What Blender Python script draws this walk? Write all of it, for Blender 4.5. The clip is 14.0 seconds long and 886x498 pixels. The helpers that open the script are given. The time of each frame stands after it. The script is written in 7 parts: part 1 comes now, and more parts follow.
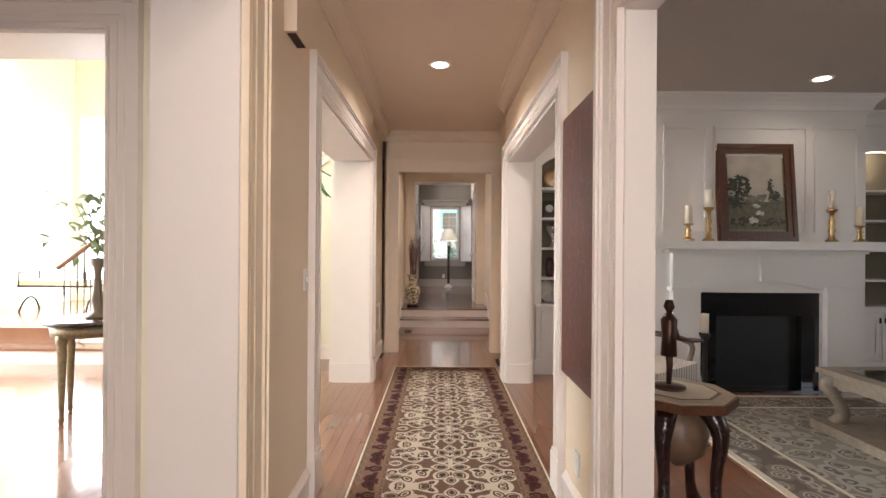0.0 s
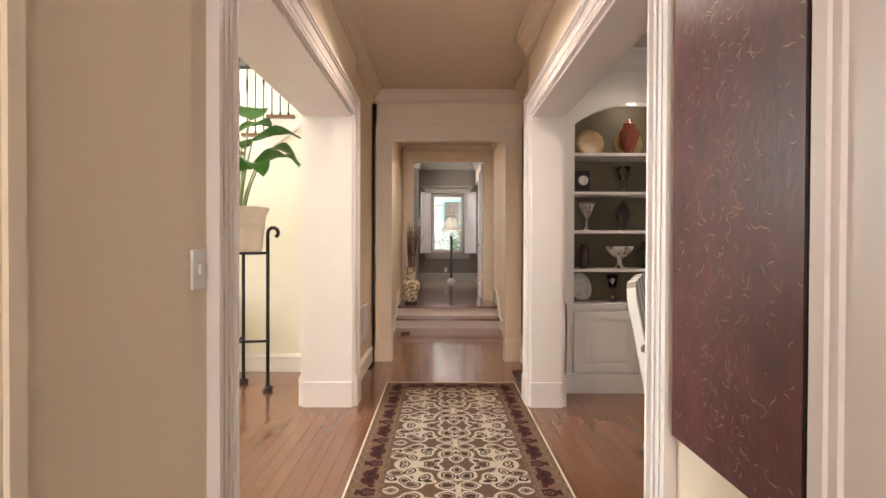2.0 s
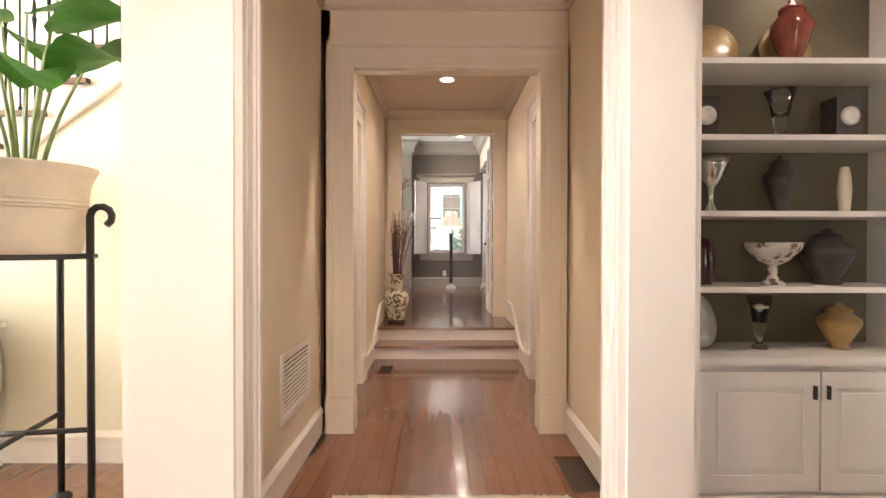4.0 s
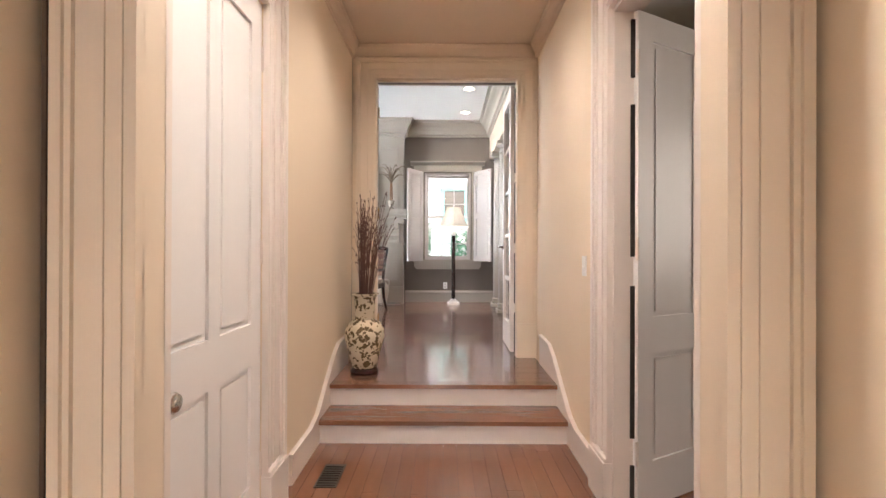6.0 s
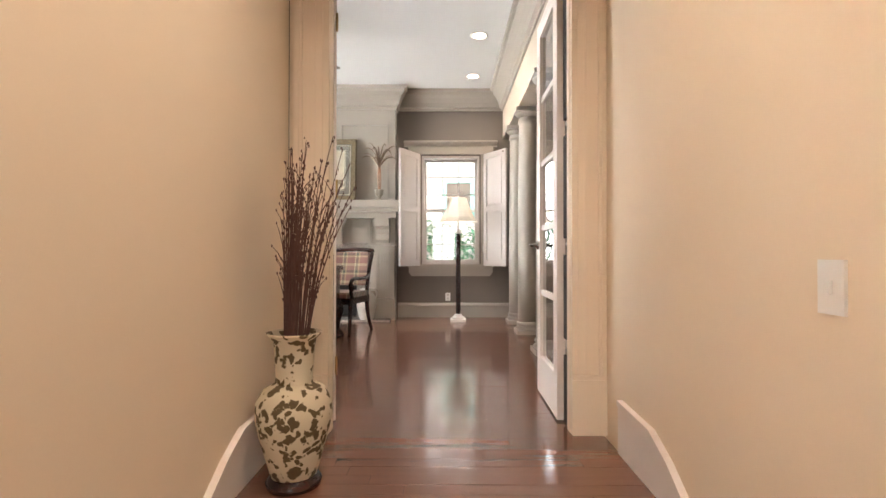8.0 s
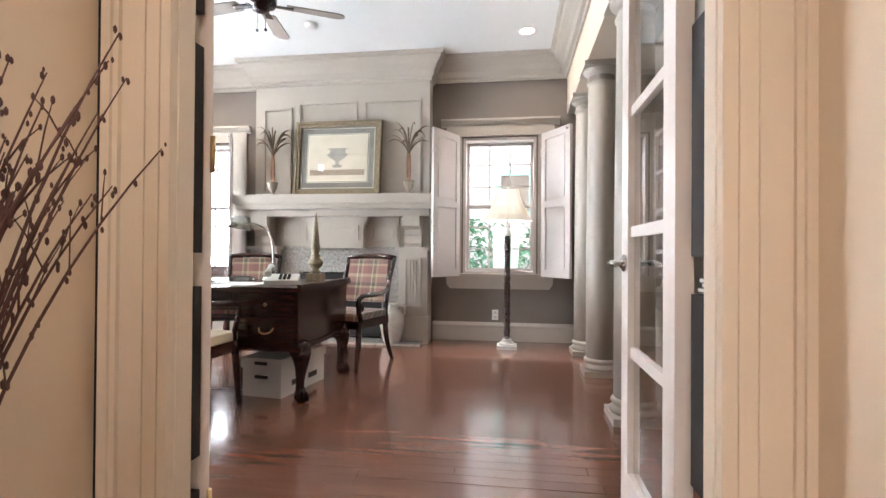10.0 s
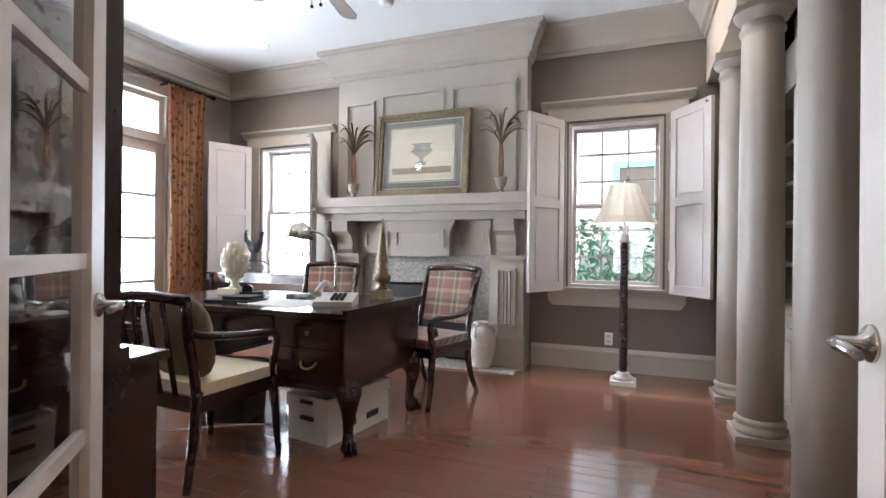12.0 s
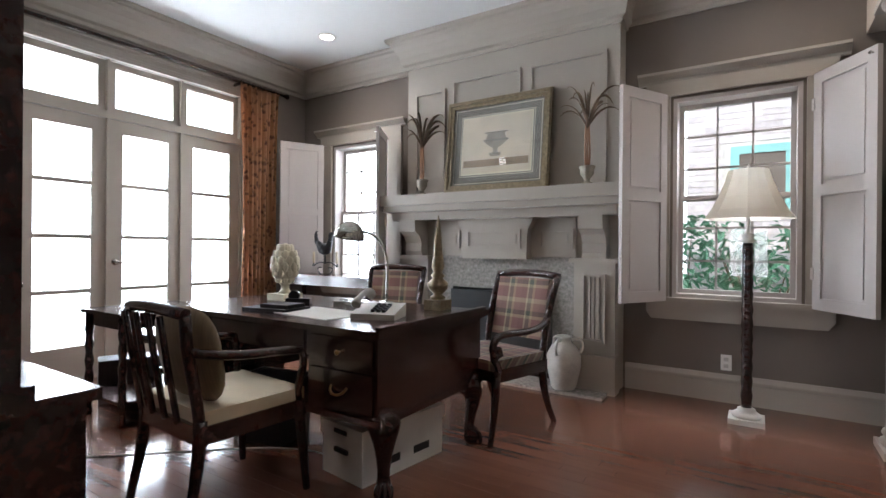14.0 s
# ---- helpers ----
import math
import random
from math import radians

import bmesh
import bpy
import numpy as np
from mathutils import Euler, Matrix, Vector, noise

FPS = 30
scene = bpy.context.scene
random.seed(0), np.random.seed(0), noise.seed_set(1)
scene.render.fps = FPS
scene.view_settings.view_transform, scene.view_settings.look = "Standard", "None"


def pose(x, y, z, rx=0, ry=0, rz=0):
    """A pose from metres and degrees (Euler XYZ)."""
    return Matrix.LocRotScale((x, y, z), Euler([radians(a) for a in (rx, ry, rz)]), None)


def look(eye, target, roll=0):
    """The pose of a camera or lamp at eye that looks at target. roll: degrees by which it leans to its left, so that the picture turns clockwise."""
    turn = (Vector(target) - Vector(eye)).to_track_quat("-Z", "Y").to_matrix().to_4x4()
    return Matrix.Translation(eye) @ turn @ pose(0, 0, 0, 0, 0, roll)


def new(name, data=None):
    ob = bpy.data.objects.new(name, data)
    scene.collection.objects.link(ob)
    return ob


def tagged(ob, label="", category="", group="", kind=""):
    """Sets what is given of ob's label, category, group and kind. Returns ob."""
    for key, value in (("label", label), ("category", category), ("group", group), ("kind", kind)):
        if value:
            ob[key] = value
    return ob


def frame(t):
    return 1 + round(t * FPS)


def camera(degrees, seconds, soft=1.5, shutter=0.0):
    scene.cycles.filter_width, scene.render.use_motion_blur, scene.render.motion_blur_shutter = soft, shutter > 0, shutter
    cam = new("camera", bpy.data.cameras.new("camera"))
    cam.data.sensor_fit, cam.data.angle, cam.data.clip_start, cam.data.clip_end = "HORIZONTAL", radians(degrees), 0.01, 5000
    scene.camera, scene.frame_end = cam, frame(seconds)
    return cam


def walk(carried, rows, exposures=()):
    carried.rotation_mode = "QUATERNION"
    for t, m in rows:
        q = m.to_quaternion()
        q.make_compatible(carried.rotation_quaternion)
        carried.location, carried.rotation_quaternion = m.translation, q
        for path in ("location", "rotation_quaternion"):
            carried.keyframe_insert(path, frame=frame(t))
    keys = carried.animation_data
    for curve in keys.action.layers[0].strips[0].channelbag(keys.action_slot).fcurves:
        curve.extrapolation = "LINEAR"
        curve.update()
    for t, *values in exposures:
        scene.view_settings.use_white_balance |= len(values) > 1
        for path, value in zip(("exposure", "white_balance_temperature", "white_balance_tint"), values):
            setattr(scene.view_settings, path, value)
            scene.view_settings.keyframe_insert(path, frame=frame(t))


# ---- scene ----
cam = camera(83.8, 14.0)
PATH = [
    (0, (-0.087, -0.301, 1.399), (-0.075, 1.698, 1.401), 0.4),
    (0.5, (-0.082, -0.124, 1.375), (-0.071, 1.876, 1.365), 0.3),
    (1, (-0.106, 0.162, 1.345), (-0.091, 2.162, 1.326), 0.4),
    (1.5, (-0.117, 0.532, 1.313), (-0.107, 2.531, 1.294), 0.2),
    (2, (-0.105, 0.944, 1.307), (-0.098, 2.944, 1.286), 0.2),
    (2.5, (-0.104, 1.398, 1.303), (-0.092, 3.398, 1.281), 0.2),
    (3, (-0.104, 1.903, 1.3), (-0.09, 3.903, 1.278), 0.2),
    (5.5, (0.006, 4.88, 1.248), (0.001, 6.88, 1.245), 0.1),
    (6, (0.004, 5.37, 1.247), (-0.002, 7.37, 1.253), 0.2),
    (6.5, (-0.007, 5.854, 1.24), (-0.011, 7.854, 1.248), 0.0),
    (7, (-0.007, 6.349, 1.232), (-0.013, 8.349, 1.25), 0.0),
    (7.5, (-0.008, 6.776, 1.228), (-0.013, 8.776, 1.247), 0.0),
    (10, (0.218, 8.644, 1.32), (-0.062, 10.624, 1.335), 0.4),
    (10.5, (0.279, 8.876, 1.368), (-0.122, 10.835, 1.369), 0.4),
    (11, (0.288, 9.077, 1.396), (-0.234, 11.008, 1.393), 0.5),
    (11.5, (0.28, 9.294, 1.423), (-0.354, 11.191, 1.416), 0.4),
    (12, (0.264, 9.497, 1.432), (-0.468, 11.358, 1.434), 0.5),
    (12.5, (0.251, 9.714, 1.449), (-0.587, 11.529, 1.443), 0.5),
    (13, (0.249, 9.896, 1.453), (-0.686, 11.665, 1.451), 0.4),
    (13.5, (0.238, 10.011, 1.453), (-0.775, 11.736, 1.45), 0.5),
    (14, (0.221, 10.087, 1.449), (-0.856, 11.772, 1.448), 0.5),
]
walk(cam, [(t, look(eye, target, roll)) for t, eye, target, roll in PATH], [(0, -0.12, 6300, 10), (1.5, -0.18, 6400, 10), (3.0, 0.08, 6800, 10), (5.5, 0.42, 6250, 10), (6.5, 0.5, 6150, 10), (7.5, 0.38, 6750, 10), (9.0, 0.46, 6500, 10), (10.2, 0.42, 6050, 10), (11.0, 0.22, 5850, 10), (12.0, 0.05, 5800, 10), (13.2, -0.5, 5900, 10), (14.0, -0.66, 5950, 10)])

# ---- light ----
scene.view_settings.exposure = 0.0
world = bpy.data.worlds.new("sky")
scene.world = world
world.use_nodes = True
wn = world.node_tree
sky = wn.nodes.new("ShaderNodeTexSky")
sky.sky_type, sky.sun_disc = "NISHITA", False
sky.sun_elevation, sky.sun_rotation = radians(38), radians(197)
wn.links.new(sky.outputs["Color"], wn.nodes["Background"].inputs["Color"])
wn.nodes["Background"].inputs["Strength"].default_value = 0.15


def lamp(name, kind, m, watts, colour=(1, 1, 1), size=0.1, size_y=0.0, spread=180):
    data = bpy.data.lights.new(name, kind)
    data.energy, data.color = watts, colour
    if kind == "AREA":
        data.shape, data.size, data.size_y = "RECTANGLE", size, size_y or size
        data.spread = radians(spread)
    elif kind == "SUN":
        data.angle = size
    else:
        data.shadow_soft_size = size
        if kind == "SPOT":
            data.spot_size, data.spot_blend = radians(spread), 0.8
    ob = new(name, data)
    ob.matrix_world = m
    return ob


lamp("sun", "SUN", look((-5, 2, 8), (-2, 12, 0)), 5.0, (1, 0.93, 0.84), radians(0.5))
DAY = (0.92, 0.96, 1.0)
# daylight of the tall stair-hall windows
lamp("stair_hall_daylight", "AREA", look((-6.9, 4.2, 2.6), (-2.0, 4.2, 1.2)), 340, DAY, 3.2, 3.0)
lamp("landing_daylight", "AREA", look((-5.8, 8.9, 2.4), (-5.2, 5.0, 1.0)), 420, DAY, 2.6, 2.8)
# daylight of the living-room window wall
lamp("living_daylight", "AREA", look((6.9, 0.6, 1.8), (2.5, 3.0, 1.2)), 34, DAY, 2.4, 1.8)
# office: garden doors, two windows
lamp("garden_door_daylight", "AREA", look((-5.0, 12.5, 1.55), (-1, 12.5, 1.5)), 500, DAY, 1.9, 2.6)
lamp("window_daylight", "AREA", look((0.07, 15.1, 3.2), (0.07, 12.4, 0.9)), 270, DAY, 0.9, 0.5)
lamp("window_daylight", "AREA", look((-3.78, 14.85, 1.9), (-3.78, 10, 1.5)), 105, DAY, 0.7, 1.5)
WARM = (1.0, 0.86, 0.74)
# recessed ceiling lights; the hall one at y 0.6 is unseen, added as fill
for x, y, z, w in ((-0.1, 3.95, 2.97, 125), (-0.1, 0.6, 2.97, 56), (0.0, 6.8, 3.04, 112), (0.0, 8.45, 3.04, 58), (0.35, 12.5, 3.54, 34), (0.35, 13.72, 3.54, 34), (-3.48, 13.66, 3.54, 62), (-3.3, 11.0, 3.54, 60), (3.4, 4.2, 2.97, 14), (1.6, 4.6, 2.97, 34)):
    lamp("downlight_beam", "SPOT", look((x, y, z), (x, y + 0.001, 0)), w, WARM, 0.06, spread=150)
# added unseen lamp behind the walker, standing in for daylight from the entrance side
lamp("rear_daylight_fill", "AREA", look((-0.1, -2.85, 1.6), (-0.1, 4, 1.3)), 100, (0.97, 0.97, 1.0), 1.2, 2.2)
# added warm fill for the bedroom seen through the open door; no window there
lamp("bedroom_fill", "AREA", look((4.6, 7.6, 1.8), (1, 7.0, 1.2)), 26, (1.0, 0.86, 0.72), 1.4, 1.5)

# ---- materials ----


def mat(name, colour, rough=0.6, metal=0.0, vary=0.08, scale=6.0, bump=0.02, fine=140.0, per="", spec=0.5, coat=0.0, stretch=(1, 1, 1), sheen=0.0, spread=0.17):
    m = bpy.data.materials.new(name)
    m.use_nodes = True
    n, l = m.node_tree.nodes, m.node_tree.links
    b = n["Principled BSDF"]
    tc, mp = n.new("ShaderNodeTexCoord"), n.new("ShaderNodeMapping")
    mp.inputs["Scale"].default_value = stretch
    l.new(tc.outputs["Object"], mp.inputs["Vector"])
    big, small = n.new("ShaderNodeTexNoise"), n.new("ShaderNodeTexNoise")
    big.inputs["Scale"].default_value, big.inputs["Detail"].default_value = scale, 5
    small.inputs["Scale"].default_value, small.inputs["Detail"].default_value = fine, 3
    for t in (big, small):
        l.new(mp.outputs["Vector"], t.inputs["Vector"])
    add = n.new("ShaderNodeMath")
    add.operation = "ADD"
    half = n.new("ShaderNodeMath")
    half.operation, half.inputs[1].default_value = "MULTIPLY", 0.45
    l.new(small.outputs["Fac"], half.inputs[0])
    l.new(big.outputs["Fac"], add.inputs[0])
    l.new(half.outputs[0], add.inputs[1])
    ramp = n.new("ShaderNodeMapRange")
    ramp.inputs["From Min"].default_value, ramp.inputs["From Max"].default_value = 0.4, 1.05
    ramp.inputs["To Min"].default_value, ramp.inputs["To Max"].default_value = 1 - vary, 1 + vary
    l.new(add.outputs[0], ramp.inputs["Value"])
    fac = ramp.outputs["Result"]
    if per:
        src = n.new("ShaderNodeObjectInfo").outputs["Random"] if per == "object" else n.new("ShaderNodeNewGeometry").outputs["Random Per Island"]
        r2, mul = n.new("ShaderNodeMapRange"), n.new("ShaderNodeMath")
        r2.inputs["To Min"].default_value, r2.inputs["To Max"].default_value = 1 - spread, 1 + spread
        mul.operation = "MULTIPLY"
        l.new(src, r2.inputs["Value"])
        l.new(r2.outputs["Result"], mul.inputs[0])
        l.new(fac, mul.inputs[1])
        fac = mul.outputs[0]
    sc = n.new("ShaderNodeVectorMath")
    sc.operation, sc.inputs[0].default_value = "SCALE", colour
    l.new(fac, sc.inputs["Scale"])
    l.new(sc.outputs["Vector"], b.inputs["Base Color"])
    rr = n.new("ShaderNodeMapRange")
    rr.inputs["To Min"].default_value, rr.inputs["To Max"].default_value = max(0.02, rough - 0.06), min(1, rough + 0.06)
    l.new(big.outputs["Fac"], rr.inputs["Value"])
    l.new(rr.outputs["Result"], b.inputs["Roughness"])
    b.inputs["Metallic"].default_value = metal
    b.inputs["Specular IOR Level"].default_value = spec
    b.inputs["Coat Weight"].default_value, b.inputs["Coat Roughness"].default_value = coat, 0.08
    b.inputs["Sheen Weight"].default_value = sheen
    if bump:
        bp = n.new("ShaderNodeBump")
        bp.inputs["Strength"].default_value, bp.inputs["Distance"].default_value = min(1, bump * 10), 0.002
        l.new(add.outputs[0], bp.inputs["Height"])
        l.new(bp.outputs["Normal"], b.inputs["Normal"])
    return m


def glow(name, colour, strength):
    m = bpy.data.materials.new(name)
    m.use_nodes = True
    b = m.node_tree.nodes["Principled BSDF"]
    b.inputs["Base Color"].default_value = (*colour, 1)
    b.inputs["Emission Color"].default_value, b.inputs["Emission Strength"].default_value = (*colour, 1), strength
    return m


def glassy(name, colour=(1, 1, 1), rough=0.0):
    m = bpy.data.materials.new(name)
    m.use_nodes = True
    b = m.node_tree.nodes["Principled BSDF"]
    b.inputs["Base Color"].default_value = (*colour, 1)
    b.inputs["Transmission Weight"].default_value, b.inputs["Roughness"].default_value = 1, rough
    b.inputs["IOR"].default_value = 1.45
    return m


def wood_floor(name, c1, per, along):
    return mat(name, c1, 0.2, vary=0.12, scale=2.2, bump=0.008, fine=30, per=per, spread=0.07, coat=0.5, stretch=(1, 8, 1) if along == "x" else (8, 1, 1))


CREAM = mat("cream wall paint", (0.79, 0.66, 0.505), 0.75, vary=0.03, scale=1.5, bump=0.012, fine=220)
TRIM = mat("satin white trim paint", (0.81, 0.735, 0.68), 0.38, vary=0.025, scale=3, bump=0.006, fine=90)
CEIL = mat("cream ceiling paint", (0.71, 0.58, 0.46), 0.8, vary=0.02, scale=1.2, bump=0.012, fine=240)
WHITE_CEIL = mat("white ceiling paint", (0.80, 0.81, 0.80), 0.55, vary=0.02, scale=1.2, bump=0.008, fine=240)
LIVING_WALL = mat("pale living-room paint", (0.74, 0.68, 0.62), 0.7, vary=0.03, scale=2, bump=0.012, fine=220)
LIVING_CEIL = mat("grey-beige ceiling paint", (0.55, 0.49, 0.44), 0.8, vary=0.02, scale=1.2, bump=0.012, fine=240)
TAUPE = mat("taupe wall paint", (0.165, 0.135, 0.112), 0.7, vary=0.05, scale=2, bump=0.012, fine=220)
GREIGE = mat("greige trim paint", (0.40, 0.355, 0.30), 0.4, vary=0.04, scale=3, bump=0.006, fine=90)
STAIR_WALL = mat("pale yellow wall paint", (0.80, 0.74, 0.60), 0.75, vary=0.03, scale=1.5, bump=0.012, fine=220)
FLOOR_HALL = wood_floor("oak strip floor", (0.205, 0.088, 0.046), "island", "y")
FLOOR_HALL_P = wood_floor("oak strip floor board", (0.205, 0.088, 0.046), "object", "y")
FLOOR_OFF = wood_floor("oak office floor", (0.168, 0.071, 0.043), "island", "x")
FLOOR_OFF_P = wood_floor("oak office floor board", (0.168, 0.071, 0.043), "object", "x")
WARM_TRIM = mat("warm cream trim paint", (0.78, 0.66, 0.52), 0.42, vary=0.025, scale=3, bump=0.006, fine=90)
SUB = mat("dark subfloor", (0.05, 0.03, 0.02), 0.8)
NOSE = mat("oak stair tread", (0.19, 0.085, 0.045), 0.25, vary=0.2, scale=3, bump=0.01, fine=40, coat=0.3, stretch=(1, 9, 1))
MAHOG = mat("dark mahogany", (0.030, 0.011, 0.008), 0.22, vary=0.35, scale=5, bump=0.008, fine=60, coat=0.2, stretch=(1, 7, 7))
BRASS = mat("aged brass", (0.45, 0.30, 0.13), 0.3, 1.0, vary=0.2)
NICKEL = mat("satin nickel", (0.55, 0.53, 0.50), 0.25, 1.0, vary=0.1)
BLACK = mat("black metal", (0.012, 0.012, 0.013), 0.4, 0.3, vary=0.2)
IRON = mat("wrought iron", (0.035, 0.030, 0.028), 0.5, 0.5, vary=0.3, bump=0.03)
GLASS = glassy("clear glass")
BULB = glow("lit lamp face", (1.0, 0.86, 0.68), 14)
SKYGLOW = glow("bright sky distance", (0.88, 0.95, 1.0), 9.0)
PLASTIC = mat("white plastic", (0.8, 0.78, 0.74), 0.35, vary=0.01, bump=0)
# near-black paint for the shade in narrow gaps, also backs the wall vent
DARK = mat("painted gap shadow", (0.02, 0.015, 0.012), 0.8)
# brown paint standing in for the soft shadow line at the casing
GAP_SHADE = mat("painted brown shadow line", (0.13, 0.085, 0.055), 0.8)

# ---- mesh helpers ----


def box(bm, x0, x1, y0, y1, z0, z1, m=None):
    vs = [bm.verts.new(Vector(c) if m is None else m @ Vector(c)) for c in
          ((x0, y0, z0), (x1, y0, z0), (x1, y1, z0), (x0, y1, z0), (x0, y0, z1), (x1, y0, z1), (x1, y1, z1), (x0, y1, z1))]
    for f in ((3, 2, 1, 0), (4, 5, 6, 7), (0, 1, 5, 4), (1, 2, 6, 5), (2, 3, 7, 6), (3, 0, 4, 7)):
        bm.faces.new([vs[i] for i in f])
    return vs


def bevel(bm, w=0.004, seg=2):
    bmesh.ops.bevel(bm, geom=[e for e in bm.edges if len(e.link_faces) == 2 and e.calc_face_angle(0) > 0.5], offset=w, segments=seg, affect="EDGES", clamp_overlap=True)
    return bm


def bbox(x0, x1, y0, y1, z0, z1, w=0.004, m=None, seg=2):
    bm = bmesh.new()
    box(bm, x0, x1, y0, y1, z0, z1, m)
    return bevel(bm, w, seg) if w else bm


def lathe(bm, profile, m=None, seg=20, cap=True):
    """Rings of (radius, height) about z."""
    m = m or Matrix()
    rings = []
    for r, z in profile:
        rings.append([bm.verts.new(m @ Vector((r * math.cos(2 * math.pi * i / seg), r * math.sin(2 * math.pi * i / seg), z))) for i in range(seg)])
    for a, b in zip(rings, rings[1:]):
        for i in range(seg):
            f = bm.faces.new((a[i], a[(i + 1) % seg], b[(i + 1) % seg], b[i]))
            f.smooth = True
    if cap:
        bm.faces.new(rings[0][::-1])
        bm.faces.new(rings[-1])
    return bm


def tube(bm, pts, r, seg=8, taper=None, flat=1.0):
    """A round bar along points; taper: a factor for each point."""
    pts = [Vector(p) for p in pts]
    rings = []
    side = None
    for i, p in enumerate(pts):
        d = (pts[min(i + 1, len(pts) - 1)] - pts[max(i - 1, 0)]).normalized()
        if side is None:
            side = d.cross(Vector((0, 0, 1)) if abs(d.z) < 0.9 else Vector((1, 0, 0))).normalized()
        side = (side - d * side.dot(d)).normalized()
        up = d.cross(side)
        k = r * (taper[i] if taper else 1)
        rings.append([bm.verts.new(p + side * (k * math.cos(2 * math.pi * j / seg)) + up * (k * flat * math.sin(2 * math.pi * j / seg))) for j in range(seg)])
    for a, b in zip(rings, rings[1:]):
        for j in range(seg):
            f = bm.faces.new((a[j], a[(j + 1) % seg], b[(j + 1) % seg], b[j]))
            f.smooth = True
    bm.faces.new(rings[0][::-1])
    bm.faces.new(rings[-1])
    return bm


def bez(p0, p1, p2, p3, n=8):
    out = []
    for i in range(n + 1):
        t = i / n
        out.append(Vector(p0) * (1 - t) ** 3 + Vector(p1) * (3 * t * (1 - t) ** 2) + Vector(p2) * (3 * t * t * (1 - t)) + Vector(p3) * t ** 3)
    return out


def slab(bm, outline, a, b, m):
    """An outline of (u, v) pulled from a to b along w, laid by m."""
    lo = [bm.verts.new(m @ Vector((u, v, a))) for u, v in outline]
    hi = [bm.verts.new(m @ Vector((u, v, b))) for u, v in outline]
    n = len(lo)
    bm.faces.new(lo[::-1])
    bm.faces.new(hi)
    for i in range(n):
        bm.faces.new((lo[i], lo[(i + 1) % n], hi[(i + 1) % n], hi[i]))
    return bm


def mesh_of(name, bm, material):
    bmesh.ops.recalc_face_normals(bm, faces=bm.faces)
    me = bpy.data.meshes.new(name)
    bm.to_mesh(me)
    bm.free()
    me.materials.append(material)
    return me


def part(name, bm, material, parent=None, label=""):
    ob = new(name, mesh_of(name, bm, material))
    ob.parent = parent
    return tagged(ob, label)


def thing(name, label, category, at=(0, 0, 0), turn=0, group=""):
    e = new(name)
    e.empty_display_size = 0.1
    e.matrix_world = pose(*at, 0, 0, turn)
    return tagged(e, label, category, group)


def struct(name, bm, material, label=""):
    return tagged(part(name, bm, material, None, label), label, kind="structure")


def wall(name, material, label, axis, a, b, u0, u1, z0, z1, holes=()):
    """A wall from a to b thick across the axis, u0 to u1 along it, with holes (u0, u1, z0, z1)."""
    us = sorted({u0, u1, *[v for h in holes for v in h[:2]]})
    zs = sorted({z0, z1, *[v for h in holes for v in h[2:]]})
    bm = bmesh.new()
    for p, q in zip(us, us[1:]):
        run = None
        for r, s in list(zip(zs, zs[1:])) + [(z1, None)]:
            open_here = s is None or any(h[0] <= (p + q) / 2 <= h[1] and h[2] <= (r + s) / 2 <= h[3] for h in holes)
            if not open_here:
                run = (run[0] if run else r, s)
            elif run:
                box(bm, *((p, q, a, b) if axis == "x" else (a, b, p, q)), *run)
                run = None
    return struct(name, bm, material, label)


def sweep_rect(bm, x0, x1, y0, y1, profile):
    """A moulding round the inside of a room: profile of (inset, height)."""
    loops = []
    for o, z in profile:
        loops.append([bm.verts.new(c) for c in ((x0 + o, y0 + o, z), (x1 - o, y0 + o, z), (x1 - o, y1 - o, z), (x0 + o, y1 - o, z))])
    for a, b in zip(loops, loops[1:]):
        for i in range(4):
            bm.faces.new((a[i], a[(i + 1) % 4], b[(i + 1) % 4], b[i]))
    return bm


def crown_profile(z, w, h):
    return [(0, z - h), (0.10 * w, z - h), (0.13 * w, z - 0.9 * h), (0.28 * w, z - 0.84 * h), (0.36 * w, z - 0.62 * h), (0.52 * w, z - 0.42 * h), (0.74 * w, z - 0.27 * h), (0.80 * w, z - 0.16 * h), (0.95 * w, z - 0.13 * h), (w, z - 0.06 * h), (w, z)]


def moulding(bm, axis, face, sign, u0, u1, profile, z=0.0):
    """A straight run of (proud, height) profile on a wall face."""
    ring = [(0.0, profile[0][1]), *profile, (0.0, profile[-1][1])]
    ends = []
    for u in (u0, u1):
        ends.append([bm.verts.new((face + sign * p, u, z + h) if axis == "y" else (u, face + sign * p, z + h)) for p, h in ring])
    n = len(ring)
    for i in range(n):
        bm.faces.new((ends[0][i], ends[0][(i + 1) % n], ends[1][(i + 1) % n], ends[1][i]))
    bm.faces.new(ends[0][::-1])
    bm.faces.new(ends[1])


BASE = [(0.018, 0), (0.018, 0.135), (0.026, 0.14), (0.026, 0.155), (0.012, 0.175), (0.006, 0.185)]


def baseboard(axis, face, sign, u0, u1, z=0.0, k=1.0, material=None):
    bm = bmesh.new()
    moulding(bm, axis, face, sign, u0, u1, [(p, h * k) for p, h in BASE], z)
    return struct("baseboard", bm, material or TRIM, "painted wooden baseboard along the wall")


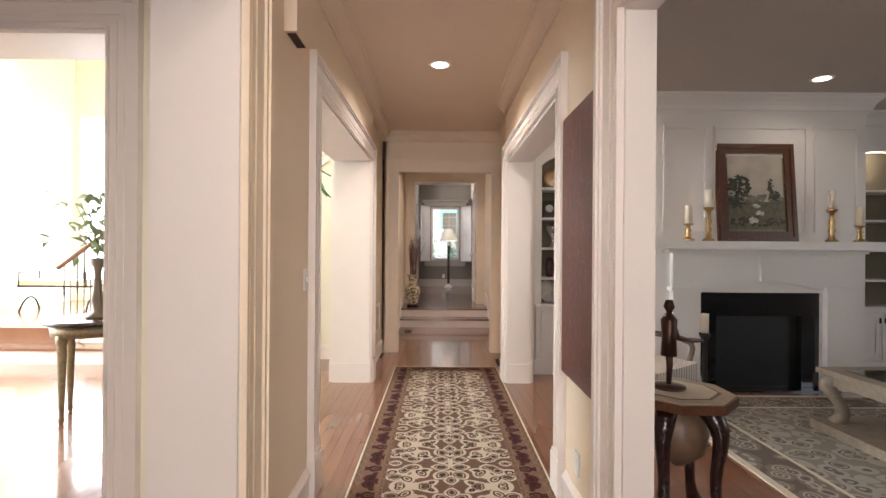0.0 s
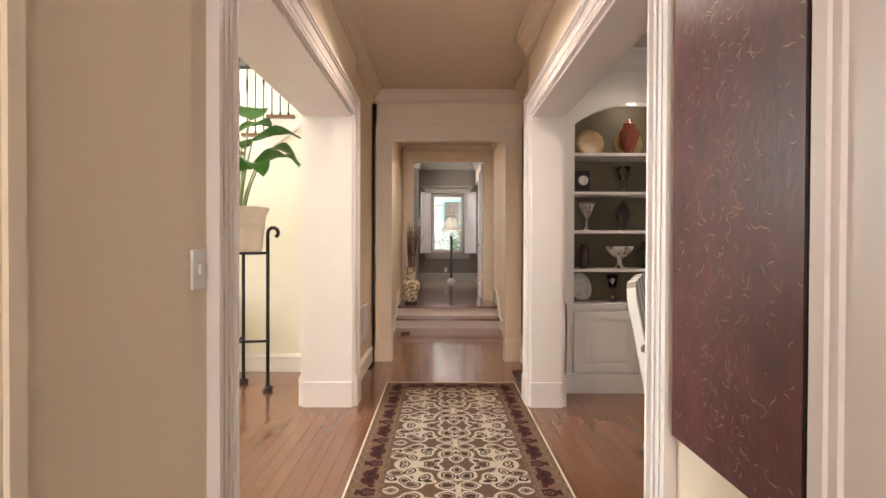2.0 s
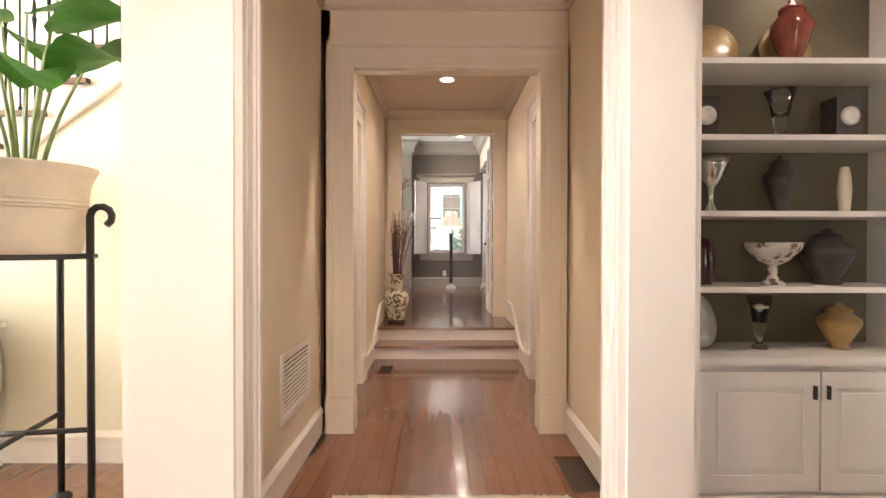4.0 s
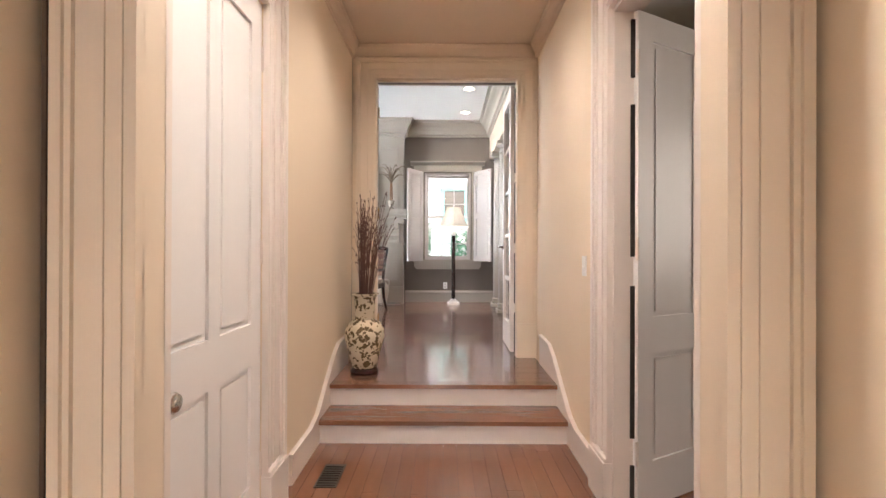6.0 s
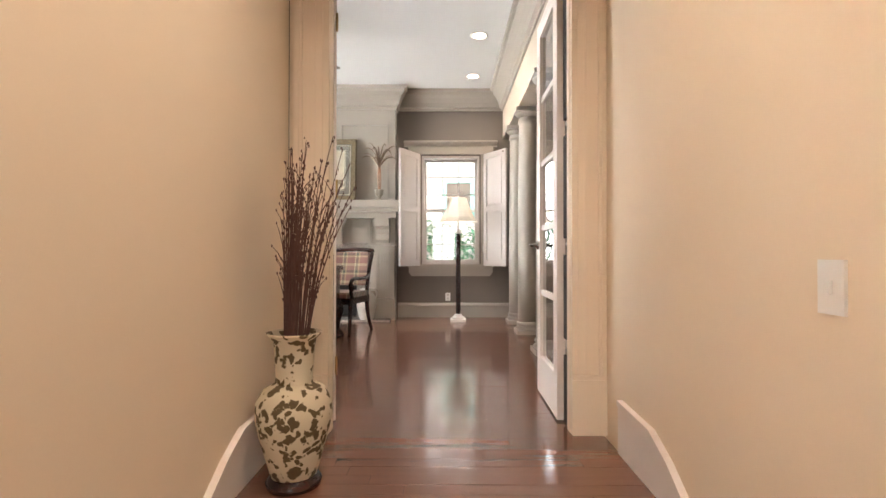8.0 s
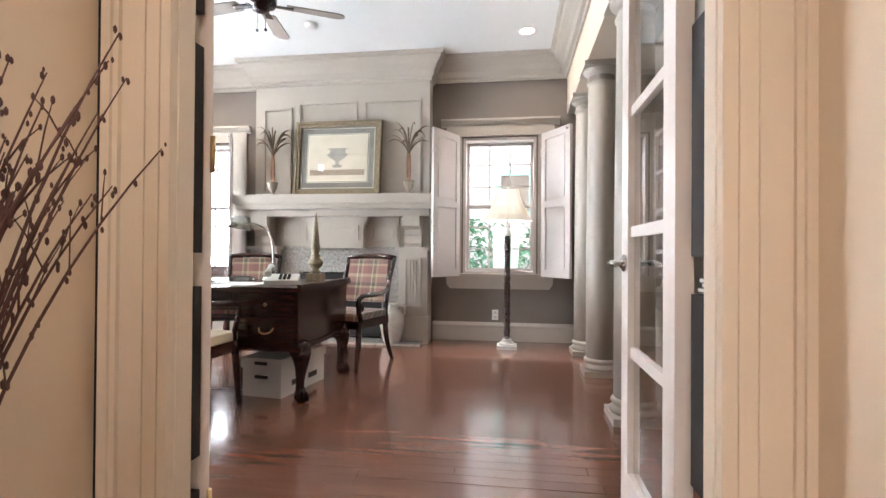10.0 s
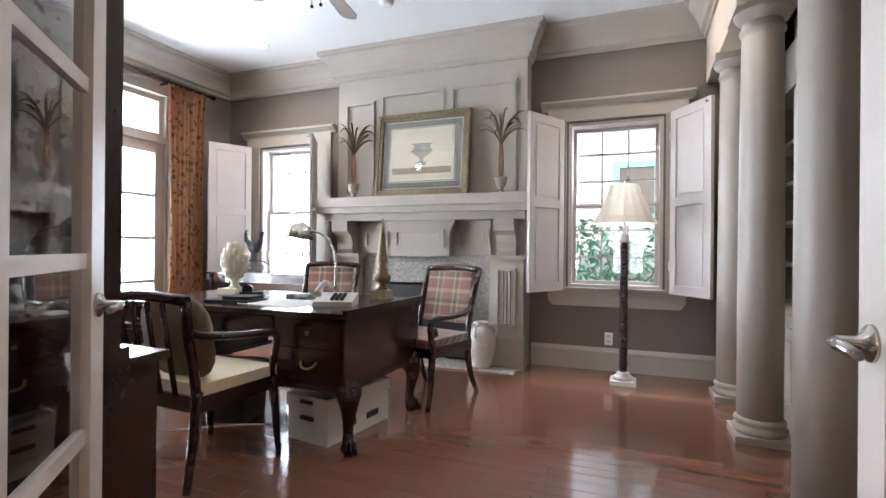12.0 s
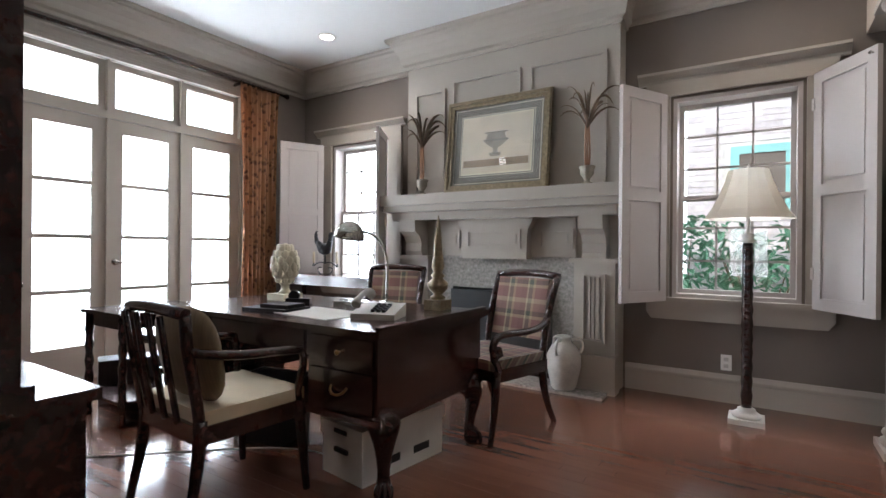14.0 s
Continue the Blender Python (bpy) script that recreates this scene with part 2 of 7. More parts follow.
def casing(axis, face, sign, u0, u1, top, bottom=0.0, w=0.18, material=None, plinth=0.24, sides=(1, 1), head=True):
    """Door trim: stepped boards round an opening u0 to u1 on a wall face."""
    mt = material or TRIM
    steps = ((0.0, 0.08, 0.030), (0.08, 0.2, 0.016), (0.2, 0.3, 0.022), (0.3, 0.42, 0.016), (0.42, 0.54, 0.022), (0.54, 0.78, 0.018), (0.78, 0.86, 0.030), (0.86, 1.0, 0.040))

    def put(bm, a0, a1, z0, z1, t):
        lo, hi = sorted((face, face + sign * t))
        box(bm, *((lo, hi, a0, a1) if axis == "y" else (a0, a1, lo, hi)), z0, z1)
    for k, on in ((0, sides[0]), (1, sides[1])):
        if not on:
            continue
        bm = bmesh.new()
        for f0, f1, t in steps:
            a, b = (u0 - w * f1, u0 - w * f0) if k == 0 else (u1 + w * f0, u1 + w * f1)
            put(bm, a, b, bottom + plinth, top + w * (f1 if head else 0), t)
        a, b = (u0 - w - 0.006, u0 + 0.002) if k == 0 else (u1 - 0.002, u1 + w + 0.006)
        if plinth:
            put(bm, a, b, bottom, bottom + plinth - 0.02, 0.046)
            put(bm, a + 0.005, b - 0.005, bottom + plinth - 0.02, bottom + plinth, 0.04)
        struct("trim", bm, mt, "painted stepped door casing with a plinth block")
    if head:
        bm = bmesh.new()
        for f0, f1, t in steps:
            put(bm, u0 - w * f0, u1 + w * f0, top + w * f0, top + w * f1, t)
        struct("trim", bm, mt, "painted stepped head casing over the opening")


def quads(name, boxes, material, parent, kind=""):
    """Many plain boxes in one mesh."""
    v, f = [], []
    for x0, x1, y0, y1, z0, z1 in boxes:
        k = len(v)
        v += [(x0, y0, z0), (x1, y0, z0), (x1, y1, z0), (x0, y1, z0), (x0, y0, z1), (x1, y0, z1), (x1, y1, z1), (x0, y1, z1)]
        f += [tuple(k + i for i in q) for q in ((3, 2, 1, 0), (4, 5, 6, 7), (0, 1, 5, 4), (1, 2, 6, 5), (2, 3, 7, 6), (3, 0, 4, 7))]
    me = bpy.data.meshes.new(name)
    me.from_pydata(v, [], f)
    me.materials.append(material)
    ob = new(name, me)
    ob.parent = parent
    return tagged(ob, kind=kind)


def boards(x0, x1, y0, y1, z, axis, wide=0.083, length=1.3, seed=1):
    rng = random.Random(seed)
    out = []
    lo, hi, a0, a1 = (y0, y1, x0, x1) if axis == "x" else (x0, x1, y0, y1)
    p = lo
    while p < hi - 0.001:
        q = min(hi, p + wide)
        a = a0 - rng.uniform(0, length)
        while a < a1:
            b = a + length * rng.uniform(0.6, 1.3)
            s, e = max(a, a0), min(b, a1)
            if e - s > 0.01:
                top = z + rng.uniform(-0.0004, 0.0004)
                out.append((s + 0.0007, e - 0.0007, p + 0.0007, q - 0.0007, z - 0.018, top) if axis == "x" else (p + 0.0007, q - 0.0007, s + 0.0007, e - 0.0007, z - 0.018, top))
            a = b
        p = q
    return out


# ---- structure: hall, living room, stair hall ----
OF = 0.305
floor_hall = struct("floor_hall", bbox(-9, 7.5, -3, 6.05, -0.3, -0.018, 0), SUB, "polished oak strip floor of the hall and rooms")
floor_passage = struct("floor_passage", bbox(-0.94, 5.2, 6.05, 8.62, -0.3, -0.018, 0), SUB, "polished oak strip floor of the passage")
floor_office = struct("floor_office", bbox(-4.9, 2.2, 8.93, 14.75, -0.3, OF - 0.018, 0), SUB, "polished reddish oak floor of the office")
HC = 2.99
struct("ceiling_hall", bbox(-1.2, 0.735, -3, 6.45, HC, HC + 0.2, 0), CEIL, "smooth cream plaster hall ceiling")
HOLE = 2.34
wall("wall_hall_west", CREAM, "thick cream painted wall with a cased opening", "y", -1.14, -0.82, -3, 2.62, 0, HC, [(-1.6, 1.51, 0, HOLE)])
wall("wall_hall_west_far", CREAM, "thick cream painted wall with a cased opening", "y", -1.2, -0.82, 2.62, 5.075, 0, HC, [(2.62, 4.9, 0, HOLE)])
struct("wall_hall_west_end", bbox(-1.2, -0.88, 5.075, 6.45, 0, HC, 0), CREAM, "cream painted wall beside the end opening")
wall("wall_hall_east", CREAM, "thin cream painted wall with a cased opening", "y", 0.62, 0.735, -3, 2.62, 0, HC, [(-1.6, 1.6, 0, HOLE)])
wall("wall_hall_east_far", CREAM, "cream painted wall with a cased opening", "y", 0.62, 0.86, 2.62, 5.075, 0, HC, [(2.62, 4.9, 0, HOLE)])
struct("wall_hall_east_end", bbox(0.80, 0.86, 5.075, 6.45, 0, HC, 0), CREAM, "cream painted wall beside the end opening")
wall("wall_hall_end", CREAM, "cream painted end wall with a cased opening", "x", 6.45, 6.53, -0.95, 0.95, 0, HC + 0.2, [(-0.66, 0.61, 0, 2.46)])
struct("wall_hall_south", bbox(-1.2, 0.86, -3.2, -3, 0, HC, 0), CREAM, "cream painted wall closing the hall")
bm = bmesh.new()
for face, sign, a, b in ((-0.82, 1, -3, 5.075), (-0.88, 1, 5.075, 6.45), (0.62, -1, -3, 5.075), (0.80, -1, 5.075, 6.45)):
    moulding(bm, "y", face, sign, a, b, crown_profile(HC, 0.12, 0.13))
moulding(bm, "x", 6.45, -1, -0.88, 0.80, crown_profile(HC, 0.12, 0.13))
struct("crown_hall", bm, CEIL, "painted crown moulding under the hall ceiling")
# jamb linings of the openings
for face, far, s in ((-0.82, -1.2, 1), (0.62, 0.86, -1)):
    for y0, y1, far in ((-1.6, 1.51 if s > 0 else 1.6, -1.14 if s > 0 else 0.735), (2.62, 4.9, far)):
        bm = bmesh.new()
        lo, hi = min(face, far) - 0.002, max(face, far) + 0.002
        box(bm, lo, hi, y0 - 0.001, y0 + 0.018, 0, HOLE)
        box(bm, lo, hi, y1 - 0.018, y1 + 0.001, 0, HOLE)
        box(bm, lo, hi, y0 + 0.018, y1 - 0.018, HOLE - 0.018, HOLE + 0.001)
        box(bm, lo - 0.006, hi + 0.006, y0 - 0.002, y0 + 0.03, 0, 0.2)
        box(bm, lo - 0.006, hi + 0.006, y1 - 0.03, y1 + 0.002, 0, 0.2)
        struct("trim", bm, TRIM, "white painted jamb lining of the wide opening")
        casing("y", face, s, y0, y1, HOLE, w=0.17 if y0 > 0 else 0.24 if s > 0 else 0.26, material=CREAM if y0 < 0 and s > 0 else TRIM)
        casing("y", far, -s, y0, y1, HOLE, w=0.17, sides=(y0 < 0, y0 > 0), head=y0 > 0)
casing("x", 6.45, -1, -0.655, 0.605, 2.46, w=0.18, material=WARM_TRIM)
casing("x", 6.53, 1, -0.655, 0.605, 2.46, w=0.12)
struct("trim", bbox(-0.67, -0.655, 6.447, 6.533, 0, 2.46, 0), WARM_TRIM, "cream painted jamb lining")
struct("trim", bbox(0.605, 0.62, 6.447, 6.533, 0, 2.46, 0), WARM_TRIM, "cream painted jamb lining")
struct("trim", bbox(-0.66, 0.61, 6.447, 6.533, 2.455, 2.475, 0), WARM_TRIM, "cream painted head lining")
# brown strips draw the shadow line in each wall corner
for x0, x1 in ((-0.874, -0.864), (0.787, 0.796)):
    struct("trim", bbox(x0, x1, 6.44, 6.447, 0.3, 2.62, 0), GAP_SHADE, "narrow dark strip painted as the shadow line beside the door casing")
for face, s in ((-0.82, 1), (0.62, -1)):
    baseboard("y", face, s, 1.88, 2.43)
    baseboard("y", -0.88 if s > 0 else 0.80, s, 5.08, 6.42)
for face, s in ((-1.14, -1), (0.735, 1)):
    baseboard("y", face, s, 1.6, 2.6)
# living room
struct("ceiling_living", bbox(0.735, 7.2, -3, 5.6, HC, HC + 0.2, 0), LIVING_CEIL, "smooth grey-beige living-room ceiling")
wall("wall_living_north", LIVING_WALL, "pale painted wall round the built-in shelves", "x", 5.62, 5.8, 0.86, 7.2, 0, HC)
wall("wall_living_east", LIVING_WALL, "pale painted window wall", "y", 7.0, 7.2, -3, 5.62, 0, HC, [(-0.6, 1.8, 0.9, 2.7)])
struct("wall_living_south", bbox(0.86, 7.2, -3.2, -3, 0, HC, 0), LIVING_WALL, "pale painted wall")
# stair hall
SH = 5.9
wall("wall_stair_hall_south", STAIR_WALL, "pale yellow wall with a cased opening", "x", 1.9, 2.2, -9, -1.2, 0, SH, [(-3.4, -1.56, 0, 2.36)])
casing("x", 1.9, -1, -3.4, -1.56, 2.36, w=0.15)
struct("trim", bbox(-1.562, -1.54, 1.895, 2.205, 0, 2.36, 0), TRIM, "white painted jamb lining")
struct("trim", bbox(-3.4, -1.56, 1.895, 2.205, 2.345, 2.365, 0), TRIM, "white painted head lining")
struct("wall_stair_hall_east", bbox(-1.2, -1.0, 2.2, 7.6, HC, SH, 0), STAIR_WALL, "pale yellow upper wall over the opening")
wall("wall_stair_hall_west", STAIR_WALL, "pale yellow wall with a tall window", "y", -7.3, -7.1, 2.2, 9.4, 0, SH, [(2.6, 5.6, 0.4, 4.2)])
wall("wall_stair_north", STAIR_WALL, "bright pale yellow wall behind the stairs", "x", 7.2, 7.4, -4.1, -0.99, 0, SH)
wall("wall_landing_north", STAIR_WALL, "pale wall with a tall landing window", "x", 9.2, 9.4, -7.3, -4.3, 0, SH, [(-7.0, -4.6, 0.7, 3.9)])
struct("wall_landing_east", bbox(-4.3, -4.1, 7.2, 9.4, 0, SH, 0), STAIR_WALL, "pale yellow wall beside the landing")
struct("ceiling_stair_hall", bbox(-7.3, -1.0, 1.9, 9.4, SH, SH + 0.2, 0), WHITE_CEIL, "high white stair-hall ceiling")
struct("wall_vestibule_west", bbox(-4.2, -4.0, -3, 1.9, 0, HC, 0), STAIR_WALL, "pale yellow vestibule wall")
struct("wall_vestibule_south", bbox(-4.2, -1.2, -3.2, -3, 0, HC, 0), STAIR_WALL, "pale yellow vestibule wall")
struct("ceiling_vestibule", bbox(-4.2, -1.2, -3, 1.9, HC, HC + 0.2, 0), CEIL, "cream vestibule ceiling")

# ---- structure: passage and steps ----
PC = 3.06
PX = 0.82
struct("ceiling_passage", bbox(-0.95, 0.95, 6.45, 9.76, PC, PC + 0.15, 0), CEIL, "smooth cream passage ceiling")
wall("wall_passage_west", CREAM, "cream painted wall with a white door", "y", -0.95, -PX, 6.45, 9.76, -0.3, PC, [(6.70, 7.60, 0, 2.36)])
wall("wall_passage_east", CREAM, "cream painted wall with a bedroom doorway", "y", PX, 0.95, 5.98, 9.76, -0.3, PC, [(6.74, 7.76, 0, 2.42)])
casing("y", -PX, 1, 6.70, 7.60, 2.36, w=0.24)
casing("y", PX, -1, 6.74, 7.76, 2.42, w=0.24)
bm = bmesh.new()
box(bm, PX - 0.002, 0.952, 7.745, 7.761, 0, 2.42)
box(bm, PX - 0.002, 0.952, 6.739, 6.76, 0, 2.42)
box(bm, PX - 0.002, 0.952, 6.76, 7.745, 2.40, 2.421)
struct("trim", bm, TRIM, "white painted jamb lining of the bedroom doorway")
bm = bmesh.new()
sweep_rect(bm, -PX, PX, 6.53, 9.76, crown_profile(PC, 0.07, 0.11))
struct("crown_passage", bm, CEIL, "cream crown moulding of the passage")
for s in (-1, 1):
    # skirt that climbs the two steps
    pts = [(7.98, 0.0), (7.98, 0.16), (8.36, 0.16), (8.52, 0.195), (8.74, 0.325), (8.98, 0.47), (9.14, 0.535), (9.5, 0.545), (9.5, 0.0)]
    bm = bmesh.new()
    m = Matrix(((0, 0, 1, 0), (1, 0, 0, 0), (0, 1, 0, 0), (0, 0, 0, 1)))
    a, b = sorted((s * PX, s * (PX - 0.022)))
    slab(bm, pts, a, b, m)
    cap = [(7.98, 0.14), (7.98, 0.165), (8.36, 0.165), (8.52, 0.20), (8.74, 0.33), (8.98, 0.475), (9.14, 0.54), (9.5, 0.55), (9.5, 0.525), (9.145, 0.515), (8.99, 0.45), (8.75, 0.305), (8.53, 0.175), (8.365, 0.14)]
    a, b = sorted((s * PX, s * (PX - 0.028)))
    slab(bm, cap, a, b, m)
    struct("baseboard", bm, TRIM, "white painted skirt board that climbs the steps")
# two steps
bm = bmesh.new()
box(bm, -PX + 0.022, PX - 0.022, 8.56, 8.9, -0.018, 0.124)
struct("step_riser", bm, TRIM, "white painted step riser")
bm = bmesh.new()
box(bm, -PX + 0.022, PX - 0.022, 8.86, 8.928, 0.1, OF - 0.028)
struct("step_riser", bm, TRIM, "white painted step riser")
struct("step_tread", bbox(-PX + 0.022, PX - 0.022, 8.53, 8.862, 0.125, 0.153, 0.008), NOSE, "polished oak step tread with rounded nosing")
struct("step_tread", bbox(-PX + 0.022, PX - 0.022, 8.83, 8.93, OF - 0.028, OF, 0.008), NOSE, "polished oak landing nosing")
# wall between passage and office
DX0, DX1, DT = -0.605, 0.645, 2.77
wall("wall_office_south", TAUPE, "taupe office wall with a wide doorway", "x", 9.82, 9.90, -4.9, 2.2, 0, 3.6, [(DX0 - 0.09, DX1 + 0.09, 0, DT)])
wall("wall_passage_end", CREAM, "cream wall round the office doorway", "x", 9.76, 9.82, -0.95, 0.95, 0, PC + 0.1, [(DX0, DX1, 0, DT)])
casing("x", 9.76, -1, DX0, DX1, DT, OF, w=0.18, plinth=0.3, material=WARM_TRIM)
casing("x", 9.90, 1, DX0, DX1, DT, OF, w=0.15, material=GREIGE, plinth=0.3, sides=(0, 0))
bm = bmesh.new()
box(bm, DX0 - 0.001, DX0 + 0.004, 9.758, 9.818, OF, DT)
box(bm, DX1 - 0.004, DX1 + 0.001, 9.758, 9.818, OF, DT)
box(bm, DX0 + 0.004, DX1 - 0.004, 9.758, 9.818, DT - 0.01, DT + 0.001)
struct("trim", bm, WARM_TRIM, "cream painted jamb lining of the office doorway")
# solid dark strips stand in for the shade in the hinge gaps
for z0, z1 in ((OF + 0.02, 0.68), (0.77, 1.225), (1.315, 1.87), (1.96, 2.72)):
    struct("trim", bbox(DX0 - 0.085, DX0 - 0.007, 9.822, 9.872, z0, z1, 0), DARK, "painted dark strip for the shade in the hinge gap of the open door")
    struct("trim", bbox(DX1 - 0.003, DX1 + 0.06, 9.822, 9.9, z0, z1, 0), DARK, "painted dark strip for the shade in the hinge gap of the open door")
# thin dark strips imitate the corner shadow beside the office casing
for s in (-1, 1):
    struct("trim", bbox(s * 0.8225 - 0.003, s * 0.8225 + 0.003, 9.75, 9.757, 0.5, 2.95, 0), DARK, "narrow dark strip painted as the shadow line beside the door casing")

# ---- structure: office ----
W, C, L, OC = 14.4, 14.2, -4.62, 3.585
wall("wall_office_north", TAUPE, "taupe wall with two sash windows", "x", W, W + 0.25, -4.9, 2.2, 0, OC + 0.1, [(-0.36, 0.48, 1.08, 2.66), (-4.11, -3.27, 1.08, 2.66)])
wall("wall_office_west", TAUPE, "taupe wall with glazed garden doors", "y", L - 0.25, L, 9.90, W, 0, OC + 0.1, [(11.5, 13.5, OF, 3.12)])
struct("wall_office_east", bbox(1.75, 2.0, 9.90, W, 0, OC + 0.1, 0), TAUPE, "taupe wall behind the built-in shelves")
struct("ceiling_office", bbox(-4.9, 2.2, 9.83, 14.75, OC, OC + 0.15, 0), WHITE_CEIL, "smooth white office ceiling")
bm = bmesh.new()
sweep_rect(bm, L, 0.82, 9.90, W, crown_profile(OC, 0.2, 0.27))
struct("crown_office", bm, GREIGE, "deep greige crown moulding of the office")
baseboard("x", W, -1, -0.71, 1.1, OF, 1.15, GREIGE)
baseboard("x", W, -1, L, -2.93, OF, 1.15, GREIGE)
baseboard("y", L, 1, 13.9, W - 0.03, OF, 1.15, GREIGE)
baseboard("y", L, 1, 9.98, 11.0, OF, 1.15, GREIGE)
baseboard("x", 9.90, 1, L + 0.03, -0.78, OF, 1.15, GREIGE)

# ---- office: things ----
TILE = mat("mottled marble surround", (0.34, 0.32, 0.29), 0.25, vary=0.45, scale=35, bump=0.004, fine=150)
SOOT = mat("black firebox", (0.012, 0.011, 0.010), 0.5, vary=0.3)
SHUTTER = mat("lilac-grey shutter paint", (0.50, 0.45, 0.42), 0.4, vary=0.03, scale=3, bump=0.006, fine=90)
LINEN = mat("ivory lamp shade", (0.84, 0.78, 0.68), 0.8, vary=0.04, scale=20, fine=300, bump=0.03)
_n = LINEN.node_tree
_tr, _mx = _n.nodes.new("ShaderNodeBsdfTranslucent"), _n.nodes.new("ShaderNodeMixShader")
_tr.inputs["Color"].default_value = (0.92, 0.87, 0.79, 1)
_mx.inputs["Fac"].default_value = 0.65
_n.links.new(_n.nodes["Principled BSDF"].outputs["BSDF"], _mx.inputs[1])
_n.links.new(_tr.outputs["BSDF"], _mx.inputs[2])
_n.links.new(_mx.outputs["Shader"], _n.nodes["Material Output"].inputs["Surface"])
IVORY = mat("ivory ceramic", (0.72, 0.66, 0.50), 0.4, vary=0.08, scale=15)
CUSHION = mat("cream seat fabric", (0.62, 0.52, 0.36), 0.85, vary=0.08, scale=12, fine=300, bump=0.03, sheen=0.2)
PILLOW = mat("olive striped pillow", (0.20, 0.155, 0.10), 0.85, vary=0.25, scale=8, fine=200, bump=0.03, stretch=(14, 1, 1))
CARD = mat("white cardboard", (0.66, 0.64, 0.60), 0.7, vary=0.06, scale=6)
GREEN = mat("dusty palm frond", (0.15, 0.105, 0.065), 0.7, vary=0.3, scale=20)
STONEWARE = mat("crackled white stoneware", (0.62, 0.58, 0.52), 0.35, vary=0.2, scale=9, bump=0.03, fine=60, coat=0.3)
GILT = mat("antique gilt frame", (0.23, 0.18, 0.11), 0.4, 0.5, vary=0.4, scale=40, bump=0.08, fine=120)
GREY_MAT = mat("grey-green picture mat", (0.20, 0.185, 0.155), 0.6, vary=0.2, scale=20)
PAPER = mat("aged print paper", (0.64, 0.56, 0.43), 0.6, vary=0.12, scale=6)
PRINT = mat("grey-brown print ink", (0.33, 0.29, 0.23), 0.6, vary=0.25, scale=18)
SILVER = mat("brushed chrome", (0.6, 0.58, 0.54), 0.18, 1.0, vary=0.08)
PHONE = mat("light grey phone plastic", (0.55, 0.53, 0.49), 0.4, vary=0.04)


def plaid(name):
    m = bpy.data.materials.new(name)
    m.use_nodes = True
    n, l = m.node_tree.nodes, m.node_tree.links
    tc, sp = n.new("ShaderNodeTexCoord"), n.new("ShaderNodeSeparateXYZ")
    l.new(tc.outputs["Object"], sp.inputs["Vector"])
    mixed = None
    for axis, cols in (("X", ((0.0, (0.17, 0.07, 0.055)), (0.30, (0.30, 0.20, 0.11)), (0.42, (0.045, 0.055, 0.035)), (0.62, (0.36, 0.28, 0.17)), (0.70, (0.13, 0.05, 0.04)))),
                       ("Z", ((0.0, (0.18, 0.085, 0.065)), (0.35, (0.33, 0.25, 0.15)), (0.45, (0.06, 0.06, 0.04)), (0.6, (0.22, 0.13, 0.095)), (0.85, (0.36, 0.28, 0.18))))):
        mul, fr, cr = n.new("ShaderNodeMath"), n.new("ShaderNodeMath"), n.new("ShaderNodeValToRGB")
        mul.operation, mul.inputs[1].default_value = "MULTIPLY", 6.0
        fr.operation = "FRACT"
        cr.color_ramp.interpolation = "CONSTANT"
        while len(cr.color_ramp.elements) < len(cols):
            cr.color_ramp.elements.new(0.5)
        for e, (p, c) in zip(cr.color_ramp.elements, cols):
            e.position, e.color = p, (*c, 1)
        if axis == "Z":
            both = n.new("ShaderNodeMath")
            both.operation = "ADD"
            l.new(sp.outputs["Y"], both.inputs[0])
            l.new(sp.outputs["Z"], both.inputs[1])
            l.new(both.outputs[0], mul.inputs[0])
        else:
            l.new(sp.outputs[axis], mul.inputs[0])
        l.new(mul.outputs[0], fr.inputs[0])
        l.new(fr.outputs[0], cr.inputs["Fac"])
        if mixed is None:
            mixed = cr.outputs["Color"]
        else:
            mx = n.new("ShaderNodeMix")
            mx.data_type, mx.inputs["Factor"].default_value = "RGBA", 0.5
            l.new(mixed, mx.inputs["A"])
            l.new(cr.outputs["Color"], mx.inputs["B"])
            mixed = mx.outputs["Result"]
    b = n["Principled BSDF"]
    l.new(mixed, b.inputs["Base Color"])
    b.inputs["Roughness"].default_value, b.inputs["Sheen Weight"].default_value = 0.85, 0.2
    ns, bp = n.new("ShaderNodeTexNoise"), n.new("ShaderNodeBump")
    ns.inputs["Scale"].default_value, bp.inputs["Distance"].default_value = 400, 0.001
    l.new(tc.outputs["Object"], ns.inputs["Vector"])
    l.new(ns.outputs["Fac"], bp.inputs["Height"])
    l.new(bp.outputs["Normal"], b.inputs["Normal"])
    return m


def floral(name, base, a, b_, scale=14.0, cut=(0.26, 0.45)):
    m = bpy.data.materials.new(name)
    m.use_nodes = True
    n, l = m.node_tree.nodes, m.node_tree.links
    tc, vo, cr, ns = n.new("ShaderNodeTexCoord"), n.new("ShaderNodeTexVoronoi"), n.new("ShaderNodeValToRGB"), n.new("ShaderNodeTexNoise")
    vo.inputs["Scale"].default_value, ns.inputs["Scale"].default_value = scale, scale * 0.8
    mx = n.new("ShaderNodeMix")
    mx.data_type, mx.inputs["Factor"].default_value = "VECTOR", 0.1
    l.new(tc.outputs["Object"], ns.inputs["Vector"])
    l.new(tc.outputs["Object"], mx.inputs["A"])
    l.new(ns.outputs["Color"], mx.inputs["B"])
    l.new(mx.outputs["Result"], vo.inputs["Vector"])
    el = cr.color_ramp.elements
    el.new(0.30), el.new(0.42)
    for e, (p, c) in zip(el, ((0.0, a), (cut[0], b_), (cut[1], base), (1.0, base))):
        e.position, e.color = p, (*c, 1)
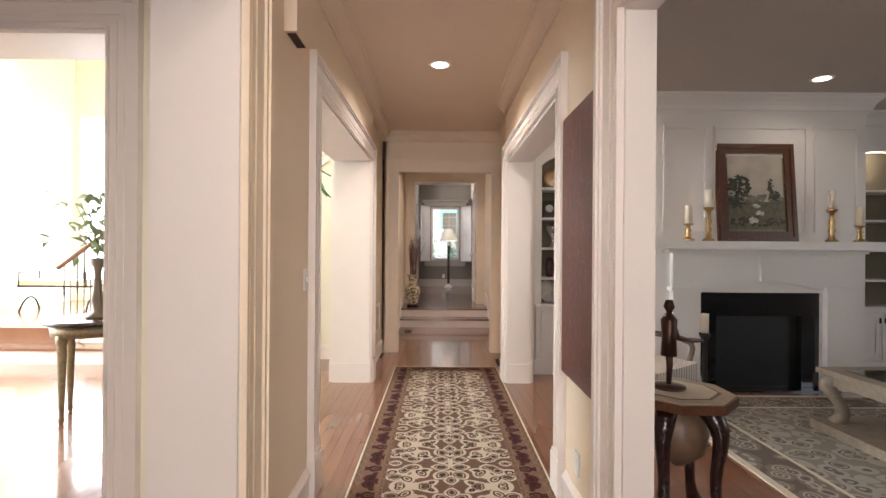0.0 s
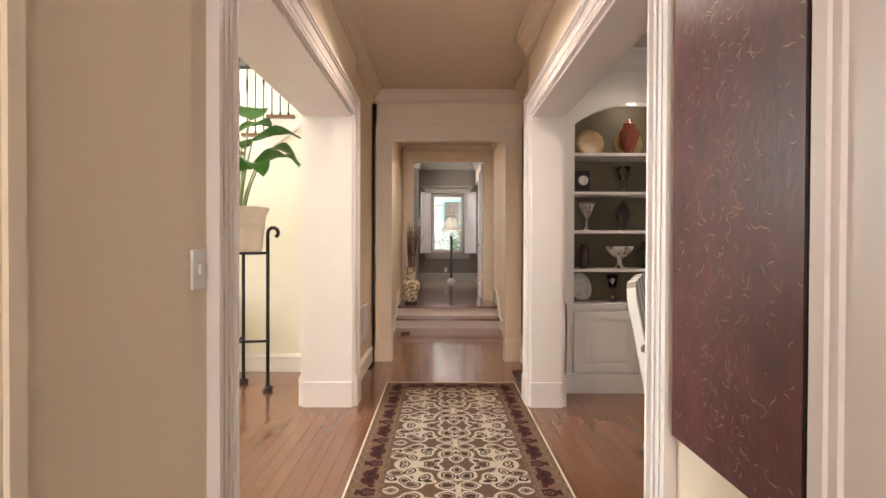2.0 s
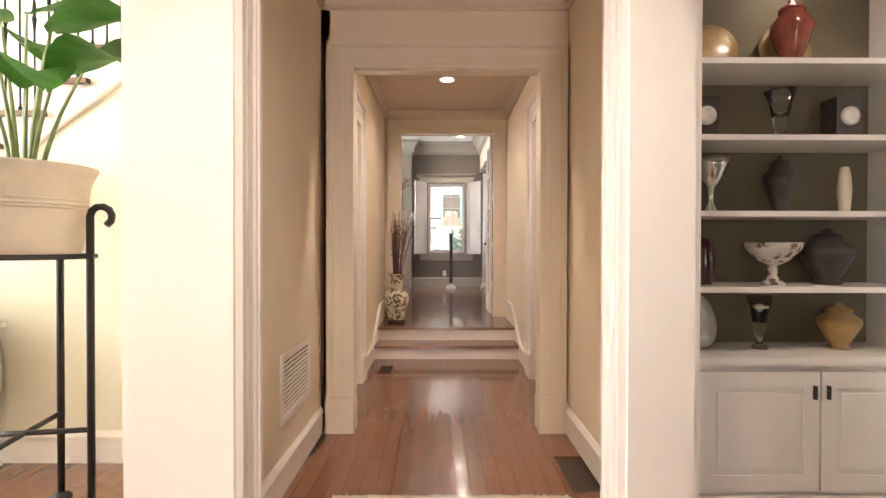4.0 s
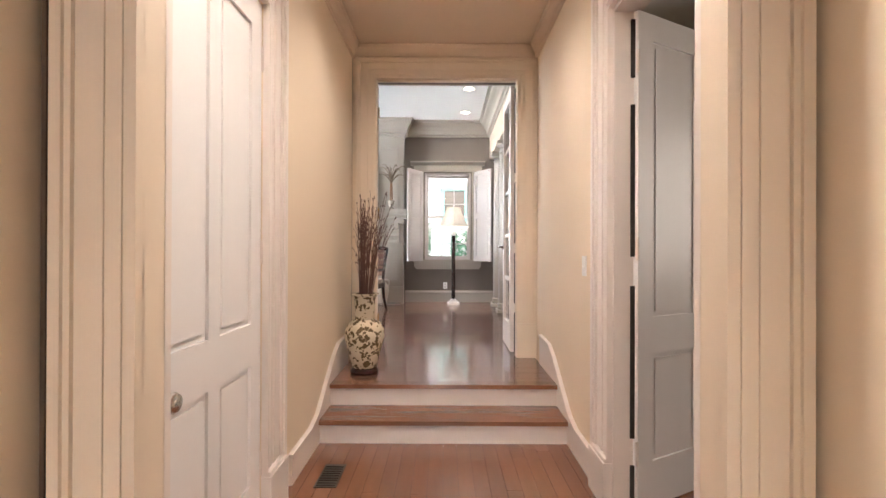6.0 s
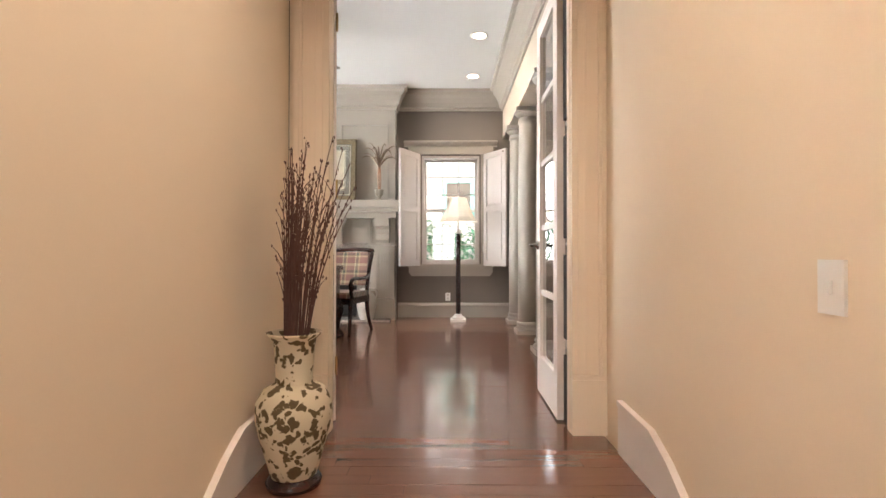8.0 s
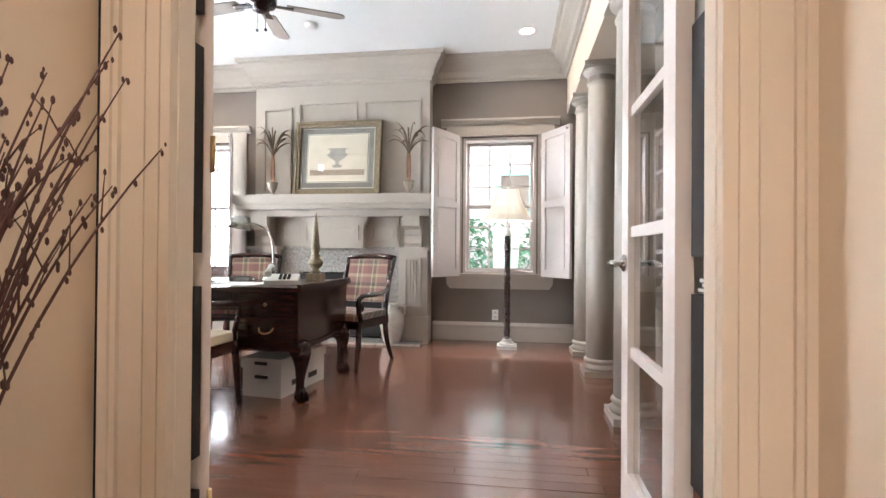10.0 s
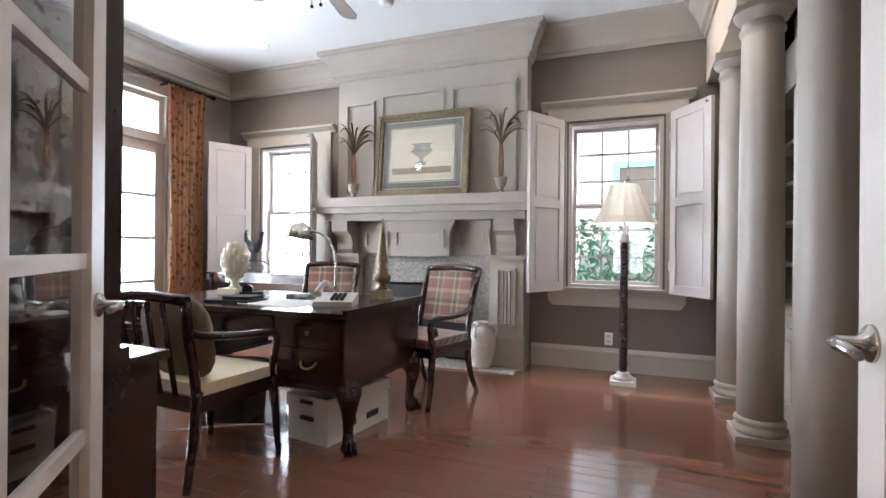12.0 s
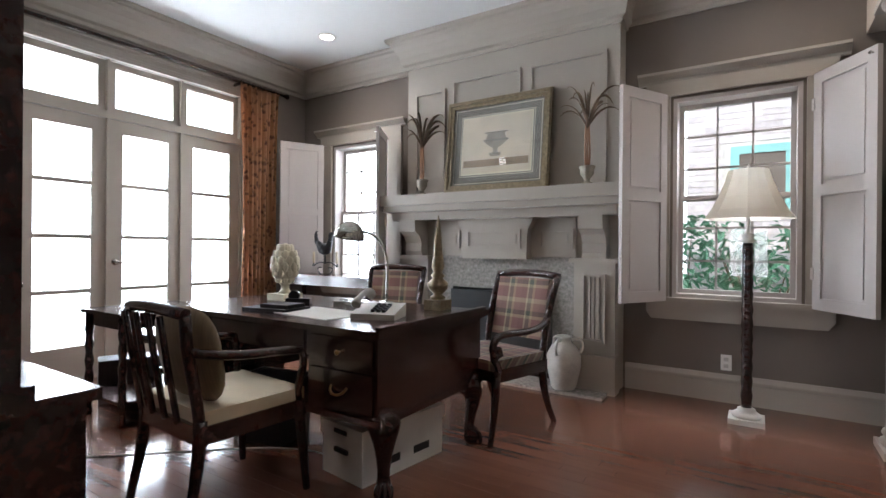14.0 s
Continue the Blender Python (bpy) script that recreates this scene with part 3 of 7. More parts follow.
    l.new(vo.outputs["Distance"], cr.inputs["Fac"])
    b = n["Principled BSDF"]
    l.new(cr.outputs["Color"], b.inputs["Base Color"])
    b.inputs["Roughness"].default_value = 0.8
    return m


PLAID = plaid("red and green plaid fabric")
CURTAIN = floral("russet floral curtain", (0.46, 0.23, 0.12), (0.12, 0.035, 0.025), (0.20, 0.10, 0.055), 15)


def frame_ring(bm, x0, x1, z0, z1, w, y0, y1, m=None):
    """Four bars round a rectangle in the xz plane."""
    box(bm, x0, x0 + w, y0, y1, z0, z1, m)
    box(bm, x1 - w, x1, y0, y1, z0, z1, m)
    box(bm, x0 + w, x1 - w, y0, y1, z0, z0 + w, m)
    box(bm, x0 + w, x1 - w, y0, y1, z1 - w, z1, m)
    return bm


def panelled(name, w, h, t, fields, material, parent, m, label=""):
    """A panelled leaf in the xz plane with raised fields (x0, x1, z0, z1) set in sunk frames."""
    g = min(0.012, t * 0.4)
    bm = bmesh.new()
    box(bm, 0, w, g, t - g, 0, h, m)
    xs = sorted({0, w, *[v for f in fields for v in f[:2]]})
    zs = sorted({0, h, *[v for f in fields for v in f[2:]]})
    for a, b in zip(xs, xs[1:]):
        for c, d in zip(zs, zs[1:]):
            if not any(f[0] <= (a + b) / 2 <= f[1] and f[2] <= (c + d) / 2 <= f[3] for f in fields):
                box(bm, a, b, 0, g, c, d, m)
                box(bm, a, b, t - g, t, c, d, m)
    ob = part(name, bm, material, parent, label)
    for f in fields:
        for s0, s1 in ((g * 0.45, g + 0.001), (t - g - 0.001, t - g * 0.45)):
            part("panel", bbox(f[0] + 0.026, f[1] - 0.026, s0, s1, f[2] + 0.026, f[3] - 0.026, g * 0.45, m, 1), material, ob)
    return ob


def sash_window(name, x0, x1, z0, z1, cols, label):
    win = thing(name, label, "window", (0, W + 0.1, 0))
    win["kind"] = "structure"
    mid = (z0 + z1) / 2
    part("window_frame", frame_ring(bmesh.new(), x0, x1, z0, z1, 0.03, -0.1, 0.12), SHUTTER, win)
    for k, (a, b, y) in enumerate(((z0 + 0.03, mid + 0.02, 0.0), (mid - 0.02, z1 - 0.03, 0.045))):
        bm = frame_ring(bmesh.new(), x0 + 0.03, x1 - 0.03, a, b, 0.034, y, y + 0.04)
        for i in range(1, cols):
            x = x0 + 0.06 + (x1 - x0 - 0.12) * i / cols
            box(bm, x - 0.008, x + 0.008, y + 0.008, y + 0.032, a + 0.03, b - 0.03)
        for i in range(1, 3):
            z = a + (b - a) * i / 3
            box(bm, x0 + 0.06, x1 - 0.06, y + 0.008, y + 0.032, z - 0.008, z + 0.008)
        s = part("sash", bm, SHUTTER, win)
        g = part("pane", bbox(x0 + 0.055, x1 - 0.055, y + 0.018, y + 0.022, a + 0.02, b - 0.02, 0), GLASS, s)
        g.visible_shadow = False
    # casing with a cornice, sill and apron
    bm = bmesh.new()
    for a, b in ((x0 - 0.2, x0 - 0.02), (x1 + 0.02, x1 + 0.2)):
        box(bm, a, b, -0.125, -0.1, z0, z1 + 0.06)
    box(bm, x0 - 0.2, x1 + 0.2, -0.13, -0.1, z1 + 0.02, z1 + 0.14)
    part("window_casing", bevel(bm, 0.004, 1), GREIGE, win)
    bm = bmesh.new()
    moulding(bm, "x", -0.1, -1, x0 - 0.26, x1 + 0.26, [(0.03, 0), (0.035, 0.02), (0.05, 0.03), (0.075, 0.055), (0.085, 0.06), (0.085, 0.08)], z1 + 0.13)
    part("window_head", bm, GREIGE, win)
    part("window_sill", bbox(x0 - 0.2, x1 + 0.2, -0.16, -0.1, z0 - 0.045, z0, 0.006), GREIGE, win)
    ap = bmesh.new()
    pts = [(x0 - 0.19, z0 - 0.046), (x1 + 0.19, z0 - 0.046), (x1 + 0.19, z0 - 0.12), (x1 + 0.15, z0 - 0.175), (x0 - 0.15, z0 - 0.175), (x0 - 0.19, z0 - 0.12)]
    slab(ap, pts, 0.1, 0.125, Matrix(((1, 0, 0, 0), (0, 0, -1, 0), (0, 1, 0, 0), (0, 0, 0, 1))))
    part("window_apron", ap, GREIGE, win)
    return win


sash_window("window_1", -0.36, 0.48, 1.08, 2.66, 3, "greige double-hung sash window with small panes")
sash_window("window_2", -4.11, -3.27, 1.08, 2.66, 3, "greige double-hung sash window full of daylight")


def shutter(x, y, turn):
    sh = thing("shutter", "open lilac-grey panelled interior shutter beside the window", "shutter", (x, y, 1.06), turn, "window shutters")
    panelled("leaf", 0.50, 1.6, 0.03, [(0.07, 0.43, 0.08, 0.76), (0.07, 0.43, 0.84, 1.52)], SHUTTER, sh, Matrix())
    for z in (0.2, 1.35):
        part("hinge", bbox(-0.012, 0.012, -0.006, 0.0, z, z + 0.08, 0.002), SHUTTER, sh)
    part("knob", lathe(bmesh.new(), [(0.006, 0), (0.006, 0.012), (0.012, 0.018), (0.008, 0.026)], pose(0.47, 0, 1.56, 90), 10), NICKEL, sh)


shutter(-0.41, 14.27, 180 + 62)
shutter(0.53, 14.27, -58)
shutter(-4.16, 14.27, 180 + 65)
shutter(-3.22, 14.27, -60)


def chimney_breast():
    t = thing("fireplace", "greige panelled fireplace with deep mantel shelf and marble surround", "fireplace", (-1.79, C, OF))
    x0, x1, top = -1.06, 1.06, OC - OF
    for a, b, z0 in ((x0, -0.75, 0), (0.75, x1, 0), (-0.75, 0.75, 1.08)):
        part("chimney_body", bbox(a, b, 0, W - C - 0.004, z0, top - 0.002, 0), GREIGE, t)
    part("firebox", bbox(-0.52, 0.52, 0.12, W - C - 0.006, 0.03, 0.80, 0), SOOT, t, "sooty black firebox")
    for a, b, z0 in ((-0.75, -0.50, 0), (0.50, 0.75, 0), (-0.50, 0.50, 0.78)):
        part("marble_slab", bbox(a, b, 0.004, 0.15, z0, 1.08, 0.002), TILE, t, "mottled grey marble surround")
    part("fire_screen", bbox(-0.49, 0.52, -0.05, -0.02, 0.06, 0.76, 0.004), SOOT, t, "black metal fire screen")
    part("hearth", bbox(-0.98, 1.02, -0.32, 0.0, 0.0, 0.025, 0.004), TILE, t)
    for s in (-1, 1):
        a, b = sorted((s * 0.73, s * 1.06))
        pil = part("pilaster", bbox(a, b, -0.10, -0.002, 0.30, 1.04, 0.004), GREIGE, t)
        part("plinth", bbox(a - 0.015, b + 0.015, -0.15, -0.002, 0.0, 0.30, 0.006), GREIGE, pil)
        part("pilaster_cap", bbox(a - 0.03, b + 0.03, -0.15, -0.002, 1.04, 1.075, 0.006), GREIGE, pil)
        part("recess_frame", frame_ring(bmesh.new(), a + 0.07, b - 0.07, 0.40, 0.95, 0.02, -0.128, -0.1), GREIGE, pil)
        for x in (-0.035, 0.0, 0.035):
            part("flute", bbox((a + b) / 2 + x - 0.01, (a + b) / 2 + x + 0.01, -0.122, -0.1, 0.43, 0.92, 0.006), GREIGE, pil)
        # scrolled bracket
        bm = bmesh.new()
        prof = [(0, 1.075), (0.10, 1.075), (0.12, 1.12), (0.11, 1.2), (0.15, 1.27), (0.22, 1.31), (0.23, 1.42), (0, 1.42)]
        slab(bm, prof, a + 0.07, b - 0.07, Matrix(((0, 0, 1, 0), (-1, 0, 0, 0), (0, 1, 0, 0), (0, 0, 0, 1))))
        part("bracket", bevel(bm, 0.004, 1), GREIGE, t)
    part("frieze", bbox(-0.72, 0.72, -0.03, -0.002, 1.08, 1.42, 0.003), GREIGE, t)
    bm = bmesh.new()
    slab(bm, [(-0.32, 1.06), (0.32, 1.06), (0.322, 1.26), (0.335, 1.33), (0.365, 1.38), (0.38, 1.42), (-0.38, 1.42), (-0.365, 1.38), (-0.335, 1.33), (-0.322, 1.26)], 0.03, 0.13, Matrix(((1, 0, 0, 0), (0, 0, -1, 0), (0, 1, 0, 0), (0, 0, 0, 1))))
    part("centre_tablet", bevel(bm, 0.004, 1), GREIGE, t)
    for a, b, y in ((-0.68, -0.40, -0.03), (-0.27, 0.27, -0.13), (0.40, 0.70, -0.03)):
        part("frieze_panel", bevel(frame_ring(bmesh.new(), a, b, 1.15, 1.32, 0.022, y - 0.022, y - 0.001), 0.006, 1), GREIGE, t)
        part("frieze_field", bbox(a + 0.045, b - 0.045, y - 0.012, y - 0.001, 1.195, 1.275, 0.004), GREIGE, t)
    bm = bmesh.new()
    bm.free()
    part("mantel_shelf", bbox(x0 - 0.13, x1 + 0.1, -0.30, 0, 1.56, 1.66, 0.008), GREIGE, t)
    part("mantel_cove", bbox(x0 - 0.10, x1 + 0.07, -0.27, 0, 1.50, 1.56, 0.012), GREIGE, t)
    part("mantel_bed", bbox(x0 - 0.05, x1 + 0.03, -0.20, 0, 1.42, 1.50, 0.012), GREIGE, t)
    # flat panel mouldings over the mantel
    for a, b, z0, z1 in ((-0.96, -0.60, 1.70, 2.72), (-0.52, 0.20, 2.30, 2.78), (0.28, 0.96, 1.70, 2.78)):
        part("panel_mould", bevel(frame_ring(bmesh.new(), a, b, z0, z1, 0.028, -0.02, 0), 0.006, 1), GREIGE, t)
    bm = bmesh.new()
    prof = crown_profile(top, 0.18, 0.30)
    loops = []
    for o, z in prof:
        loops.append([bm.verts.new(c) for c in ((x0 - o, W - C - 0.004, z), (x0 - o, -o, z), (x1 + o, -o, z), (x1 + o, W - C - 0.004, z))])
    for a, b in zip(loops, loops[1:]):
        for i in range(3):
            bm.faces.new((a[i], a[i + 1], b[i + 1], b[i]))
    part("crown_return", bm, GREIGE, t)
    return t


chimney_breast()
MZ = OF + 1.66


def picture(name, label, cx, y, z, w, h, lean, layers, fr, bar=0.07):
    p = thing(name, label, "picture", (cx, y, z))
    m = pose(0, 0, 0, lean)
    bm = frame_ring(bmesh.new(), -w / 2, w / 2, 0, h, bar, -0.035, 0.0, m)
    frame_ring(bm, -w / 2 + 0.012, w / 2 - 0.012, 0.012, h - 0.012, bar * 0.35, -0.048, -0.035, m)
    part("frame", bevel(bm, 0.005, 1), fr, p)
    d = -0.012
    for nm, ins, mt, lab in layers:
        part(nm, bbox(-w / 2 + ins, w / 2 - ins, d - 0.003, d, ins, h - ins, 0, m), mt, p, lab)
        d -= 0.004
    return p, m


pic, pm = picture("urn_print", "framed urn print with grey mat leaning on the mantel", -1.79, 14.08, MZ, 1.04, 0.88, -6, [("mat", 0.06, GREY_MAT, ""), ("mat_bevel", 0.165, IVORY, ""), ("print", 0.18, PAPER, "")], GILT)
FLAT = pm @ Matrix(((1, 0, 0, 0), (0, 0, -1, 0), (0, 1, 0, 0), (0, 0, 0, 1)))
half_urn = [(0.05, 0.325), (0.055, 0.345), (0.022, 0.36), (0.022, 0.40), (0.05, 0.415), (0.10, 0.45), (0.125, 0.475), (0.10, 0.49), (0.085, 0.53), (0.115, 0.55)]
bm = bmesh.new()
slab(bm, half_urn + [(-x, z) for x, z in half_urn[::-1]], 0.0245, 0.0262, FLAT)
part("printed_urn", bm, PRINT, pic)
for z0, z1, hw in ((0.47, 0.479, 0.127), (0.545, 0.552, 0.12), (0.348, 0.354, 0.06)):
    part("urn_band", bbox(-hw, hw, -0.0268, -0.0245, z0, z1, 0, pm), GREY_MAT, pic)
part("printed_ground", bbox(-0.325, 0.325, -0.0262, -0.0245, 0.235, 0.30, 0, pm), mat("brown print ink", (0.30, 0.22, 0.14), 0.6, vary=0.4, scale=25), pic)
for ins in (0.085, 0.15):
    part("mat_line", frame_ring(bmesh.new(), -0.52 + ins, 0.52 - ins, ins, 0.88 - ins, 0.006, -0.0165, -0.0145, pm), IVORY, pic)
part("picture_glass", bbox(-0.45, 0.45, -0.030, -0.028, 0.065, 0.815, 0, pm), GLASS, pic).visible_shadow = False


def palm(x, y):
    t = thing("palm_ornament", "small metal palm tree in an urn on the mantel", "ornament", (x, y, MZ), group="mantel palms")
    part("urn", lathe(bmesh.new(), [(0.04, 0), (0.045, 0.015), (0.02, 0.03), (0.022, 0.045), (0.055, 0.09), (0.05, 0.12), (0.065, 0.14), (0.06, 0.15)], seg=16), PRINT, t)
    bm = bmesh.new()
    for dx in (-0.012, 0.0, 0.012):
        tube(bm, bez((dx, 0, 0.14), (dx * 2, 0.01, 0.25), (dx * 1.5, -0.01, 0.4), (dx * 0.4, 0, 0.52)), 0.008, 6)
    part("stem", bm, mat("palm stem", (0.24, 0.12, 0.06), 0.6, vary=0.3), t)
    rng = random.Random(5)
    for i in range(15):
        a = i * 2.4
        out, hh = rng.uniform(0.14, 0.31), rng.uniform(0.10, 0.30)
        c, q = math.cos(a), math.sin(a)
        tip = 0.52 + hh * rng.uniform(0.45, 1.0)
        bm = bmesh.new()
        tube(bm, bez((0, 0, 0.44), (c * out * 0.15, q * out * 0.15, 0.46 + hh * 0.7), (c * out * 0.6, q * out * 0.6, 0.54 + hh * 1.05), (c * out, q * out, tip), 8), 0.019, 6, [0.4, 0.7, 1.0, 1.0, 0.9, 0.75, 0.55, 0.3, 0.05], 0.3)
        part("frond", bm, GREEN, t)


palm(-2.53, 14.0)
palm(-0.93, 14.0)


def floor_lamp():
    t = thing("floor_lamp", "dark carved floor lamp with ivory shade and white base", "lamp", (0.16, 13.98, OF))
    STONE = mat("white marble lamp base", (0.7, 0.67, 0.62), 0.3, vary=0.1, scale=20)
    bm = bbox(-0.105, 0.105, -0.105, 0.105, 0, 0.035, 0.006)
    lathe(bm, [(0.085, 0.035), (0.09, 0.05), (0.075, 0.065), (0.05, 0.075), (0.055, 0.09), (0.035, 0.10)])
    part("base", bm, STONE, t)
    prof = [(0.03, 0.10)]
    for i in range(22):
        prof.append((0.030 + 0.006 * (i % 2), 0.13 + i * 0.048))
    part("column", lathe(bmesh.new(), prof + [(0.03, 1.20)], seg=14), MAHOG, t)
    part("capital", lathe(bmesh.new(), [(0.03, 1.20), (0.055, 1.215), (0.03, 1.235), (0.045, 1.25), (0.012, 1.27), (0.012, 1.42), (0.02, 1.43), (0.004, 1.44), (0.004, 1.70), (0.012, 1.71), (0.002, 1.73)], seg=14), STONE, t)
    seg = 16
    bm = bmesh.new()
    rings = []
    for r, z in ((0.268, 1.36), (0.225, 1.42), (0.18, 1.51), (0.14, 1.61), (0.118, 1.69)):
        rings.append([bm.verts.new(((r - 0.006 * (i % 2)) * math.cos(2 * math.pi * i / seg), (r - 0.006 * (i % 2)) * math.sin(2 * math.pi * i / seg), z)) for i in range(seg)])
    for a, b in zip(rings, rings[1:]):
        for i in range(seg):
            bm.faces.new((a[i], a[(i + 1) % seg], b[(i + 1) % seg], b[i]))
    bmesh.ops.solidify(bm, geom=bm.faces[:], thickness=0.003)
    part("shade", bm, LINEN, t, "ivory pleated fabric shade")


floor_lamp()


def cabriole(bm, x, y, z, sx, sy, k=1.0):
    """A leg with a knee and a claw foot, foot at (x, y)."""
    tube(bm, bez((x - sx * 0.03, y - sy * 0.03, z), (x + sx * 0.05, y + sy * 0.05, z * 0.8), (x - sx * 0.04, y - sy * 0.04, z * 0.35), (x, y, 0.04), 10), 0.05 * k, 10, [1.5, 1.55, 1.4, 1.15, 0.95, 0.8, 0.68, 0.6, 0.6, 0.7, 0.85])
    bmesh.ops.create_uvsphere(bm, u_segments=10, v_segments=7, radius=0.048 * k, matrix=pose(x, y, 0.042 * k))
    for a in (-0.5, 0.0, 0.5):
        d = math.atan2(sy, sx) + a
        tube(bm, bez((x, y, 0.09), (x + 0.04 * math.cos(d), y + 0.04 * math.sin(d), 0.09), (x + 0.06 * math.cos(d), y + 0.06 * math.sin(d), 0.05), (x + 0.055 * math.cos(d), y + 0.055 * math.sin(d), 0.008), 4), 0.012 * k, 6)


def desk():
    t = thing("writing_desk", "dark mahogany pedestal desk with carved cabriole legs", "desk", (0, 0, OF))
    x0, x1, y0, y1 = -2.98, -1.2, 11.78, 12.74
    bm = bbox(x0 - 0.03, x1 + 0.03, y0 - 0.03, y1 + 0.03, 0.745, 0.775, 0.01)
    part("desktop", bm, MAHOG, t)
    for a, b in ((x0, x0 + 0.44), (x1 - 0.44, x1)):
        ped = part("pedestal", bbox(a, b, y0, y1, 0.36, 0.745, 0.004), MAHOG, t)
        part("base_moulding", bbox(a - 0.02, b + 0.02, y0 - 0.02, y1 + 0.02, 0.345, 0.375, 0.01), MAHOG, ped)
        for z0, z1 in ((0.395, 0.57), (0.59, 0.725)):
            d = part("drawer", bbox(a + 0.02, b - 0.02, y0 - 0.012, y0 + 0.01, z0, z1, 0.004), MAHOG, ped)
        bm = bmesh.new()
        xm = (a + b) / 2
        tube(bm, bez((xm - 0.05, y0 - 0.015, 0.50), (xm - 0.05, y0 - 0.05, 0.455), (xm + 0.05, y0 - 0.05, 0.455), (xm + 0.05, y0 - 0.015, 0.50), 8), 0.006, 6)
        part("handle", bm, BRASS, ped)
        part("knob", lathe(bmesh.new(), [(0.004, 0), (0.006, 0.015), (0.013, 0.022), (0.006, 0.03)], pose(xm, y0 - 0.01, 0.66, 90), 10), BRASS, ped)
    ap = part("kneehole_apron", bbox(x0 + 0.44, x1 - 0.44, y0 + 0.03, y1 - 0.02, 0.61, 0.745, 0.004), MAHOG, t)
    part("drawer", bbox(x0 + 0.5, x1 - 0.5, y0 + 0.018, y0 + 0.035, 0.63, 0.73, 0.004), MAHOG, ap)
    part("end_lip", bbox(x1 - 0.0, x1 + 0.028, y0 - 0.02, y1 + 0.02, 0.775, 0.795, 0.008), MAHOG, t)
    for x, sx in ((x0 + 0.06, -1), (x0 + 0.38, 1), (x1 - 0.40, -1), (x1 - 0.0, 1)):
        for y, sy in ((y0 + 0.05, -1), (y1 - 0.1, 1)):
            if sx == -1 and x > -2 or sx == 1 and x < -2:
                continue
            bm = bmesh.new()
            cabriole(bm, x, y, 0.37, sx, sy)
            part("leg", bm, MAHOG, t)


desk()
DT_Z = OF + 0.775


def chair(name, label, at, turn, fabric, group, back):
    t = thing(name, label, "armchair", at, turn, group)
    w, d, sh = 0.27, 0.25, 0.43
    bm = bmesh.new()
    for x0, x1, y0, y1 in ((-w, w, d - 0.05, d), (-w, w, -d, -d + 0.05), (-w, -w + 0.05, -d + 0.05, d - 0.05), (w - 0.05, w, -d + 0.05, d - 0.05)):
        box(bm, x0, x1, y0, y1, sh - 0.075, sh)
    part("seat_rail", bevel(bm, 0.005, 1), MAHOG, t)
    bm = bmesh.new()
    box(bm, -w + 0.01, w - 0.01, -d + 0.02, d + 0.01, sh - 0.005, sh + 0.055)
    part("seat", bevel(bm, 0.028, 4), fabric, t, "upholstered seat cushion")
    top, rake, splay = (0.96, 0.13, 0.1) if back == "pad" else (0.88, 0.05, 0.04)
    for s in (-1, 1):
        bm = bmesh.new()
        tube(bm, bez((s * w * 0.95, d - 0.02, sh), (s * w * 0.97, d, sh * 0.6), (s * w * 0.98, d + 0.01, sh * 0.3), (s * w, d + (0.05 if back == "pad" else 0.02), 0), 8), 0.026, 8, [1.1, 1.05, 1.0, 0.95, 0.9, 0.8, 0.75, 0.7, 0.65])
        part("front_leg", bm, MAHOG, t)
        bm = bmesh.new()
        tube(bm, bez((s * w * 0.9, -d + 0.02, sh + 0.02), (s * w * 0.9, -d + 0.02, sh * 0.6), (s * w * 0.92, -d - 0.02, sh * 0.3), (s * w * 0.95, -d - splay, 0), 8), 0.026, 8, [1.1, 1.1, 1, 1, 0.9, 0.85, 0.8, 0.75, 0.7])
        part("back_leg", bm, MAHOG, t)
        bm = bmesh.new()
        tube(bm, bez((s * w * 0.9, -d + 0.02, sh - 0.02), (s * w * 0.9, -d, sh + 0.2), (s * w * 0.92, -d - 0.04, top - 0.2), (s * w * 0.95, -d - rake, top), 8), 0.024, 8)
        part("back_post", bm, MAHOG, t)
        bm = bmesh.new()
        if back == "pad":
            tube(bm, bez((s * w * 0.93, -d - 0.03, 0.70), (s * w * 1.15, -d + 0.12, 0.60), (s * w * 1.12, d - 0.1, 0.66), (s * w * 1.1, d + 0.0, 0.64), 8) + bez((s * w * 1.1, d + 0.0, 0.64), (s * w * 1.1, d + 0.09, 0.62), (s * w * 1.1, d + 0.08, 0.50), (s * w * 1.1, d + 0.0, 0.53), 6)[1:] + [Vector((s * w * 1.1, d + 0.02, 0.57))], 0.022, 8)
            tube(bm, bez((s * w * 1.1, d + 0.05, 0.55), (s * w * 1.1, d + 0.07, 0.48), (s * w * 1.0, d - 0.02, 0.5), (s * w * 0.97, d - 0.03, 0.40), 6), 0.022, 8)
        else:
            tube(bm, bez((s * w * 0.93, -d - 0.05, 0.74), (s * w * 1.1, -d + 0.1, 0.68), (s * w * 1.1, d - 0.15, 0.69), (s * w * 1.05, d - 0.03, 0.67), 8), 0.02, 8)
            tube(bm, bez((s * w * 1.05, d - 0.03, 0.68), (s * w * 1.1, d + 0.01, 0.58), (s * w * 0.92, d - 0.04, 0.52), (s * w * 0.95, d - 0.02, 0.42), 6), 0.018, 8)
        part("arm", bm, MAHOG, t)
    bm = bmesh.new()
    tube(bm, bez((-w * 0.97, -d - rake, top), (-w * 0.3, -d - rake - 0.04, top + 0.025), (w * 0.3, -d - rake - 0.04, top + 0.025), (w * 0.97, -d - rake, top), 8), 0.026, 8)
    part("top_rail", bm, MAHOG, t)
    tilt = pose(0, -d - 0.02, sh + 0.06, 12)
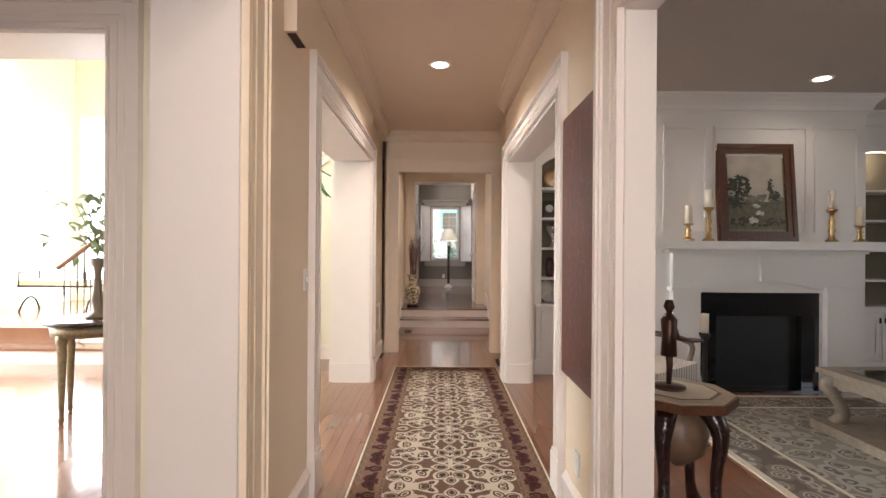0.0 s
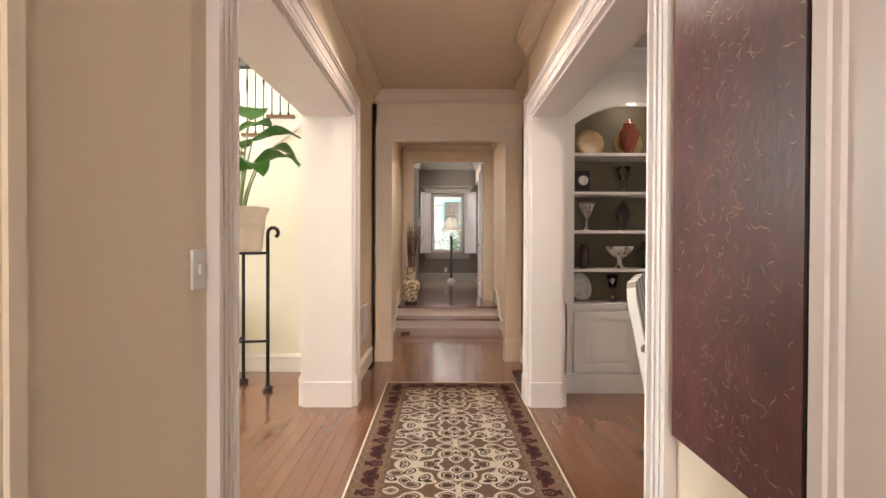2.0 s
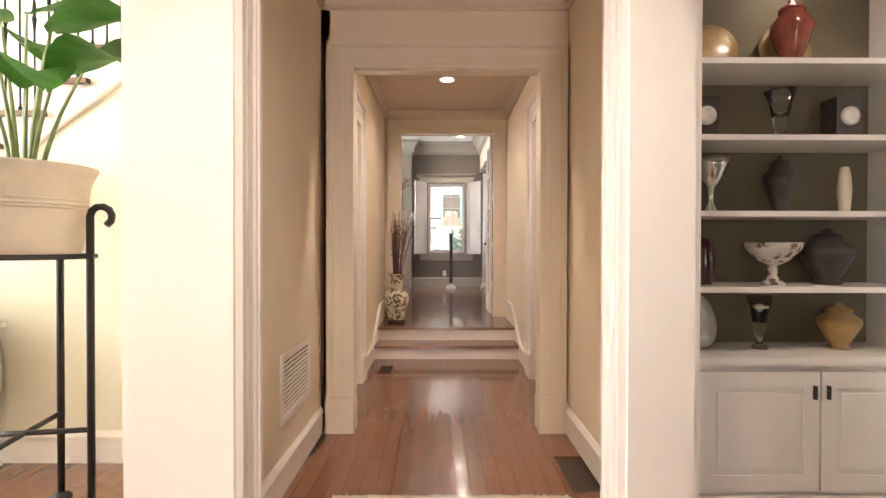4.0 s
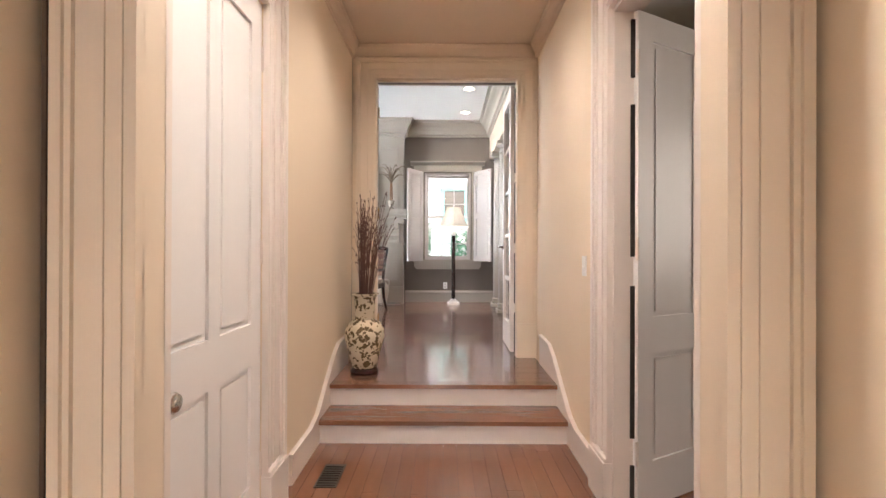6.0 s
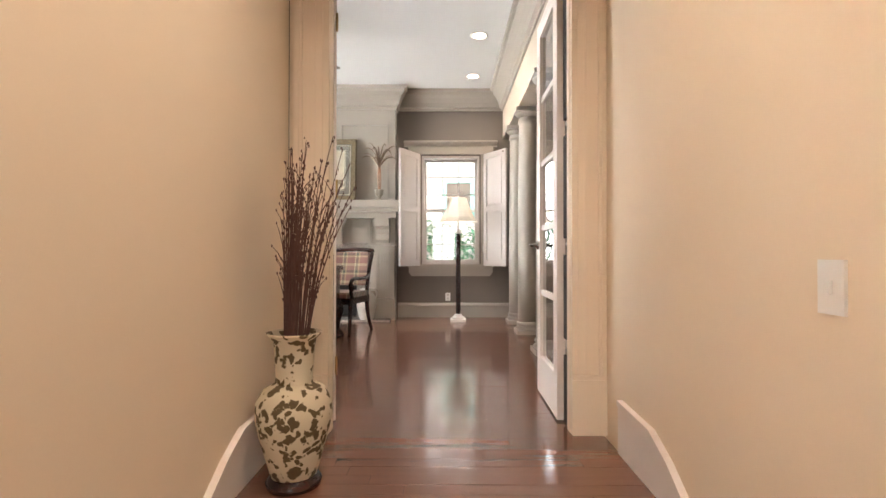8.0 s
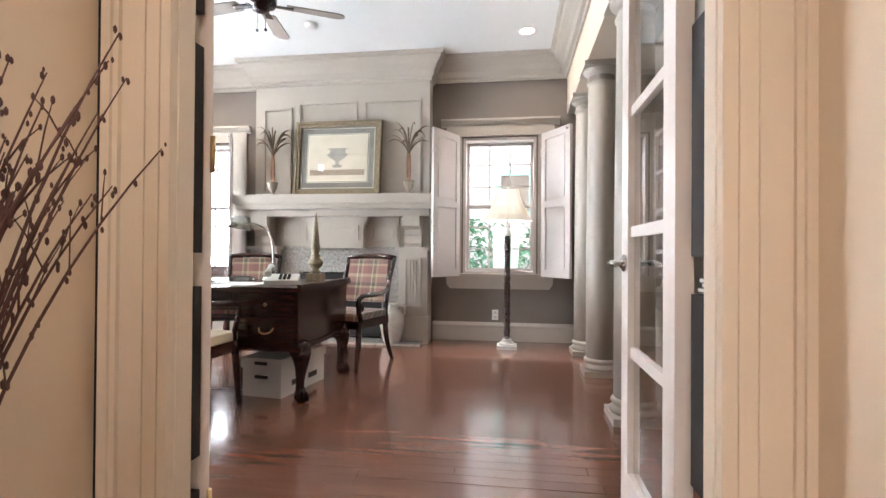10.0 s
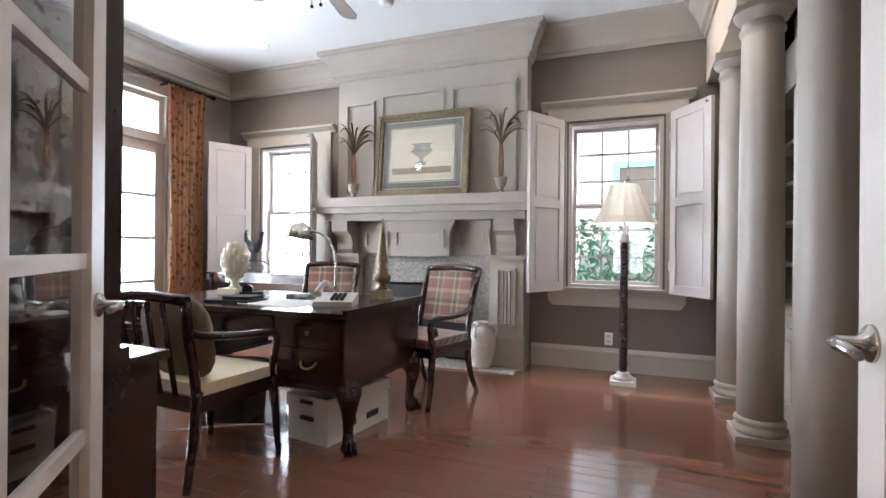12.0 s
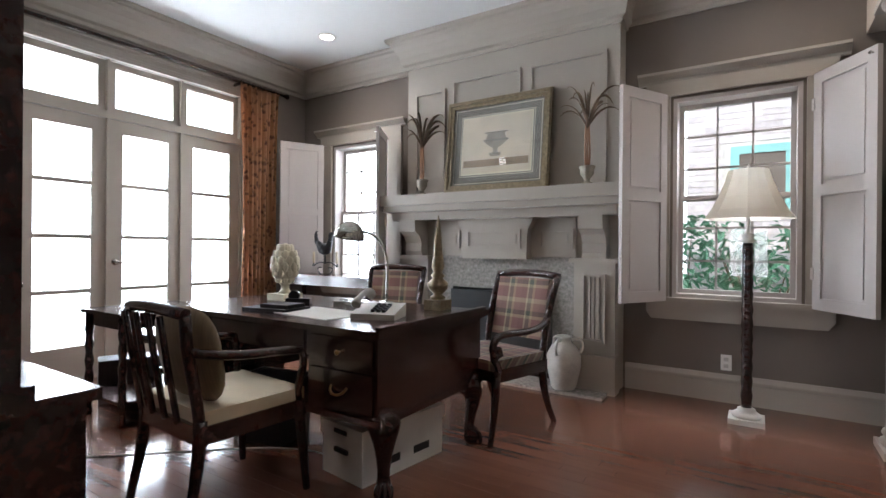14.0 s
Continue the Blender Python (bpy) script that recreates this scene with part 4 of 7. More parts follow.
    if back == "pad":
        bm = bmesh.new()
        box(bm, -w * 0.8, w * 0.8, -0.025, 0.03, 0.05, 0.46, tilt)
        part("backrest", bevel(bm, 0.02, 3), fabric, t, "plaid upholstered back")
    else:
        for i in range(4):
            x = (-0.6 + 0.4 * i) * w
            bm = bmesh.new()
            tube(bm, [tilt @ Vector((x, -0.02, -0.05)), tilt @ Vector((x, -0.01, 0.2)), tilt @ Vector((x, 0.0, 0.39))], 0.014, 6)
            part("back_slat", bm, MAHOG, t)
    return t


chair("desk_armchair", "dark wooden slat-back armchair with a cream seat at the desk", (-1.87, 11.47, OF), -4, CUSHION, "", "slats")
pl = thing("throw_pillow", "olive striped pillow leaning on the chair back", "pillow", (-1.86, 11.30, OF + 0.485))
bm = bmesh.new()
bmesh.ops.create_uvsphere(bm, u_segments=20, v_segments=12, radius=1, matrix=pose(0, 0.0, 0.2, 12) @ Matrix.Diagonal((0.23, 0.055, 0.21, 1)))
for v in bm.verts:
    v.co.x += 0.045 * math.copysign(1, v.co.x) * min(1, abs(v.co.x) / 0.2) * (abs(v.co.z - 0.2) / 0.2)
    v.co.z += 0.03 * (v.co.z - 0.2) / 0.2 * abs(v.co.x) / 0.2
for f in bm.faces:
    f.smooth = True
part("pillow_body", bm, PILLOW, pl)
chair("plaid_armchair", "mahogany scroll-arm chair in red and green plaid", (-1.26, 13.0, OF), 165, PLAID, "plaid chairs before the fireplace", "pad")
chair("plaid_armchair", "mahogany scroll-arm chair in red and green plaid", (-2.42, 13.25, OF), 195, PLAID, "plaid chairs before the fireplace", "pad")


def desk_things():
    t = thing("artichoke_ornament", "ivory ceramic artichoke on a square foot on the desk", "ornament", (-2.6, 12.43, DT_Z))
    part("foot", bbox(-0.085, 0.085, -0.085, 0.085, 0, 0.045, 0.005), IVORY, t)
    part("stem", lathe(bmesh.new(), [(0.05, 0.045), (0.03, 0.07), (0.028, 0.1), (0.05, 0.125)], seg=16), IVORY, t)
    bm = bmesh.new()
    lathe(bm, [(0.03, 0.12), (0.075, 0.16), (0.092, 0.22), (0.08, 0.3), (0.045, 0.37), (0.008, 0.40)], seg=16)
    for r in range(6):
        z = 0.15 + r * 0.042
        rad = 0.09 * math.sin(math.pi * min(0.95, (z - 0.08) / 0.34))
        for i in range(9):
            a = 2 * math.pi * (i + 0.5 * (r % 2)) / 9
            bmesh.ops.create_uvsphere(bm, u_segments=6, v_segments=5, radius=1, matrix=pose(rad * math.cos(a), rad * math.sin(a), z, 0, 0, math.degrees(a)) @ Matrix.Diagonal((0.014, 0.026, 0.034, 1)))
    part("artichoke", bm, IVORY, t)
    t = thing("finial_ornament", "tall gilded spire finial on the desk corner", "ornament", (-1.42, 12.6, DT_Z))
    part("block", bbox(-0.06, 0.06, -0.06, 0.06, 0, 0.06, 0.005), GILT, t)
    part("spire", lathe(bmesh.new(), [(0.04, 0.06), (0.05, 0.075), (0.025, 0.09), (0.06, 0.13), (0.065, 0.16), (0.03, 0.19), (0.045, 0.205), (0.025, 0.225), (0.04, 0.26), (0.03, 0.33), (0.018, 0.45), (0.004, 0.57)], seg=18), GILT, t)
    t = thing("desk_telephone", "light grey corded desk telephone with handset", "telephone", (-1.48, 12.12, DT_Z), 20)
    bm = bmesh.new()
    slab(bm, [(-0.1, 0), (0.1, 0), (0.1, 0.07), (-0.1, 0.03)], -0.12, 0.12, Matrix(((0, 0, 1, 0), (1, 0, 0, 0), (0, 1, 0, 0), (0, 0, 0, 1))))
    part("body", bevel(bm, 0.008, 2), PHONE, t)
    bm = bmesh.new()
    tube(bm, bez((-0.09, -0.1, 0.075), (-0.09, -0.05, 0.12), (-0.09, 0.07, 0.15), (-0.09, 0.12, 0.11), 8), 0.022, 8, [1.2, 1.1, 0.8, 0.75, 0.75, 0.8, 1, 1.2, 1.25])
    part("handset", bm, PHONE, t)
    for i in range(12):
        part("key", bbox(-0.02 + (i % 3) * 0.03, 0.0 + (i % 3) * 0.03, -0.07 + (i // 3) * 0.03, -0.05 + (i // 3) * 0.03, 0.035 + (i // 3) * 0.007, 0.052 + (i // 3) * 0.007, 0), BLACK, t)
    t = thing("desk_lamp", "chrome desk lamp with curved arm and domed head", "lamp", (-1.78, 12.55, DT_Z))
    part("base", lathe(bmesh.new(), [(0.085, 0), (0.085, 0.012), (0.04, 0.03), (0.012, 0.035)], seg=20), SILVER, t)
    part("arm", tube(bmesh.new(), bez((0, 0, 0.03), (0.02, 0, 0.3), (0.02, 0, 0.46), (-0.19, -0.05, 0.48), 14), 0.009, 8), SILVER, t)
    bm = bmesh.new()
    lathe(bm, [(0.10, -0.05), (0.095, -0.01), (0.07, 0.035), (0.03, 0.06), (0.012, 0.065)], pose(-0.25, -0.07, 0.48, 0, 12, 0), 20, False)
    bmesh.ops.solidify(bm, geom=bm.faces[:], thickness=0.003)
    part("shade", bm, SILVER, t)
    t = thing("notebook", "black leather notebooks lying on the desk", "notebook", (-2.18, 12.02, DT_Z), 8)
    part("pad", bbox(-0.16, 0.16, -0.11, 0.11, 0, 0.018, 0.003), BLACK, t)
    part("book", bbox(-0.05, 0.15, -0.08, 0.07, 0.018, 0.04, 0.003), BLACK, t)
    t = thing("paper_sheet", "white papers spread over the desk", "paper", (-1.86, 12.06, DT_Z), -6)
    part("sheet", bbox(-0.25, 0.25, -0.16, 0.16, 0, 0.004, 0), CARD, t)
    t = thing("desk_tray", "small clear glass tray with pens", "tray", (-1.98, 12.42, DT_Z))
    part("tray", bbox(-0.09, 0.09, -0.05, 0.05, 0, 0.03, 0.005), SILVER, t)
    part("pen", tube(bmesh.new(), [(-0.08, 0, 0.036), (0.08, 0.01, 0.036)], 0.005, 6), BLACK, t)
    t = thing("tape_dispenser", "black tape dispenser on the desk", "dispenser", (-2.33, 12.32, DT_Z), 30)
    bm = bbox(-0.08, 0.08, -0.03, 0.03, 0, 0.035, 0.008)
    lathe(bm, [(0.035, -0.02), (0.035, 0.02)], pose(-0.03, 0, 0.05, 90), 14)
    part("body", bm, BLACK, t)


desk_things()


def storage_box():
    t = thing("storage_box", "white cardboard file box with hand holes under the desk", "box", (-1.47, 12.17, OF), -8)
    part("carton", bbox(-0.155, 0.155, -0.29, 0.29, 0, 0.255, 0.004), CARD, t)
    part("lid", bbox(-0.165, 0.165, -0.30, 0.30, 0.2, 0.27, 0.004), CARD, t)
    for z in (0.13, 0.225):
        part("hand_hole", bbox(-0.05, 0.05, -0.303, -0.29, z, z + 0.022, 0.008), SOOT, t, "dark oval hand hole")
    for y in (-0.1, 0.12):
        part("print_bar", bbox(0.153, 0.157, y - 0.06, y + 0.06, 0.06, 0.10, 0), SOOT, t)


storage_box()
t = thing("stoneware_jug", "white crackled stoneware jug with three handles on the hearth", "jug", (-1.1, 13.98, OF + 0.025))
part("body", lathe(bmesh.new(), [(0.085, 0), (0.10, 0.02), (0.135, 0.18), (0.135, 0.27), (0.10, 0.34), (0.06, 0.37), (0.055, 0.40), (0.068, 0.425), (0.055, 0.42), (0.045, 0.38)], seg=24), STONEWARE, t)
for a in (0.4, 2.5, 4.6):
    c, s = math.cos(a), math.sin(a)
    part("handle", tube(bmesh.new(), bez((0.06 * c, 0.06 * s, 0.395), (0.14 * c, 0.14 * s, 0.43), (0.17 * c, 0.17 * s, 0.34), (0.125 * c, 0.125 * s, 0.29), 8), 0.013, 8), STONEWARE, t)


def secretary():
    t = thing("secretary_cabinet", "tall dark mahogany secretary with drawers beside the door", "cabinet", (0, 0, OF))
    x0, x1, y1 = -2.2, -1.17, 10.64
    part("base_body", bbox(x0, x1, 9.98, y1, 0.06, 0.765, 0.004), MAHOG, t)
    part("plinth", bbox(x0 + 0.02, x1 - 0.02, 10.0, y1 - 0.03, 0, 0.06, 0), MAHOG, t)
    part("top", bbox(x0 - 0.02, x1 + 0.025, 9.975, y1 + 0.025, 0.765, 0.795, 0.009), MAHOG, t)
    for i in range(3):
        d = part("drawer", bbox(x0 + 0.03, x1 - 0.03, y1 - 0.002, y1 + 0.012, 0.09 + i * 0.225, 0.295 + i * 0.225, 0.004), MAHOG, t)
        part("handle", tube(bmesh.new(), bez((-1.75, y1 + 0.012, 0.2 + i * 0.225), (-1.75, y1 + 0.05, 0.17 + i * 0.225), (-1.62, y1 + 0.05, 0.17 + i * 0.225), (-1.62, y1 + 0.012, 0.2 + i * 0.225), 6), 0.006, 6), BRASS, d)
    part("hutch_body", bbox(x0 + 0.04, x1 + 0.02, 9.98, 10.505, 0.795, 2.3, 0.004), MAHOG, t)
    part("hutch_foot", bbox(x0 + 0.02, x1 + 0.024, 9.98, 10.53, 0.795, 0.83, 0.008), MAHOG, t)
    part("cornice", bbox(x0, x1 + 0.035, 9.98, 10.54, 2.3, 2.36, 0.02), MAHOG, t)
    part("knob", lathe(bmesh.new(), [(0.005, 0), (0.006, 0.015), (0.014, 0.022), (0.006, 0.032)], pose(-1.25, 10.505, 1.05, -90), 10), NICKEL, t)
    part("slide", bbox(-1.55, -1.3, 10.0, 10.52, 1.02, 1.035, 0.002), MAHOG, t)


secretary()


def french_leaf(name, w, h, label, at, turn, mt, lites, stile=0.1, bottom=0.24, handle_side=1, lever=True):
    t = thing(name, label, "door", at, turn)
    d = 0.044
    bm = bmesh.new()
    box(bm, 0, stile, 0, d, 0, h)
    box(bm, w - stile, w, 0, d, 0, h)
    box(bm, stile, w - stile, 0.001, d - 0.001, 0, bottom)
    box(bm, stile, w - stile, 0.001, d - 0.001, h - stile, h)
    part("door_frame", bevel(bm, 0.003, 1), mt, t)
    zs = [bottom + (h - stile - bottom) * i / lites for i in range(lites + 1)]
    for i in range(lites):
        if i:
            bm = bbox(stile, w - stile, 0.010, d - 0.010, zs[i] - 0.018, zs[i] + 0.018, 0.005)
            part("glazing_bar", bm, mt, t)
        g = part("pane", bbox(stile - 0.005, w - stile + 0.005, d / 2 - 0.002, d / 2 + 0.002, zs[i] + (0.0 if i == 0 else 0.016), zs[i + 1], 0), GLASS, t)
        g.visible_shadow = False
    if lever:
        x = w - 0.055 if handle_side > 0 else 0.055
        for s, y in ((-1, 0.0), (1, d)):
            bm = bmesh.new()
            lathe(bm, [(0.031, 0), (0.031, 0.006), (0.02, 0.014), (0.011, 0.02), (0.011, 0.05)], pose(x, y, 0.97, 90 * -s), 16)
            tube(bm, [(x, y + s * 0.05, 0.97), (x - handle_side * 0.03, y + s * 0.055, 0.97), (x - handle_side * 0.1, y + s * 0.05, 0.965)], 0.010, 8, [1, 1.05, 0.8])
            part("door_handle", bm, NICKEL, t)
    for z in (0.25, h / 2, h - 0.3):
        part("hinge", lathe(bmesh.new(), [(0.007, z), (0.007, z + 0.1)], pose(-0.004 if handle_side > 0 else w + 0.004, 0.0, 0), 8), BRASS, t)
    return t


french_leaf("door_office", 0.62, 2.44, "open cream glazed french door with satin lever", (0.655, 9.92, OF + 0.012), 89.5, TRIM, 5)
french_leaf("door_office", 0.62, 2.44, "wide open cream glazed french door", (-0.606, 9.905, OF + 0.012), 132, TRIM, 5)
# garden doors with transoms
for i in range(3):
    y = 11.52 + i * 0.66
    french_leaf("door_garden", 0.64, 2.24, "greige glazed garden door full of daylight", (L - 0.07, y + 0.64, OF + 0.03), -90, GREIGE, 4, stile=0.115, bottom=0.26, lever=i == 1)
bm = bmesh.new()
for y in (11.5, 12.168, 12.828, 13.488):
    box(bm, L - 0.2, L - 0.005, y - 0.012, y + 0.012, OF, 3.1)
box(bm, L - 0.2, L - 0.003, 11.49, 13.51, OF, OF + 0.028)
box(bm, L - 0.2, L - 0.003, 11.49, 13.51, 2.578, 2.64)
for i in range(3):
    y = 11.52 + i * 0.66
    for a, b, c, d in ((y, y + 0.06, 2.64, 3.1), (y + 0.58, y + 0.64, 2.64, 3.1), (y + 0.06, y + 0.58, 2.64, 2.69), (y + 0.06, y + 0.58, 3.04, 3.1)):
        box(bm, L - 0.1, L - 0.05, a, b, c, d)
struct("trim", bm, GREIGE, "greige door frame with three transom lights")
casing("y", L, 1, 11.5, 13.5, 3.1, OF, w=0.13, material=GREIGE, plinth=0.2)


def curtain():
    t = thing("curtain", "russet floral curtain hanging in folds beside the garden doors", "curtain", (L + 0.12, 13.63, OF + 0.01))
    n = 44
    bm = bmesh.new()
    rows = []
    for k, z in enumerate((0, 0.6, 1.3, 2.0, 2.6, 2.84, 2.9)):
        sp = 0.5 - 0.08 * math.sin(math.pi * z / 2.9)
        rows.append([bm.verts.new((0.035 * math.sin(i * 1.15 + 0.15 * k) + 0.012 * math.sin(i * 0.5), (i / n - 0.5) * sp + 0.012 * math.sin(k + i), z)) for i in range(n + 1)])
    for a, b in zip(rows, rows[1:]):
        for i in range(n):
            f = bm.faces.new((a[i], a[i + 1], b[i + 1], b[i]))
            f.smooth = True
    bmesh.ops.solidify(bm, geom=bm.faces[:], thickness=0.004)
    part("drape", bm, CURTAIN, t)
    for i in range(7):
        part("ring", lathe(bmesh.new(), [(0.028, -0.004), (0.031, 0), (0.028, 0.004)], pose(0, -0.22 + i * 0.072, 2.915, 90), 12, False), MAHOG, t)
    r = thing("curtain_rod", "dark wooden curtain rod under the crown moulding", "curtain rod", (L + 0.12, 0, OF + 2.925))
    bm = bmesh.new()
    tube(bm, [(0, 10.9, 0), (0, 13.98, 0)], 0.016, 10)
    part("rod", bm, MAHOG, r)
    part("finial", lathe(bmesh.new(), [(0.016, 0), (0.03, 0.02), (0.03, 0.04), (0.012, 0.06)], pose(0, 13.98, 0, -90), 12), MAHOG, r)
    for y in (11.2, 13.38):
        part("bracket", bbox(-0.115, 0.0, y - 0.012, y + 0.012, -0.035, -0.012, 0.003), MAHOG, r)


curtain()


def column(x, y):
    t = thing("column", "greige painted round column on a square base", "column", (x, y, OF), group="columns before the bookshelves")
    part("base", bbox(-0.152, 0.152, -0.152, 0.152, 0, 0.045, 0.006), GREIGE, t)
    part("torus", lathe(bmesh.new(), [(0.138, 0.045), (0.148, 0.06), (0.148, 0.075), (0.13, 0.09), (0.128, 0.10), (0.14, 0.115), (0.135, 0.13), (0.122, 0.14)], seg=32), GREIGE, t)
    part("shaft", lathe(bmesh.new(), [(0.122, 0.14), (0.122, 0.9), (0.118, 1.6), (0.11, 2.42), (0.11, 2.44), (0.122, 2.45), (0.122, 2.47), (0.11, 2.48), (0.11, 2.51)], seg=32), GREIGE, t)
    part("capital", lathe(bmesh.new(), [(0.11, 2.51), (0.15, 2.55), (0.155, 2.57)], seg=32), GREIGE, t)
    part("abacus", bbox(-0.165, 0.165, -0.165, 0.165, 2.57, 2.61, 0.005), GREIGE, t)


for y in (11.81, 12.98, 13.82):
    column(0.96, y)
struct("beam", bbox(0.82, 1.1, 9.90, W, OF + 2.61, OC, 0), mat("tan beam paint", (0.50, 0.42, 0.33), 0.6, vary=0.03), "painted beam carried by the columns")


def bookcase():
    t = thing("office_bookcase", "greige built-in bookcase with base cabinets and open shelves", "bookcase", (0, 0, OF))
    x0, x1, y0, y1 = 1.16, 1.74, 10.2, W - 0.01
    part("base_cabinet", bbox(x0, x1, y0, y1, 0.0, 0.70, 0.003), GREIGE, t)
    part("counter", bbox(x0 - 0.03, x1, y0, y1, 0.70, 0.745, 0.008), GREIGE, t)
    part("back_panel", bbox(x1 - 0.02, x1 - 0.002, y0, y1, 0.745, 2.8, 0), TAUPE, t)
    n = 6
    for i in range(n + 1):
        y = y0 + (y1 - y0 - 0.04) * i / n
        part("upright", bbox(x0 + 0.14, x1 - 0.02, y, y + 0.04, 0.745, 2.8, 0.002), GREIGE, t)
        if i < n:
            yy = y + (y1 - y0 - 0.04) / n
            for z in (1.02, 1.33, 1.62, 1.92):
                part("shelf", bbox(x0 + 0.15, x1 - 0.02, y + 0.04, yy, z, z + 0.03, 0.002), GREIGE, t)
            m = Matrix.Translation((x0 - 0.022, 0, 0)) @ pose(0, yy - 0.01, 0.13, 0, 0, -90)
            d = panelled("cabinet_door", yy - y - 0.03, 0.53, 0.022, [(0.05, yy - y - 0.08, 0.06, 0.47)], GREIGE, t, m)
            part("knob", lathe(bmesh.new(), [(0.005, 0), (0.006, 0.014), (0.015, 0.024), (0.008, 0.034)], pose(x0 - 0.022, y + 0.06 if i % 2 else yy - 0.06, 0.52, 0, -90), 10), NICKEL, d)
    part("header", bbox(x0 + 0.12, x1, y0, y1, 2.3, 2.62, 0.003), GREIGE, t)
    part("base_rail", bbox(x0 - 0.012, x0, y0, y1, 0.0, 0.12, 0.003), GREIGE, t)


bookcase()
rng = random.Random(11)
BOOKS = [mat("book cloth", c, 0.7, vary=0.15) for c in ((0.12, 0.03, 0.025), (0.03, 0.05, 0.035), (0.03, 0.035, 0.06), (0.30, 0.25, 0.17))]
for y, z in ((12.75, 0.745), (12.75, 1.05), (13.35, 0.745), (11.9, 0.745), (12.2, 1.36)):
    for i in range(5):
        b = thing("book", "cloth-bound book lying in the bookcase", "book", (1.5 + rng.uniform(-0.02, 0.02), y + rng.uniform(-0.02, 0.02), OF + z + i * 0.03), rng.uniform(-6, 6), "books in the bookcase")
        part("cover", bbox(-0.08, 0.08, -0.11, 0.11, 0, 0.029, 0.003), rng.choice(BOOKS), b)
        part("pages", bbox(-0.083, 0.075, -0.106, 0.106, 0.004, 0.025, 0), CARD, b)
du = thing("duck_ornament", "pale carved duck on the bookshelf", "ornament", (1.52, 13.05, OF + 1.65), 180)
bm = bmesh.new()
tube(bm, bez((-0.18, 0, 0.06), (-0.05, 0, 0.05), (0.05, 0, 0.04), (0.13, 0, 0.12), 10), 0.06, 12, [0.3, 0.8, 1.1, 1.2, 1.2, 1.1, 0.95, 0.75, 0.6, 0.55, 0.5])
tube(bm, [(0.12, 0, 0.12), (0.17, 0, 0.16), (0.25, 0, 0.145)], 0.028, 8, [1, 1.1, 0.2])
part("body", bm, STONEWARE, du)


def fan():
    t = thing("ceiling_fan", "dark ceiling fan with taupe blades and pull chains", "ceiling fan", (-1.72, 12.21, 0))
    z = 3.24
    part("canopy", lathe(bmesh.new(), [(0.02, OC - 0.08), (0.06, OC - 0.06), (0.07, OC)], seg=18), MAHOG, t)
    part("rod", lathe(bmesh.new(), [(0.012, z + 0.08), (0.012, OC - 0.07)], seg=10), MAHOG, t)
    part("motor", lathe(bmesh.new(), [(0.03, z - 0.07), (0.06, z - 0.06), (0.06, z - 0.03), (0.11, z - 0.015), (0.12, z + 0.03), (0.10, z + 0.07), (0.03, z + 0.09)], seg=22), MAHOG, t)
    BL = mat("taupe fan blade", (0.26, 0.21, 0.175), 0.5, vary=0.12, scale=4, stretch=(1, 8, 1))
    for i in range(5):
        a = -43 + 72 * i
        m = pose(0, 0, z, 0, 0, a) @ pose(0, 0, 0, 9)
        bm = bmesh.new()
        slab(bm, [(0.19, -0.055), (0.58, -0.07), (0.63, -0.045), (0.645, 0.0), (0.63, 0.045), (0.58, 0.07), (0.19, 0.055)], -0.004, 0.004, m)
        bl = part("blade", bm, BL, t)
        part("blade_iron", bbox(0.09, 0.24, -0.025, 0.025, -0.012, -0.005, 0.003, m), MAHOG, bl)
    for x in (-0.03, 0.04):
        bm = tube(bmesh.new(), [(x, 0, z - 0.06), (x, 0, z - 0.2)], 0.0025, 5)
        bmesh.ops.create_uvsphere(bm, u_segments=8, v_segments=6, radius=0.012, matrix=pose(x, 0, z - 0.21))
        part("pull_chain", bm, BLACK, t)


fan()


def recessed(x, y, z):
    t = thing("recessed_light", "lit white recessed ceiling downlight", "ceiling light", (x, y, z), group="recessed lights")
    part("trim_ring", lathe(bmesh.new(), [(0.068, -0.004), (0.09, -0.008), (0.098, 0.0)], seg=24, cap=False), PLASTIC, t)
    part("lens", lathe(bmesh.new(), [(0.0, -0.003), (0.07, -0.003)], seg=24, cap=False), BULB, t, "glowing lamp face")


# the hall fixture at y 0.6 belongs to the added unseen lamp
for x, y, z in ((0.0, 6.8, PC), (0.0, 8.45, PC), (0.35, 12.5, OC), (0.35, 13.72, OC), (-3.48, 13.66, OC), (-3.3, 11.0, OC), (-0.1, 3.95, HC), (-0.1, 0.6, HC), (3.4, 4.2, HC), (1.6, 4.6, HC)):
    recessed(x, y, z)
t = thing("smoke_detector", "round white smoke detector on the ceiling", "detector", (-1.78, 13.3, OC))
part("case", lathe(bmesh.new(), [(0.03, -0.04), (0.055, -0.035), (0.065, -0.01), (0.065, 0)], seg=20), PLASTIC, t)
t = thing("wall_outlet", "white wall outlet plate above the baseboard", "outlet", (0.02, W, OF + 0.30))
part("plate", bbox(-0.036, 0.036, -0.008, 0, -0.058, 0.058, 0.003), PLASTIC, t)
for z in (-0.025, 0.025):
    part("socket", bbox(-0.016, 0.016, -0.011, -0.008, z - 0.014, z + 0.014, 0.003), PHONE, t)


